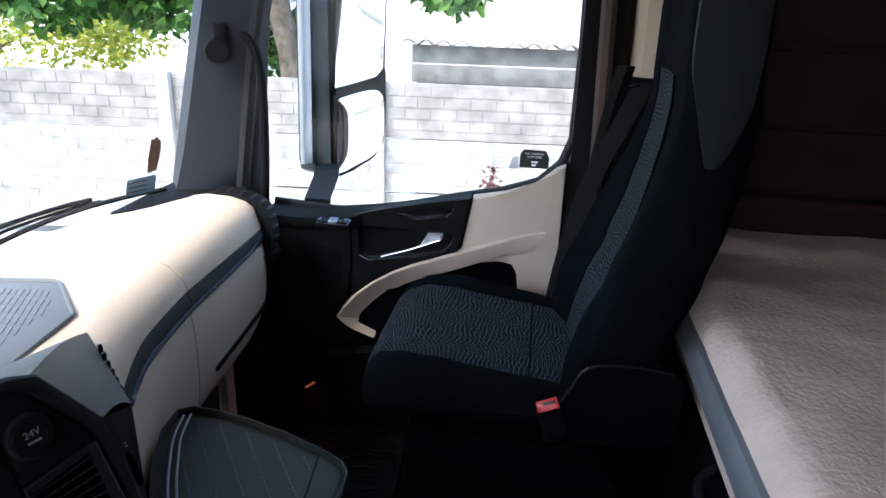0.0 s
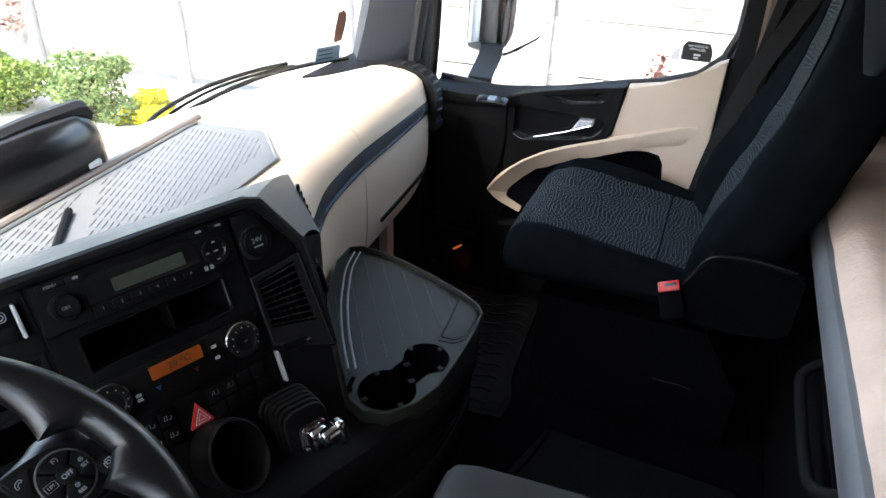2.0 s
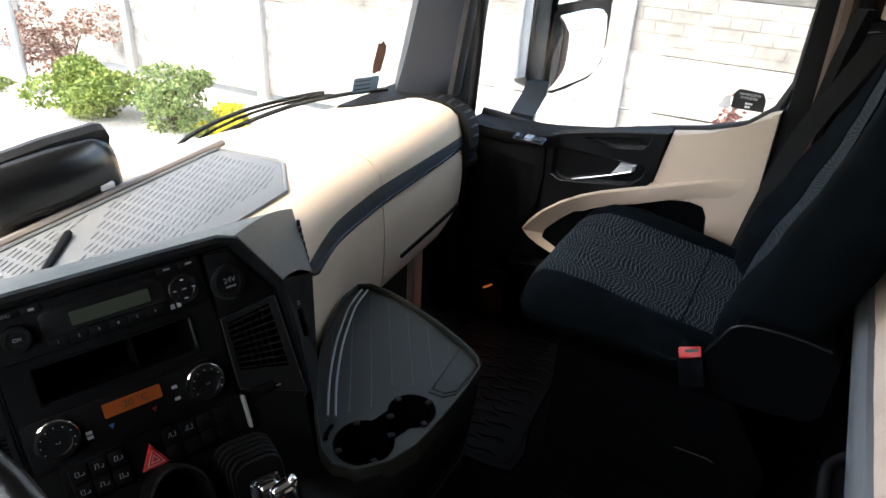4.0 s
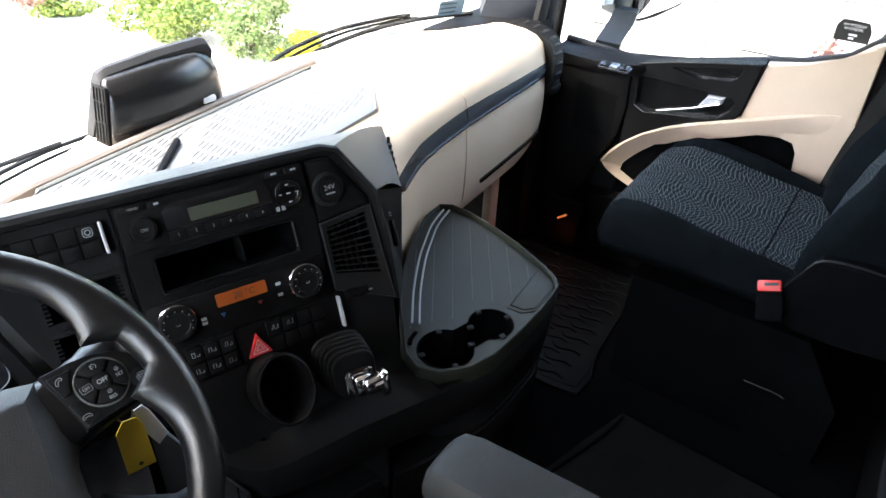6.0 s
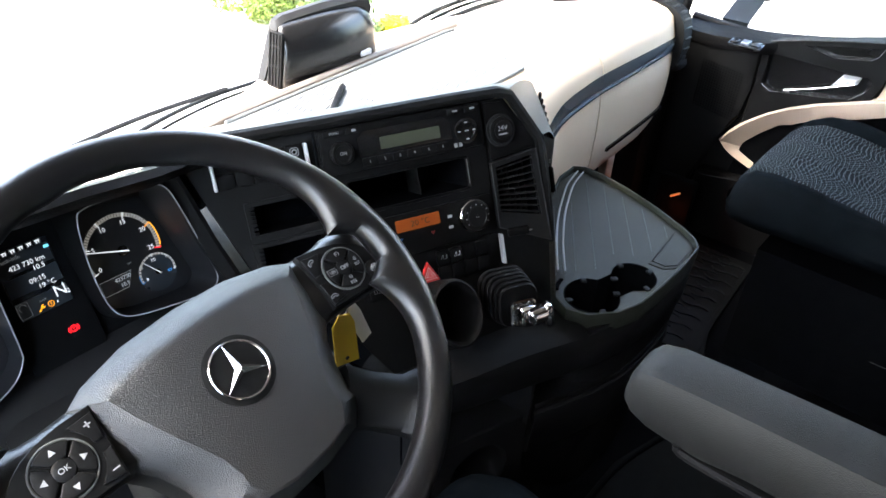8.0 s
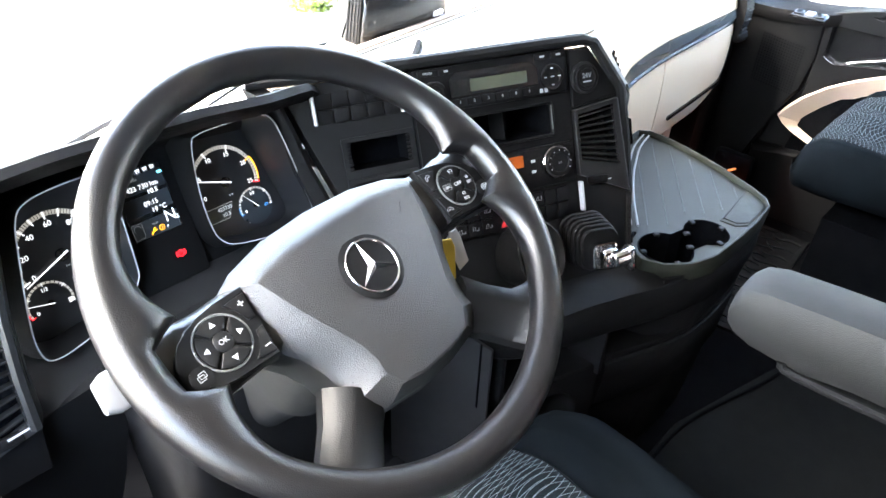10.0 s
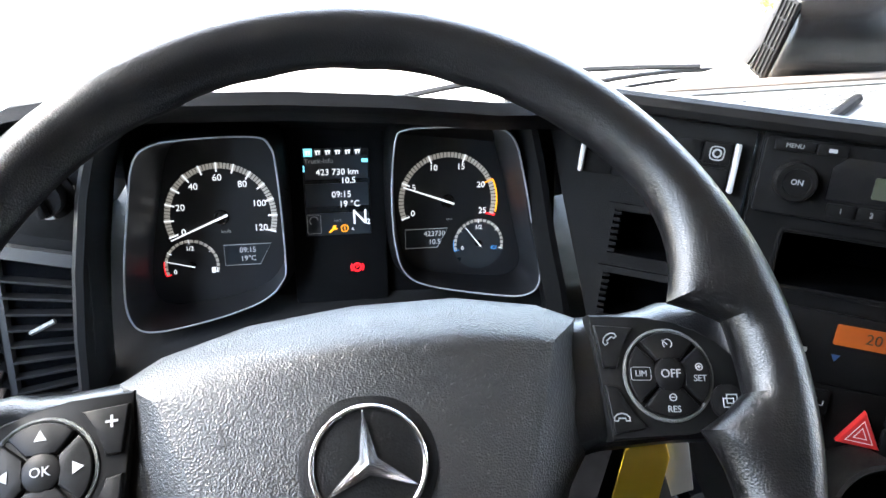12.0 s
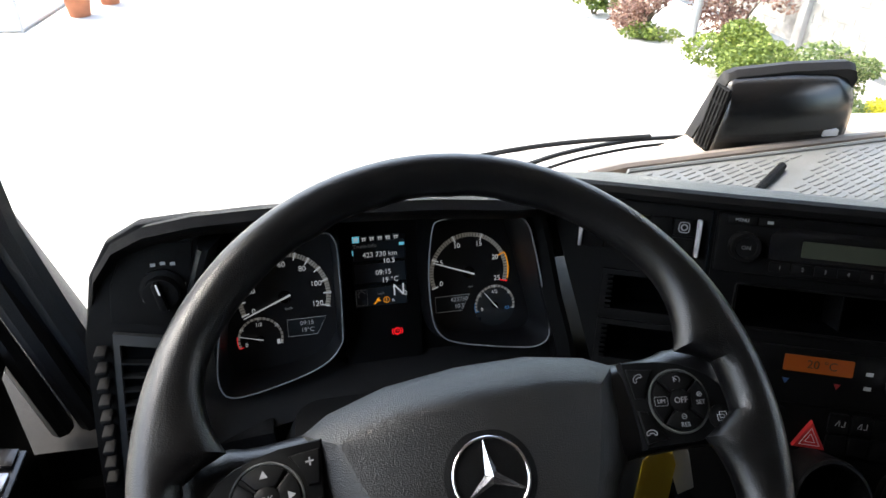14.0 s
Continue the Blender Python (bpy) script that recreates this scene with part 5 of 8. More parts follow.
tube(bm, [cw(u, v, 0.0045) for u, v in rounded(0.19, 0.049, 0.005, 2, 0.015, -0.014)], 0.0013, 6, closed=True)
part("shelf_edge", bm, SOFT, con)
# Grey strip that paints the highlight on the slot's right edge.
bm = bmesh.new()
box(bm, (0.108, -0.012, 0.005), (0.0016, 0.036, 0.001), CM)
part("shelf_light_edge", bm, GREY, con)

# heater controls
heat = thing("heater_panel", "black heater control with two dials and amber display", "heater control", tuple(cw(0.015, -0.07)))
bm = bmesh.new()
prism(bm, rounded(0.248, 0.062, 0.004, 2, 0.016, -0.083), 0.003, 0.007, CM, 0.0012)
part("face", bm, SOFT, heat)
for u in (-0.076, 0.104):
    k = knob(heat, u, -0.079, 0.0225, 0.016, KEYMAT, "dial", CHROME, 0.007)
    for a in range(9):
        an = radians(210 - a * 30)
        bm = bmesh.new()
        box(bm, (u + 0.0185 * math.cos(an), -0.079 + 0.0185 * math.sin(an), 0.0232), (0.0016, 0.0016, 0.0006), CM)
        part("print_bar", bm, PRINT, k)
    bm = bmesh.new()
    tube(bm, [cw(u + x, -0.079 + y, 0.0226) for x, y in ((-0.002, 0.001), (-0.002, -0.0015), (0.002, -0.0015), (0.002, 0.001))], 0.0004, 4)
    part("print_mark", bm, PRINT, k)
bm = bmesh.new()
prism(bm, rounded(0.07, 0.018, 0.001, 1, 0.0145, -0.069), 0.007, 0.0078, CM)
dsp = part("display", bm, AMBER, heat, "amber lit display reading 20 degrees")
words("20 °C", 0.013, CM @ at(0.018, -0.069, 0.0081), BLACKLABEL, dsp)
for u, v, mt in ((-0.016, -0.09, BLUEMARK), (0.036, -0.09, REDMARK)):
    bm = bmesh.new()
    s = 1 if mt is LITRED else -1
    prism(bm, ((u - 0.0035, v - 0.003 * s), (u + 0.0035, v - 0.003 * s), (u, v + 0.003 * s)), 0.007, 0.0076, CM)
    part("arrow_mark", bm, mt, heat)
for u, v in ((0.066, -0.072), (0.066, -0.088), (-0.042, -0.087), (-0.042, -0.093)):
    bm = bmesh.new()
    box(bm, (u, v, 0.0073), (0.007, 0.004, 0.0006), CM)
    part("print_bar", bm, DIMWHITE, heat)

# switch rows below
sw = thing("switch_row", "rows of black rocker switches with a red hazard button", "switches", tuple(cw(0.02, -0.13)))
bm = bmesh.new()
prism(bm, rounded(0.226, 0.054, 0.004, 2, 0.028, -0.143), 0.0, 0.004, CM, 0.0012)
part("panel", bm, SOFT, sw)
for v in (-0.131, -0.155):
    for i in range(9):
        u = -0.066 + i * 0.0222
        if i in (3, 4):
            continue
        bm = bmesh.new()
        prism(bm, rounded(0.0205, 0.022, 0.0015, 1, u, v), 0.004, 0.0085, CM, 0.001)
        b = part("switch", bm, SOFT, sw)
        if i < 3 or (i in (5, 6) and v > -0.14):
            bm = bmesh.new()
            tube(bm, [cw(u + x - 0.002, v + y + 0.001, 0.0087) for x, y in ((-0.002, -0.003), (-0.002 + 0.0006 * i, 0.003), (0.002, 0.003), (0.002, -0.003))], 0.00045, 4, closed=i % 2 == 0)
            tube(bm, [cw(u + x, v + y, 0.0087) for x, y in ((0.002, -0.002), (0.0055, -0.002), (0.0055, 0.001 + 0.0006 * i))], 0.0006, 4)
            part("print_mark", bm, PRINT, b)
words("STOP", 0.0045, CM @ at(0.047, -0.156, 0.0047), PRINT, sw)
bm = bmesh.new()
tri = ((0.001, -0.162), (0.035, -0.162), (0.018, -0.131))
prism(bm, tri, 0.004, 0.0105, CM, 0.0015)
hz = part("hazard_button", bm, REDPLASTIC, sw, "red triangular hazard button")
for s in (0.62, 0.3):
    c3 = Vector((0.018, -0.151, 0))
    ring = [CM @ Vector((c3.x + (x - c3.x) * s, c3.y + (y - c3.y) * s, 0.0108)) for x, y in tri]
    bm = bmesh.new()
    tube(bm, ring, 0.0006, 4, closed=True)
    part("triangle_mark", bm, WHITE, hz)
bm = bmesh.new()
box(bm, (0.146, -0.142, 0.008), (0.0045, 0.048, 0.012), CM, 0.002)
part("chrome_end", bm, SILVER_SHINE, sw)

# 24 V socket and the side air vent
soc = thing("power_socket", "round black 24 V socket with a lid", "socket", tuple(cw(0.166, 0.04)))
bm = bmesh.new()
prism(bm, ((0.147, 0.082), (0.180, 0.08), (0.226, 0.012), (0.224, 0.004), (0.147, -0.004)), 0.0, 0.006, CM, 0.002)
part("plate", bm, SOFT, soc)
knob(soc, 0.170, 0.038, 0.0245, 0.004, KNEE, "collar", None, 0.006)
kk = knob(soc, 0.170, 0.038, 0.0205, 0.009, SOFT, "lid", None, 0.006)
words("24V", 0.0105, CM @ at(0.170, 0.041, 0.0145), PRINT, kk)
bm = bmesh.new()
box(bm, (0.170, 0.0325, 0.0144), (0.014, 0.0022, 0.0006), CM)
part("print_bar", bm, PRINT, kk)
vent = thing("air_vent", "black slatted air vent in the console", "vent", tuple(cw(0.185, -0.05)))
fr_o = ((0.146, -0.008), (0.226, 0.0), (0.236, -0.150), (0.146, -0.108))
fr_i = VENT_IN
bm = bmesh.new()
loft(bm, [[CM @ Vector((x, y, w)) for x, y in p] for p, w in ((fr_o, 0.0), (fr_o, 0.009), (fr_i, 0.007), (fr_i, -0.03))], caps=False)
part("frame", bm, KNEE, vent, "dark grey vent frame")
bm = bmesh.new()
tube(bm, [CM @ Vector((x, y, 0.0088)) for x, y in fr_o], 0.0012, 6, closed=True)
part("frame_edge", bm, SIDEGREY, vent)
recess(fr_i, 0.05, "duct", vent)
for k in range(9):
    t = (k + 0.5) / 9
    pa = Vector((0.153, -0.016 - 0.069 * t))
    pb = Vector((0.218 + 0.006 * t, -0.008 - 0.097 * t))
    bm = bmesh.new()
    loft(bm, [[CM @ Vector((q.x, q.y + o, w)) for o, w in ((0.0012, 0.0055), (-0.0012, 0.0055), (-0.0045, -0.010), (-0.003, -0.010))] for q in (pa, pb)])
    part("slat", bm, VENTGREY, vent)
for k in range(6):
    bm = bmesh.new()
    u = 0.162 + 0.0098 * k
    loft(bm, [[CM @ Vector((u + o, v, w)) for o, w in ((-0.0007, -0.011), (0.0007, -0.011), (0.0007, -0.024), (-0.0007, -0.024))] for v in (-0.014, -0.094 - 0.0022 * k)])
    part("vane", bm, BLACK, vent)
bm = bmesh.new()
box(bm, (0.184, -0.108, 0.011), (0.038, 0.014, 0.008), CM @ Matrix.Rotation(radians(-4), 4, "Z"), 0.004)
part("thumb_wheel", bm, SOFT, vent)
bm = bmesh.new()
box(bm, (0.176, -0.1215, 0.0115), (0.008, 0.0016, 0.001), CM)
box(bm, (0.194, -0.1235, 0.0115), (0.014, 0.0020, 0.001), CM)
part("print_bar", bm, PRINT, vent)

# left bank: switch block and two open slots
bank = thing("switch_block", "two rows of blank black switches with chrome ends", "switches", tuple(cw(-0.185, 0.055)))
for r in range(2):
    for i in range(5):
        bm = bmesh.new()
        prism(bm, rounded(0.0225, 0.0185, 0.0012, 1, -0.236 + i * 0.0235, 0.064 - r * 0.0215), 0.0, 0.005, CM, 0.001)
        b = part("switch", bm, SOFT, bank)
        if r == 0 and i == 4:
            bm = bmesh.new()
            tube(bm, [cw(u, v, 0.0052) for u, v in rounded(0.011, 0.011, 0.003, 2, -0.142, 0.064)], 0.0006, 4, closed=True)
            lathe(bm, ((0.0025, 0.0), (0.004, 0.0005), (0.0025, 0.0008)), CM @ at(-0.142, 0.064, 0.005), 10, False)
            part("print_mark", bm, PRINT, b)
for u in (-0.2505, -0.1265):
    bm = bmesh.new()
    box(bm, (u, 0.0535, 0.005), (0.0042, 0.041, 0.012), CM, 0.0015)
    part("chrome_end", bm, SILVER_SHINE, bank)


def open_slot(u0, u1, v0, v1):
    bm = bmesh.new()
    outer = ((u0 - 0.006, v0 - 0.006), (u1 + 0.006, v0 - 0.006), (u1 + 0.006, v1 + 0.006), (u0 - 0.006, v1 + 0.006))
    inner = ((u0, v0), (u1, v0), (u1, v1), (u0, v1))
    loft(bm, [[CM @ Vector((x, y, w)) for x, y in p] for p, w in ((outer, 0.0), (outer, 0.003), (inner, 0.0035), (inner, -0.004))], caps=False)
    s = part("storage_slot", bm, BLACK, con)
    recess(((u0, v0), (u1, v0), (u1, v1), (u0, v1)), 0.05, "opening", s)
    for i in range(7):
        for u in (u0 + 0.003, u1 - 0.003):
            bm = bmesh.new()
            box(bm, (u, v0 + (v1 - v0) * (i + 0.5) / 7, 0.0025), (0.006, 0.003, 0.002), CM)
            part("tooth", bm, SOFT, s)


open_slot(-0.215, -0.122, -0.035, 0.004)
open_slot(-0.215, -0.122, -0.092, -0.053)
bm = bmesh.new()
box(bm, (-0.113, -0.015, 0.0012), (0.0018, 0.20, 0.001), CM)
part("joint", bm, SCREEN, con)

# round bin and gear lever on the plinth
lowc = thing("lower_console", "black lower console with open compartments", "console", (-0.25, 0.1, -0.1))


def ringz(pts, z):
    return [Vector((x, y, z)) for x, y in pts]


bm = bmesh.new()
plinth = ((-0.47, 0.32), (-0.445, 0.17), (-0.425, 0.12), (-0.39, 0.095), (-0.33, 0.072), (-0.24, 0.036), (-0.16, -0.002), (-0.08, -0.015), (0.0, 0.0), (0.05, 0.28), (-0.1, 0.4))


FRONT = curve([(-0.462, 0.24, 0), (-0.452, 0.168, 0), (-0.425, 0.122, 0), (-0.365, 0.089, 0), (-0.26, 0.046, 0), (-0.17, 0.007, 0), (-0.10, -0.017, 0), (-0.03, -0.029, 0), (0.06, -0.031, 0), (0.13, -0.026, 0), (0.168, -0.006, 0), (0.186, 0.03, 0)], 6)


def band(profile, x0=-9.0, x1=9.0):
    """A strip along the console's front; the profile gives depth behind the front and height at x."""
    bm = bmesh.new()
    rings = []
    for a, b, c in zip([FRONT[0], *FRONT], FRONT, [*FRONT[1:], FRONT[-1]]):
        if x0 <= b.x <= x1:
            t = (c - a).normalized()
            inward = Vector((-t.y, t.x, 0))
            rings.append([b + inward * d + Vector((0, 0, z)) for d, z in profile(b.x)])
    return loft(bm, rings)


def sill(x):
    """Height of the shelf's edge, which falls a little towards its ends."""
    return 0.372 - 0.10 * max(0.0, -0.30 - x) - 0.06 * max(0.0, x + 0.12)


def back(x):
    """Depth of the shelf, which turns into a thin rim in front of the cup holders."""
    return 0.13 - 0.122 * min(1.0, max(0.0, (x + 0.20) / 0.03))


part("shelf", band(lambda x: [(back(x), sill(x) + 0.004), (min(0.05, back(x) * 0.9), sill(x) + 0.004), (0.018, sill(x) + 0.001), (0.006, sill(x) - 0.006), (0.0, sill(x) - 0.022), (0.002, 0.300), (0.008, 0.291), (min(0.02, back(x) * 0.9), 0.288), (back(x), 0.288)]), BLACK, lowc)
part("drawer_front", band(lambda x: [(0.06, 0.214), (0.020, 0.214), (0.012, 0.208), (0.010, 0.195), (0.018, 0.105), (0.026, 0.094), (0.06, 0.09)], -0.247, 0.15), BLACK, lowc)
part("drawer_ledge", band(lambda x: [(0.09, 0.232), (0.016, 0.230), (0.012, 0.225), (0.013, 0.2175), (0.09, 0.2175)], -0.247, 0.15), SOFT, lowc)
part("toe_band", band(lambda x: [(0.10, 0.084), (0.034, 0.084), (0.030, 0.076), (0.050, -0.05), (0.10, -0.05)], -0.247, 0.12), SOFT, lowc)
# lower left block with a round pocket
PK = axes((-0.335, 0.088, 0.110), (0.943, -0.334, 0), (0, 0, 1), (-0.334, -0.943, 0))
bm = bmesh.new()
outer, inner = [], []
for k in range(32):
    c, s = math.cos(k * math.pi / 16), math.sin(k * math.pi / 16)
    q = max(abs(c), abs(s))
    outer.append((0.095 * c / q, 0.125 * s / q - 0.02))
    inner.append((0.054 * c, 0.062 * s))
loft(bm, [[PK @ Vector((x, y, w)) for x, y in p] for p, w in ((outer, -0.10), (outer, -0.004), ([(x * 0.97, y * 0.97) for x, y in outer], 0.0), ([(x * 1.08, y * 1.08) for x, y in inner], 0.0), (inner, -0.005), ([(x * 0.92, y * 0.92) for x, y in inner], -0.07))], caps=False)
part("pocket_block", bm, BLACK, lowc)
bm = bmesh.new()
prism(bm, inner, -0.072, -0.068, PK)
part("pocket_floor", bm, CARPET_SHADE, lowc)
bm = bmesh.new()
box(bm, (-0.455, 0.25, 0.105), (0.006, 0.23, 0.45), ID, 0.002)
side_plate = part("side_plate", bm, SIDEGREY, lowc, "smooth grey side panel")
bm = bmesh.new()
box(bm, (-0.4582, 0.155, 0.26), (0.0012, 0.004, 0.14), ID)
part("slot", bm, CARPET_SHADE, side_plate)
# Near-black body: the shade behind the openings is put into its colour.
bm = bmesh.new()
loft(bm, [ringz([(x * 0.95, y + 0.12) for x, y in plinth], FLOOR), ringz([(x * 0.95, y + 0.1) for x, y in plinth], 0.30)])
part("carcass", bm, CARPET_SHADE, lowc)
for x, y in ((-0.425, 0.122), (-0.253, 0.043)):
    bm = bmesh.new()
    box(bm, (x, y + 0.068, 0.245), (0.010, 0.12, 0.10), ID, 0.003)
    part("divider", bm, BLACK, lowc)
binn = thing("round_bin", "round black waste cup in the console", "cup", (-0.385, 0.11, 0.40))
BM = axes((-0.386, 0.115, 0.408), (0.937, -0.35, 0), (0.2, 0.55, 0.81), (-0.28, -0.76, 0.585))
bm = bmesh.new()
lathe(bm, ((0.043, -0.06), (0.052, 0.0), (0.055, 0.055), (0.054, 0.064), (0.050, 0.066), (0.046, 0.06), (0.044, 0.0), (0.040, -0.03), (0.001, -0.03)), BM @ at(0.006, 0.062, -0.03) @ Matrix.Diagonal((0.73, 0.93, 1, 1)), 40)
part("cup", bm, SOFT, binn)

lev = thing("gear_lever", "short gear lever with chrome tip and rubber boot", "lever", (-0.27, 0.12, 0.42))
LM = axes((-0.288, 0.104, 0.470), (0.90, -0.43, -0.02), (0.1, 0.25, 0.96), (-0.42, -0.87, 0.25))
bm = bmesh.new()
rings = []
for k in range(6):
    big = 1.06 - 0.035 * k - 0.010 * max(0, k - 3) ** 2
    for q, w in ((big - 0.035, 0.0), (big, 0.0022), (big, 0.0052), (big - 0.035, 0.0072)):
        rings.append([LM @ Vector((x * q + 0.0012 * k, y * q - 0.0012 * k, w - 0.016 + 0.0078 * k)) for x, y in rounded(0.074, 0.076, 0.022, 6)])
loft(bm, rings)
part("boot", bm, SOFT, lev, "ribbed rubber boot")
bm = bmesh.new()
loft(bm, [[LM @ Vector((x * s + 0.008, y * s - 0.014, w)) for x, y in rounded(0.042, 0.042, 0.009, 4)] for s, w in ((0.95, 0.028), (1.0, 0.036), (0.98, 0.040), (0.86, 0.041), (0.8, 0.037))])
part("collar", bm, CHROME, lev, "square chrome collar")
bm = bmesh.new()
box(bm, (0.008, -0.014, 0.046), (0.028, 0.032, 0.026), LM, 0.007, 3)
box(bm, (0.020, -0.014, 0.060), (0.034, 0.024, 0.022), LM @ Matrix.Rotation(radians(8), 4, "Z"), 0.007, 3)
box(bm, (0.034, -0.016, 0.060), (0.016, 0.040, 0.024), LM @ Matrix.Rotation(radians(4), 4, "Z"), 0.008, 3)
part("tip", bm, CHROME, lev, "chrome lever tip")

# drinks tray
tray = thing("cup_tray", "grey rubber console tray with two cup holders", "cup holder", (0.05, 0.12, 0.38))
TRAY = ((0.262, 0.322), (0.20, 0.318), (0.10, 0.28), (0.0, 0.225), (-0.09, 0.158), (-0.158, 0.092), (-0.172, 0.06), (-0.16, 0.025), (-0.12, -0.008), (-0.07, -0.024), (0.0, -0.028), (0.09, -0.028), (0.155, -0.022), (0.178, -0.006), (0.20, 0.03), (0.235, 0.11), (0.262, 0.19), (0.276, 0.25), (0.278, 0.30))


def scaled(poly, s, c=(0.06, 0.14)):
    return [(c[0] + (x - c[0]) * s, c[1] + (y - c[1]) * s) for x, y in poly]


CUPS = ((-0.099, 0.053, 0.0465), (-0.001, 0.028, 0.039))
bm = bmesh.new()
loft(bm, [ringz(scaled(TRAY, 0.992), 0.360), ringz(scaled(TRAY, 1.0), 0.380), ringz(scaled(TRAY, 1.003), 0.392), ringz(scaled(TRAY, 0.996), 0.3975), ringz(scaled(TRAY, 0.982), 0.3985), ringz(scaled(TRAY, 0.970), 0.396), ringz(scaled(TRAY, 0.962), 0.3865)], caps=False)
part("rim", bm, TRAYGREY, tray)
# one opening for both cups, joined by a channel
ca, cb = Vector(CUPS[0][:2]), Vector(CUPS[1][:2])
heading = math.atan2(cb.y - ca.y, cb.x - ca.x)
hole = []
for c, r, turn in ((ca, CUPS[0][2], heading), (cb, CUPS[1][2], heading + math.pi)):
    gap = math.asin(0.026 / r)
    hole += [(c.x + r * math.cos(turn + gap + (2 * math.pi - 2 * gap) * k / 28), c.y + r * math.sin(turn + gap + (2 * math.pi - 2 * gap) * k / 28)) for k in range(29)]
bm = bmesh.new()
edges = []
for loop in (scaled(TRAY, 0.963), hole):
    vs = [bm.verts.new((x, y, 0.3865)) for x, y in loop]
    edges += [bm.edges.new((p, q)) for p, q in zip(vs, vs[1:] + vs[:1])]
bmesh.ops.triangle_fill(bm, use_beauty=True, edges=edges)
part("tray_floor", bm, TRAYGREY, tray, flat=True)
bm = bmesh.new()
mid_hole = (ca + cb) / 2


def sunk(k, z):
    return [Vector((mid_hole.x + (x - mid_hole.x) * k, mid_hole.y + (y - mid_hole.y) * k, z)) for x, y in hole]


# The well's near-black colour carries the shade inside the cup holder.
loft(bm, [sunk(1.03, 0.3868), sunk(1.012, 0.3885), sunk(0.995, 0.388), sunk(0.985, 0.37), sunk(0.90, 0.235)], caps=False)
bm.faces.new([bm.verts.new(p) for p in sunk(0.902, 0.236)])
well = part("cup_well", bm, CARPET_SHADE, tray, "double black cup holder")
for (a, b, r), turns in ((CUPS[0], (0.9, 2.6, 4.1, 5.6)), (CUPS[1], (1.2, 2.5, 4.3, 5.9))):
    for an in turns:
        bm = bmesh.new()
        box(bm, (r * 0.94, 0, 0.3868), (0.012, 0.010, 0.0045), at(a, b) @ Matrix.Rotation(an, 4, "Z"), 0.0015)
        part("spring_tab", bm, BLACK, well)
# smooth raised panel across the tray's right end
bm = bmesh.new()
END = ((0.214, 0.044), (0.198, 0.012), (0.182, -0.005), (0.158, -0.014), (0.075, -0.016), (0.056, 0.0), (0.054, 0.028))
prism(bm, END, 0.3862, 0.3885, ID, 0.0015)
part("end_panel", bm, TRAYGREY, tray)
bm = bmesh.new()
tube(bm, [(x, y, 0.3890) for x, y in scaled(END, 0.88, (0.135, 0.012))], 0.0009, 6, closed=True)
part("panel_groove", bm, SOFT, tray)
bm = bmesh.new()
tube(bm, curve([(-0.128, 0.106, 0.3885), (-0.118, 0.112, 0.3892), (-0.098, 0.116, 0.3885)], 3), 0.004, 6, flat=0.6)
part("pen_slot", bm, CARPET_SHADE, tray)
bm = bmesh.new()
for k in range(2):
    tube(bm, curve([(x + 0.007 * k, y - 0.010 * k, 0.3985 - 0.001 * k) for x, y in ((-0.093, 0.128), (-0.02, 0.180), (0.063, 0.230), (0.12, 0.258), (0.182, 0.285), (0.245, 0.300))], 3), 0.0021, 6)
part("edge_ribs", bm, LINEGREY, tray)
treads = []
TD, TP = Vector((-0.824, -0.566)), Vector((0.566, -0.824))
for i in range(-3, 8):
    for j in range(-8, 34):
        q = Vector((0.171, 0.269)) + TP * (0.036 * i) + TD * (0.0105 * j)
        if inside(q.x, q.y, scaled(TRAY, 0.88)) and not any((q.x - cx) ** 2 + (q.y - cy) ** 2 < (r + 0.028) ** 2 for cx, cy, r in CUPS) and q.y > 0.075 - 0.35 * q.x and not inside(q.x, q.y, scaled(END, 1.12, (0.135, 0.012))):
            treads.append(axes((q.x, q.y, 0.3858), (TP.x, TP.y, 0), (-TD.x, -TD.y, 0), (0, 0, 1)))
bm = bmesh.new()
box(bm, (0, 0, 0.0008), (0.0016, 0.0056, 0.0016))
tr0 = part("tread", bm, TREADGREY, tray)
tr0.matrix_basis = treads[0]
for mm in treads[1:]:
    piece("tread", tr0, mm, tray)
bm = bmesh.new()
loft(bm, [ringz(scaled(TRAY, 0.76, (0.03, 0.16)), FLOOR), ringz(scaled(TRAY, 0.84, (0.03, 0.16)), 0.05), ringz(scaled(TRAY, 0.93, (0.03, 0.16)), 0.22), ringz(scaled(TRAY, 0.975), 0.31), ringz(scaled(TRAY, 0.985), 0.345), ringz(scaled(TRAY, 0.988), 0.365)], caps=False)
part("body", bm, BLACK, tray)

# ---- instrument cluster ----
clu = thing("instrument_cluster", "black instrument cluster with two chrome-ringed dials", "instruments", (-0.78, 0.42, 0.5))
DLM = axes((-0.78, 0.438, 0.588), (1, 0.03, 0), (0, 0.36, 0.933), (0.03, -0.933, 0.36))
bm = bmesh.new()
prism(bm, rounded(0.42, 0.205, 0.02, 3, -0.0, -0.033), -0.05, -0.006, DLM, 0.004)
part("back_plate", bm, SOFT, clu)


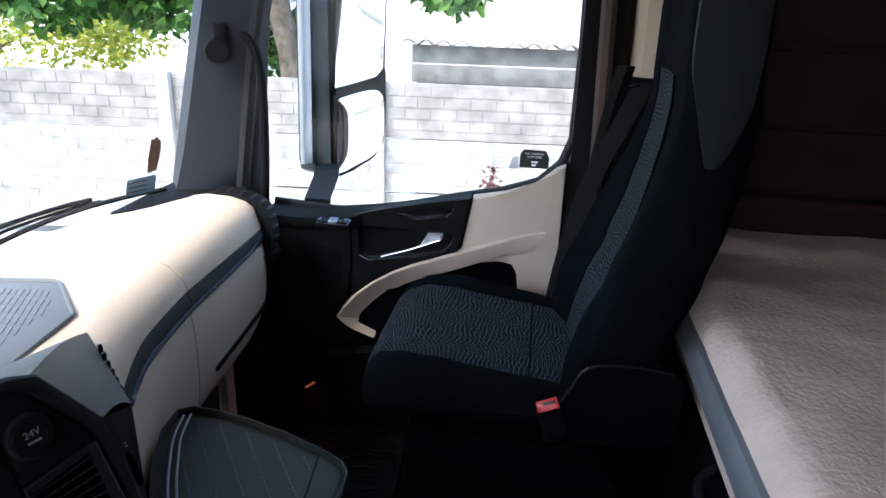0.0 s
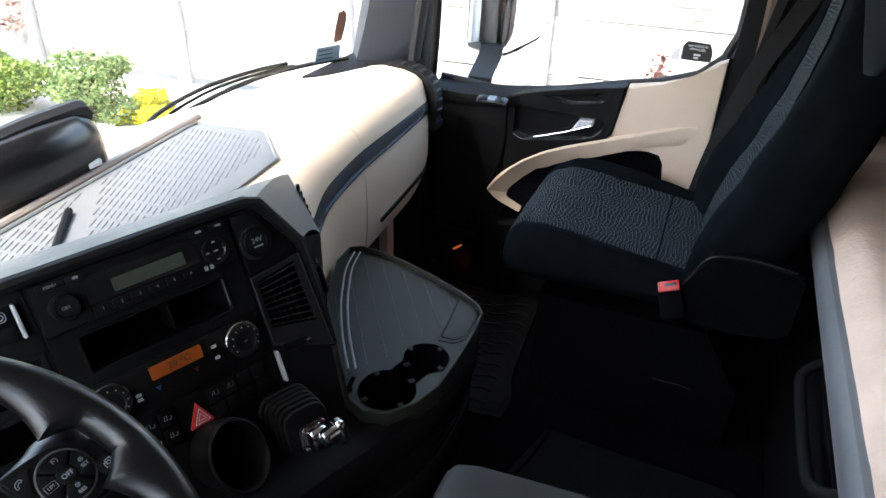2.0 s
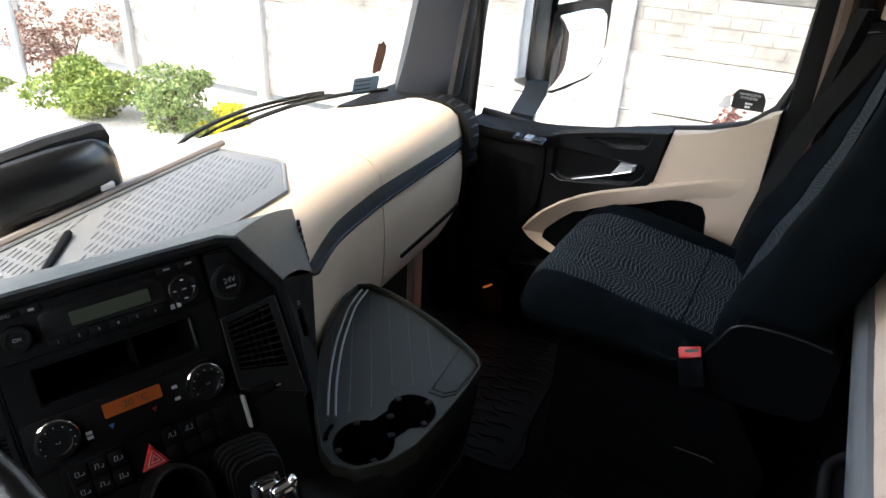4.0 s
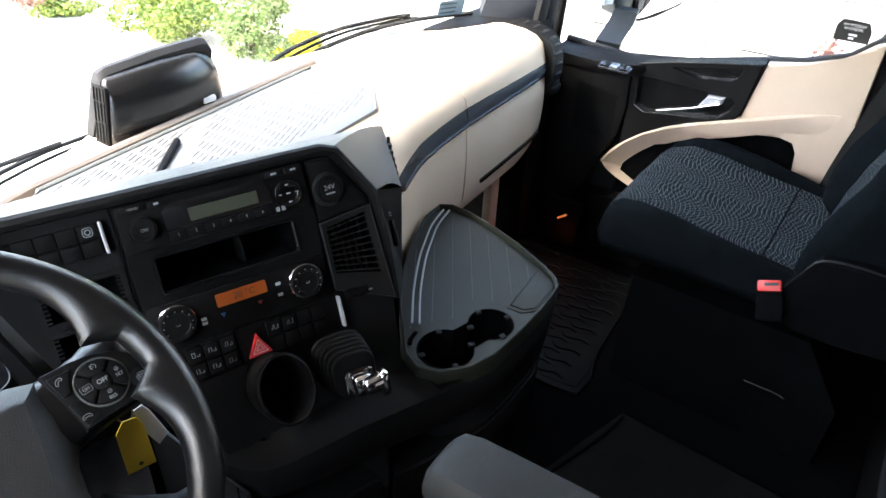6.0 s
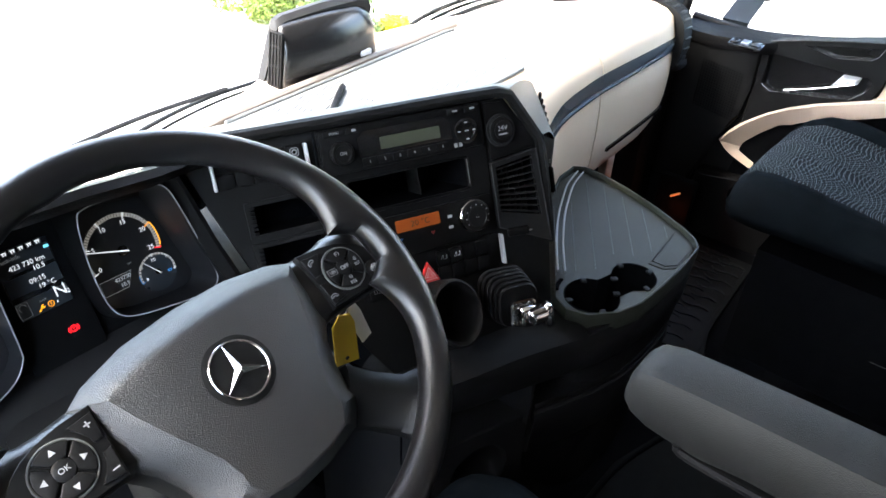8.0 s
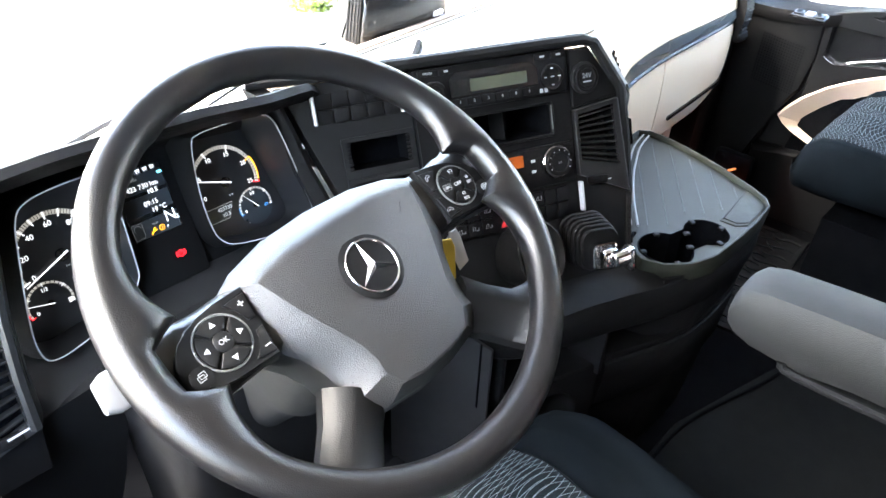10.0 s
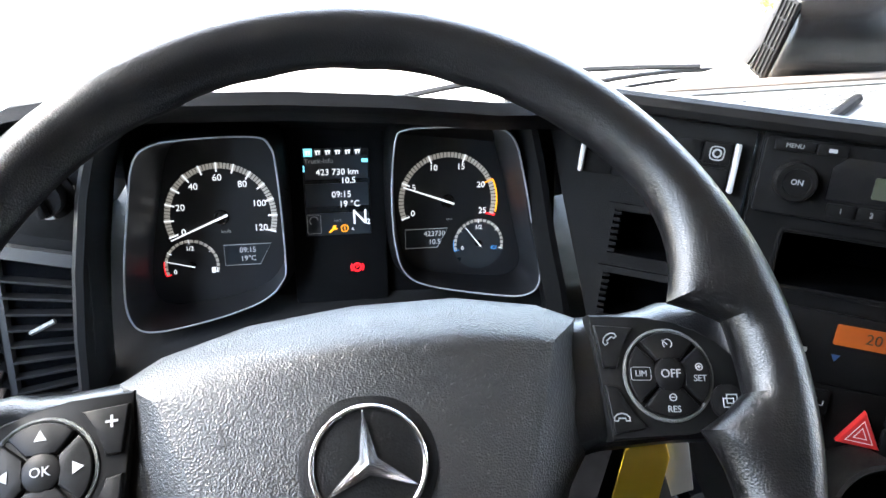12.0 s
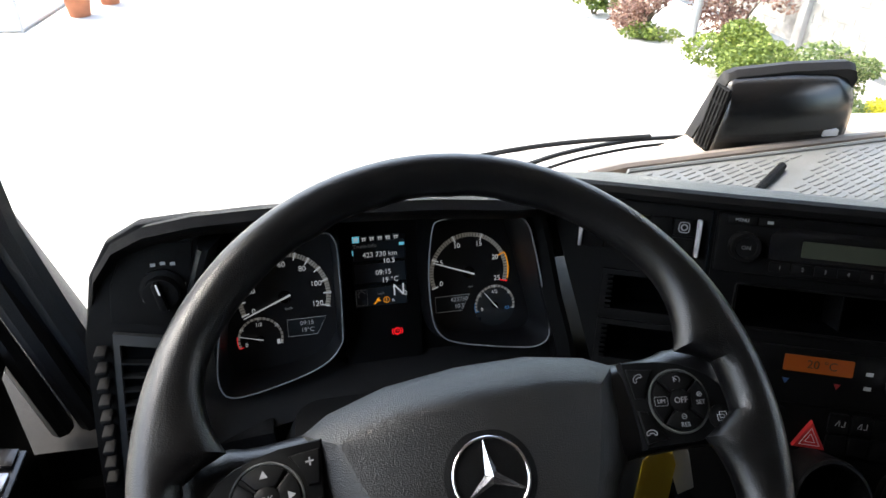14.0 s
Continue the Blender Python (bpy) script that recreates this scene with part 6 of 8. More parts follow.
def bezel(corners, label):
    pts = curve(corners, 7, closed=True)
    n = len(pts)
    bm = bmesh.new()
    tube(bm, [p + Vector((0, -0.0015, 0)) for p in pts], 0.0009, 8, closed=True)
    b = part("bezel_ring", bm, RINGGREY, clu, "thin bright bezel ring")
    c = sum(pts, Vector()) / n
    inner = []
    for p in pts:
        q = c + (p - c) * 0.93
        l = DLM.inverted() @ q
        inner.append(DLM @ Vector((l.x, l.y, 0.0)))
    bm = bmesh.new()
    loft(bm, [pts, [a.lerp(b2, 0.5) for a, b2 in zip(pts, inner)], inner], True, False)
    part("funnel", bm, DIAL, clu)
    bm = bmesh.new()
    bm.faces.new([bm.verts.new(p) for p in inner])
    part("dial_plate", bm, DIAL, clu, label)
    bm = bmesh.new()
    outer = []
    for p in pts:
        q = c + (p - c) * 1.1
        l = DLM.inverted() @ q
        outer.append(DLM @ Vector((l.x, l.y, -0.004)))
    loft(bm, [pts, [a.lerp(b2, 0.35) + Vector((0, 0.001, 0)) for a, b2 in zip(pts, outer)], outer], True, False)
    part("pod", bm, SOFT, clu)


def dial_edge(corners, lean):
    """A rounded outline in front of the dials; lean turns its plane sideways."""
    return [DLM @ Vector((u, v, 0.061 + 0.25 * v + lean * (abs(u) - 0.112))) for u, v in corners]


bezel(dial_edge([(-0.171, 0.056), (-0.158, 0.070), (-0.130, 0.0745), (-0.080, 0.0738), (-0.066, 0.066), (-0.0618, 0.040), (-0.0616, -0.045), (-0.066, -0.067), (-0.086, -0.0855), (-0.130, -0.097), (-0.182, -0.1005), (-0.197, -0.083), (-0.194, -0.042), (-0.181, 0.018)], 0.3), "dark speedometer dial")
bezel(dial_edge([(0.0425, 0.064), (0.052, 0.075), (0.08, 0.077), (0.122, 0.0765), (0.142, 0.068), (0.153, 0.038), (0.170, -0.035), (0.177, -0.073), (0.165, -0.088), (0.135, -0.0885), (0.075, -0.080), (0.052, -0.067), (0.0425, -0.040), (0.039, 0.012)], 0.25), "dark rev counter dial")


def dl(u, v, w=0.001):
    return DLM @ Vector((u, v, w))


def dial(cu, cv, r, a0, a1, steps, minor, labels, lab_r, size, needle_a, needle_l, name, zones=()):
    """A round scale: a grey band of short segments, bright marks at every step, figures and a needle with a tail.

    zones: (from, to, material) in steps, for coloured stretches along the band's outer edge.
    """
    d = part(name, lathe(bmesh.new(), ((0.001, 0.0), (r * 0.14, 0.0), (r * 0.13, 0.002), (0.001, 0.0025)), DLM @ at(cu, cv, 0.001), 20), GLOSS, clu)
    angle = lambda k: radians(a0 + (a1 - a0) * k / steps)
    for i in range(steps * minor):
        a = angle((i + 0.5) / minor)
        bm = bmesh.new()
        box(bm, (r * 0.935, 0, 0.0010), (r * 0.10, abs(angle(1) - angle(0)) / minor * r * 0.70, 0.0005), DLM @ at(cu, cv) @ Matrix.Rotation(a, 4, "Z"))
        part("band_segment", bm, BANDGREY, d)
    for i in range(steps + 1):
        mat = next((m for k0, k1, m in zones if k0 <= i <= k1), LITWHITE)
        bm = bmesh.new()
        box(bm, (r * 0.91, 0, 0.0014), (r * 0.17, r * 0.026, 0.0006), DLM @ at(cu, cv) @ Matrix.Rotation(angle(i), 4, "Z"))
        part("tick", bm, mat, d)
    for k0, k1, m in zones:
        bm = bmesh.new()
        tube(bm, [dl(cu + r * 1.0 * math.cos(angle(k0 + (k1 - k0) * i / 10)), cv + r * 1.0 * math.sin(angle(k0 + (k1 - k0) * i / 10)), 0.0016) for i in range(11)], r * 0.016, 4)
        part("zone_arc", bm, m, d)
    for tx, k in labels:
        a = angle(k)
        words(tx, size, DLM @ at(cu + lab_r * math.cos(a), cv + lab_r * math.sin(a), 0.0015), LITWHITE, d)
    a = radians(needle_a)
    bm = bmesh.new()
    tube(bm, [dl(cu - math.cos(a) * r * 0.13, cv - math.sin(a) * r * 0.13, 0.005), dl(cu + math.cos(a) * needle_l, cv + math.sin(a) * needle_l, 0.004)], [r * 0.022, r * 0.012], 6)
    part("needle", bm, LITWHITE, d)
    return d


dial(-0.123, -0.0095, 0.0535, 200, -18, 12, 5, [(str(20 * k), 2 * k) for k in range(7)], 0.0385, 0.0088, 203, 0.052, "speedometer")
words("km/h", 0.0045, DLM @ at(-0.1195, -0.0235, 0.0015), DIMWHITE, clu)
dial(0.0972, -0.0035, 0.0498, 200, -19, 5, 10, [(str(5 * k), k + (0.06 if k == 0 else -0.04 if k == 5 else 0)) for k in range(6)], 0.0368, 0.0084, 160, 0.047, "rev_counter", ((4, 4.9, LITAMBER), (4.95, 5, LITRED)))
words("rpm", 0.0034, DLM @ at(0.0985, -0.0215, 0.0015), DIMWHITE, clu)
dial(-0.1545, -0.0562, 0.0262, 202, -17, 4, 5, [("0", 0.05), ("1/2", 2)], 0.0172, 0.0062, 166, 0.025, "fuel_gauge", ((0, 0.6, LITRED),))
bm = bmesh.new()
lathe(bm, ((0.001, 0.0), (0.0262, 0.0), (0.0262, 0.0006), (0.001, 0.0006)), DLM @ at(0.1287, -0.049, 0.0002), 40)
part("gauge_disc", bm, SCREENGREY, clu)
dial(0.1287, -0.0487, 0.0258, 196, -14, 4, 5, [("0", 0.05), ("1/2", 2)], 0.0172, 0.0058, 128, 0.023, "pressure_gauge", ((0, 0.5, LITBLUE),))
# fuel pump mark and pressure mark
bm = bmesh.new()
box(bm, (-0.1345, -0.0615, 0.0014), (0.0035, 0.0055, 0.0006), DLM)
tube(bm, [dl(-0.1322, -0.063, 0.0014), dl(-0.1312, -0.0635, 0.0014), dl(-0.1310, -0.060, 0.0014), dl(-0.1318, -0.0585, 0.0014)], 0.0003, 4)
part("fuel_mark", bm, LITWHITE, clu)
bm = bmesh.new()
lathe(bm, ((0.0014, 0), (0.0020, 0.0), (0.0020, 0.0004), (0.0014, 0.0004)), DLM @ at(0.1445, -0.0535, 0.0012), 14, False)
for sx in (-1, 1):
    tube(bm, [dl(0.1445 + sx * 0.0028 * math.cos(a), -0.0535 + 0.0028 * math.sin(a), 0.0014) for a in (-0.7, 0, 0.7)], 0.0003, 4)
part("brake_mark", bm, LITBLUE, clu)
# small trip displays
for u, v, w, h, lines in ((-0.1005, -0.0475, 0.045, 0.0205, ("09:15", "19°C")), (0.0755, -0.0405, 0.043, 0.0195, ("423730", "10.5"))):
    bm = bmesh.new()
    prism(bm, ((u - w / 2, v - h / 2), (u + w * 0.25, v - h / 2), (u + w / 2, v + h / 2), (u - w / 2, v + h / 2)), 0.0005, 0.0012, DLM)
    t = part("trip_display", bm, SCREENGREY, clu)
    bm = bmesh.new()
    tube(bm, [dl(x, y, 0.0014) for x, y in ((u - w / 2, v - h / 2), (u + w * 0.25, v - h / 2), (u + w / 2, v + h / 2), (u - w / 2, v + h / 2))], 0.0004, 4, closed=True)
    part("outline", bm, DIMWHITE, t)
    for k, tx in enumerate(lines):
        words(tx, 0.0072, DLM @ at(u + (0.0 if u < 0 else 0.008), v + 0.0045 - 0.0085 * k, 0.0018), TRIPGREY, t)

# colour screen between the dials
scr = thing("vehicle_screen", "small dark vehicle screen with white text", "screen", tuple(dl(0.0, 0.0)))
SLM = DLM @ at(-0.0085, 0.0107)
bm = bmesh.new()
prism(bm, rounded(0.092, 0.20, 0.004, 2, -0.002, -0.012), -0.004, 0.004, SLM, 0.002)
part("surround", bm, SOFT, scr)
bm = bmesh.new()
prism(bm, rounded(0.0635, 0.085, 0.001, 1, -0.003, 0.0), 0.004, 0.005, SLM)
s0 = part("screen", bm, SCREEN, scr)
for v, h, mt in ((0.0245, 0.022, SCREENGREY), (-0.002, 0.022, SCREENGREY), (-0.031, 0.022, SCREENGREY)):
    bm = bmesh.new()
    box(bm, (-0.003, v, 0.0052), (0.060, h, 0.0004), SLM)
    part("text_field", bm, mt, s0)
words("423 730 km", 0.0085, SLM @ at(0.0185, 0.0200, 0.0056), LITWHITE, s0, align="RIGHT")
words("10.5", 0.0085, SLM @ at(0.0155, 0.0115, 0.0056), LITWHITE, s0, align="RIGHT")
words("09:15", 0.0085, SLM @ at(0.0105, -0.0020, 0.0056), LITWHITE, s0, align="RIGHT")
words("19 °C", 0.0085, SLM @ at(0.0185, -0.0115, 0.0056), LITWHITE, s0, align="RIGHT")
words("Truck-Info", 0.0065, SLM @ at(-0.033, 0.031, 0.0056), DIMWHITE, s0, align="LEFT")
words("N", 0.020, SLM @ at(0.0180, -0.0255, 0.0056), LITWHITE, s0)
words("2", 0.0075, SLM @ at(0.0262, -0.0300, 0.0056), LITWHITE, s0)
for k in range(6):
    bm = bmesh.new()
    box(bm, (-0.0290 + k * 0.0094, 0.0395, 0.0055), (0.0082, 0.0075, 0.0004), SLM)
    part("icon_tab", bm, LITCYAN if k == 0 else SCREENGREY, s0)
    bm = bmesh.new()
    for a, b, w, h in ((0, 0.001, 0.0052, 0.0014), (-0.0012, -0.001, 0.0014, 0.003), (0.0014, -0.001, 0.0012, 0.0024)):
        box(bm, (-0.0290 + k * 0.0094 + a, 0.0395 + b, 0.0059), (w, h, 0.0004), SLM)
    part("icon_mark", bm, LITWHITE, s0)
for u, v, w, h in ((0.0245, 0.0305, 0.006, 0.0035), (-0.0335, 0.024, 0.0015, 0.006)):
    bm = bmesh.new()
    box(bm, (u, v, 0.0056), (w, h, 0.0004), SLM)
    part("scroll_mark", bm, LITCYAN, s0)
# spanner and warning ring
bm = bmesh.new()
prism(bm, ((-0.0045, -0.0030), (-0.0030, -0.0042), (0.0008, -0.0010), (0.0036, -0.0010), (0.0046, 0.0008), (0.0034, 0.0006), (0.0024, 0.0014), (0.0026, 0.0026), (0.0036, 0.0034), (0.0014, 0.0036), (-0.0002, 0.0020), (-0.0004, 0.0006)), 0.0054, 0.0058, SLM @ at(-0.0085, -0.0358))
part("spanner_lamp", bm, LITAMBER, s0)
bm = bmesh.new()
lathe(bm, ((0.0030, 0), (0.0038, 0.0), (0.0038, 0.0004), (0.0030, 0.0004)), SLM @ at(0.0028, -0.0356, 0.0054), 18, False)
box(bm, (0.0028, -0.0350, 0.0056), (0.0009, 0.0030, 0.0004), SLM)
box(bm, (0.0028, -0.0375, 0.0056), (0.0009, 0.0008, 0.0004), SLM)
part("warning_lamp", bm, LITAMBER, s0)
words("A", 0.0042, SLM @ at(0.0105, -0.0368, 0.0056), LITWHITE, s0)
bm = bmesh.new()
tube(bm, [SLM @ Vector((x, y, 0.0056)) for x, y in rounded(0.013, 0.0185, 0.0008, 1, -0.0265, -0.0305)], 0.0002, 4, closed=True)
tube(bm, [SLM @ Vector((-0.0265 + 0.0042 * math.cos(a), -0.0270 + 0.0042 * math.sin(a), 0.0056)) for a in [0.2 + 0.35 * i for i in range(12)]], 0.0003, 4)
part("cruise_mark", bm, DIMWHITE, s0)
words("km/h", 0.0038, SLM @ at(-0.0035, -0.0275, 0.0056), DIMWHITE, s0)
bm = bmesh.new()
lathe(bm, ((0.0030, 0), (0.0046, 0.0), (0.0046, 0.0008), (0.0030, 0.0008)), SLM @ at(0.0135, -0.0764, 0.0042), 16, False)
park = part("parking_brake_lamp", bm, LITRED, scr, "red lit parking brake lamp")
words("P", 0.0050, SLM @ at(0.0135, -0.0764, 0.0052), LITRED, park)
for sx in (-1, 1):
    bm = bmesh.new()
    tube(bm, [SLM @ Vector((0.0135 + sx * 0.0062 * math.cos(a), -0.0764 + 0.0062 * math.sin(a), 0.0046)) for a in (-0.6, -0.3, 0, 0.3, 0.6)], 0.0007, 5)
    part("bracket", bm, LITRED, park)

# hood and surround of the cluster
hood = thing("cluster_hood", "black grained hood over the instruments", "dashboard", (-0.8, 0.45, 0.6))
bm = bmesh.new()
rings = []
for x, zl, yl in ((-1.088, 0.60, 0.36), (-1.082, 0.64, 0.348), (-1.068, 0.683, 0.34), (-1.045, 0.715, 0.336), (-1.015, 0.731, 0.333), (-0.97, 0.740, 0.33), (-0.91, 0.744, 0.328), (-0.82, 0.743, 0.33), (-0.74, 0.738, 0.333), (-0.66, 0.729, 0.336), (-0.61, 0.722, 0.350), (-0.585, 0.715, 0.362), (-0.56, 0.698, 0.38), (-0.53, 0.675, 0.41)):
    rings.append([Vector((x, y, z)) for y, z in ((yl + 0.03, zl - 0.03), (yl + 0.008, zl - 0.012), (yl, zl - 0.003), (yl + 0.008, zl + 0.004), (yl + 0.05, zl - 0.014), (yl + 0.12, zl - 0.052), (0.54, zl - 0.105), (0.63, min(0.575, zl - 0.15)), (0.60, min(0.53, zl - 0.19)), (0.50, min(0.60, zl - 0.12)), (0.46, zl - 0.085), (0.43, zl - 0.05), (0.40, zl - 0.033))])
loft(bm, rings)
part("hood", bm, SOFT, hood)
bm = bmesh.new()
rings = []
for x, y, z in ((-0.966, 0.350, 0.704), (-0.982, 0.345, 0.66), (-0.996, 0.330, 0.60), (-1.005, 0.313, 0.54), (-1.010, 0.297, 0.485)):
    rings.append([Vector((x - 0.007, y + 0.03, z)), Vector((x - 0.006, y - 0.004, z)), Vector((x - 0.002, y - 0.008, z)), Vector((x + 0.004, y - 0.007, z)), Vector((x + 0.012, y + 0.012, z)), Vector((x + 0.014, y + 0.034, z))])
loft(bm, rings)
part("left_cheek", bm, GLOSS2, hood)
bm = bmesh.new()
rings = []
for x, y, z in ((-0.618, 0.392, 0.705), (-0.606, 0.378, 0.66), (-0.594, 0.358, 0.60), (-0.582, 0.335, 0.55), (-0.572, 0.32, 0.50)):
    rings.append([Vector((x - 0.02, y + 0.012, z)), Vector((x - 0.006, y, z)), Vector((x, y + 0.001, z)), Vector((x + 0.002, y + 0.03, z)), Vector((x - 0.02, y + 0.05, z))])
loft(bm, rings)
part("right_cheek", bm, SOFT, hood)
# driver's side dash below and left of the instruments
lowd = thing("driver_dash", "black driver side dashboard with air vent and light switch", "dashboard", (-0.85, 0.4, 0.3))
bm = bmesh.new()
rings = []
for x, y in ((-1.10, 0.34), (-1.0, 0.335), (-0.9, 0.36), (-0.7, 0.385), (-0.56, 0.355), (-0.48, 0.31)):
    rings.append([Vector((x, y + 0.05, 0.500)), Vector((x, y + 0.0, 0.490)), Vector((x, y - 0.02, 0.472)), Vector((x, y + 0.04, 0.38)), Vector((x, y + 0.10, 0.28)), Vector((x, y + 0.3, 0.22)), Vector((x, y + 0.3, 0.50))])
loft(bm, rings)
part("knee_panel", bm, KNEE, lowd)
# panel below the vent, down to the footwell
bm = bmesh.new()
prism(bm, ((-0.925, 0.485), (-0.990, 0.476), (-1.056, 0.400), (-1.12, 0.26), (-1.10, 0.12), (-0.97, 0.16), (-0.935, 0.295), (-0.918, 0.389)), 0.0, 0.03, Matrix(((1, 0, 0, 0), (0, -0.16, 1, 0.395), (0, 0.99, 0, 0), (0, 0, 0, 1))), 0.008)
part("lower_panel", bm, KNEE, lowd)
LPM = axes((-1.036, 0.335, 0.60), (1, 0, 0), (0, 0.22, 0.975), (0, -0.975, 0.22))


def lp(x, z):
    return (x + 1.02, (z - 0.60) / 0.975)


bm = bmesh.new()
prism(bm, [lp(*q) for q in ((-1.088, 0.42), (-0.995, 0.42), (-0.972, 0.60), (-0.953, 0.730), (-1.010, 0.726), (-1.040, 0.710), (-1.060, 0.678), (-1.074, 0.612), (-1.083, 0.50))], -0.018, 0.0, LPM, 0.004)
part("left_panel", bm, SOFT, lowd)
bm = bmesh.new()
prism(bm, [lp(*q) for q in ((-1.047, 0.632), (-0.972, 0.618), (-0.962, 0.706), (-1.004, 0.708), (-1.030, 0.694), (-1.042, 0.668))], 0.0, 0.002, LPM, 0.0015)
part("switch_plate", bm, SOFT, lowd)
PM = LPM @ at(*lp(-0.994, 0.661), 0.002)
bm = bmesh.new()
lathe(bm, ((0.0215, 0), (0.0215, 0.003), (0.0165, 0.005), (0.016, 0.016), (0.001, 0.017)), PM, 28)
k = part("light_switch", bm, SOFT, lowd, "round light switch")
bm = bmesh.new()
box(bm, (0, 0, 0.019), (0.007, 0.029, 0.010), PM @ Matrix.Rotation(radians(12), 4, "Z"), 0.002)
gr = part("grip", bm, SOFT, k)
bm = bmesh.new()
box(bm, (0.002, 0.009, 0.0243), (0.0015, 0.011, 0.001), PM @ Matrix.Rotation(radians(12), 4, "Z"))
part("pointer", bm, LITWHITE, gr)
bm = bmesh.new()
prism(bm, [(0.0205 * math.cos(radians(a)), 0.0205 * math.sin(radians(a))) for a in range(200, 281, 10)] + [(0.0165 * math.cos(radians(a)), 0.0165 * math.sin(radians(a))) for a in range(280, 199, -10)], 0.003, 0.0055, PM)
part("thumb_rest", bm, SATIN, k)
for u, v in ((-0.006, 0.026), (0.003, 0.027), (0.012, 0.026), (0.019, 0.004)):
    bm = bmesh.new()
    box(bm, (u, v, 0.0005), (0.0045, 0.003, 0.001), PM)
    part("print_bar", bm, DIMWHITE, k)
lv = thing("air_vent", "black slatted air vent beside the steering wheel", "vent", (-1.02, 0.32, 0.54))
VP = [lp(*q) for q in ((-0.988, 0.474), (-0.972, 0.608), (-1.046, 0.622), (-1.062, 0.462))]
VI = [lp(*q) for q in ((-0.999, 0.487), (-0.984, 0.600), (-1.041, 0.611), (-1.054, 0.474))]
bm = bmesh.new()
loft(bm, [[LPM @ Vector((x, y, w)) for x, y in p] for p, w in ((VP, -0.004), (VP, 0.007), (VI, 0.009), (VI, 0.001))], caps=False)
part("frame", bm, SIDEGREY, lv, "satin grey vent frame")
# Flat near-black plate paints the shaded depth of the duct.
bm = bmesh.new()
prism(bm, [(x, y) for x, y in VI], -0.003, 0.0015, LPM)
part("duct", bm, CARPET_SHADE, lv)
for i in range(8):
    t = (i + 0.7) / 9
    pa, pb = (Vector(VI[0]).lerp(Vector(VI[1]), t), Vector(VI[3]).lerp(Vector(VI[2]), t))
    bm = bmesh.new()
    loft(bm, [[LPM @ Vector((q.x, q.y + o, w)) for o, w in ((-0.002, 0.0), (-0.0005, 0.010), (0.0015, 0.010), (0.002, 0.0))] for q in (pa, pb)])
    part("slat", bm, VENTGREY, lv)
bm = bmesh.new()
tube(bm, [LPM @ Vector((*lp(-1.028, 0.545), 0.012)), LPM @ Vector((*lp(-1.006, 0.556), 0.013))], 0.0022, 6)
part("slider", bm, PADGREY, lv)
bm = bmesh.new()
box(bm, (*lp(-1.026, 0.478), 0.007), (0.04, 0.014, 0.008), LPM, 0.003)
part("thumb_wheel", bm, SOFT, lv)
bm = bmesh.new()
box(bm, (*lp(-1.018, 0.482), 0.0115), (0.024, 0.002, 0.001), LPM @ Matrix.Rotation(radians(4), 4, "Z"))
part("print_bar", bm, PRINT, lv)
# defroster slots at the dash end
for i in range(9):
    bm = bmesh.new()
    box(bm, (-1.0755 - 0.0016 * i, 0.331 - 0.004 * i, 0.605 - i * 0.0175), (0.012, 0.020, 0.008), ID, 0.003)
    tagged(part("trim_vent_slot", bm, BLACK), "small black vent rib at the dash end", "trim", group="dash end ribs", kind="structure")

# ---- steering wheel ----
TILTW, YAWW = radians(35.3), radians(2)
WC = Vector((-0.766, 0.068, 0.706))
W0 = axes(WC, (1, 0, 0), (0, math.cos(TILTW), math.sin(TILTW)), (0, -math.sin(TILTW), math.cos(TILTW)))
W0 = at(*WC) @ Matrix.Rotation(YAWW, 4, "Z") @ at(*-WC) @ W0
WR = W0 @ Matrix.Rotation(radians(4.2), 4, "Z")  # the rim
DISH = 0.028
WM = W0 @ at(0.004, -0.004, -DISH) @ Matrix.Rotation(radians(4.2), 4, "Z") @ Matrix.Scale(1.07, 4)  # hub and buttons, sunk behind the rim
whl = thing("steering_wheel", "black leather four-spoke truck steering wheel with buttons", "steering wheel", tuple(WC))


def wv(x, y, z=0.0):
    """A point of the hub or a spoke, which rises to the rim at its outer end."""
    t = min(1.0, max(0.0, (math.hypot(x, y) - 0.177) / 0.014))
    return WM @ Vector((x, y, z + 0.024 * t * t * (3 - 2 * t)))


RIM = 0.2025
bm = bmesh.new()
rings = []
SEG = 128
for i in range(SEG):
    a = 2 * math.pi * i / SEG
    wav = 1.0 + 0.10 * max(0, math.cos(22 * a)) * (1 if 1.0 < a < 2.15 else 0)
    d = min(abs((math.degrees(a) - c + 180) % 360 - 180) for c in (0, 180))
    wav += 1.6 * max(0.0, 1 - (d - 11) / 22) ** 2 * (1 if d >= 11 else max(0.0, (d - 7) / 4))
    ring = []
    for k in range(16):
        t = 2 * math.pi * k / 16
        rr = RIM + 0.0162 * math.cos(t) * (1 if math.cos(t) > 0 else wav)
        ring.append(WR @ Vector((rr * math.cos(a), rr * math.sin(a), 0.0175 * math.sin(t))))
    rings.append(ring)
vs = [[bm.verts.new(p) for p in r] for r in rings]
for i in range(SEG):
    a, b = vs[i], vs[(i + 1) % SEG]
    for k in range(16):
        bm.faces.new((a[k], a[(k + 1) % 16], b[(k + 1) % 16], b[k]))
part("rim", bm, LEATHER, whl, "smooth black leather-covered rim")
OUT = [(0, 0.060), (0.05, 0.057), (0.09, 0.047), (0.108, 0.037), (0.1035, 0.004), (0.099, -0.026), (0.088, -0.040), (0.080, -0.060), (0.076, -0.080), (0.079, -0.094), (0.058, -0.114), (0.02, -0.120)]
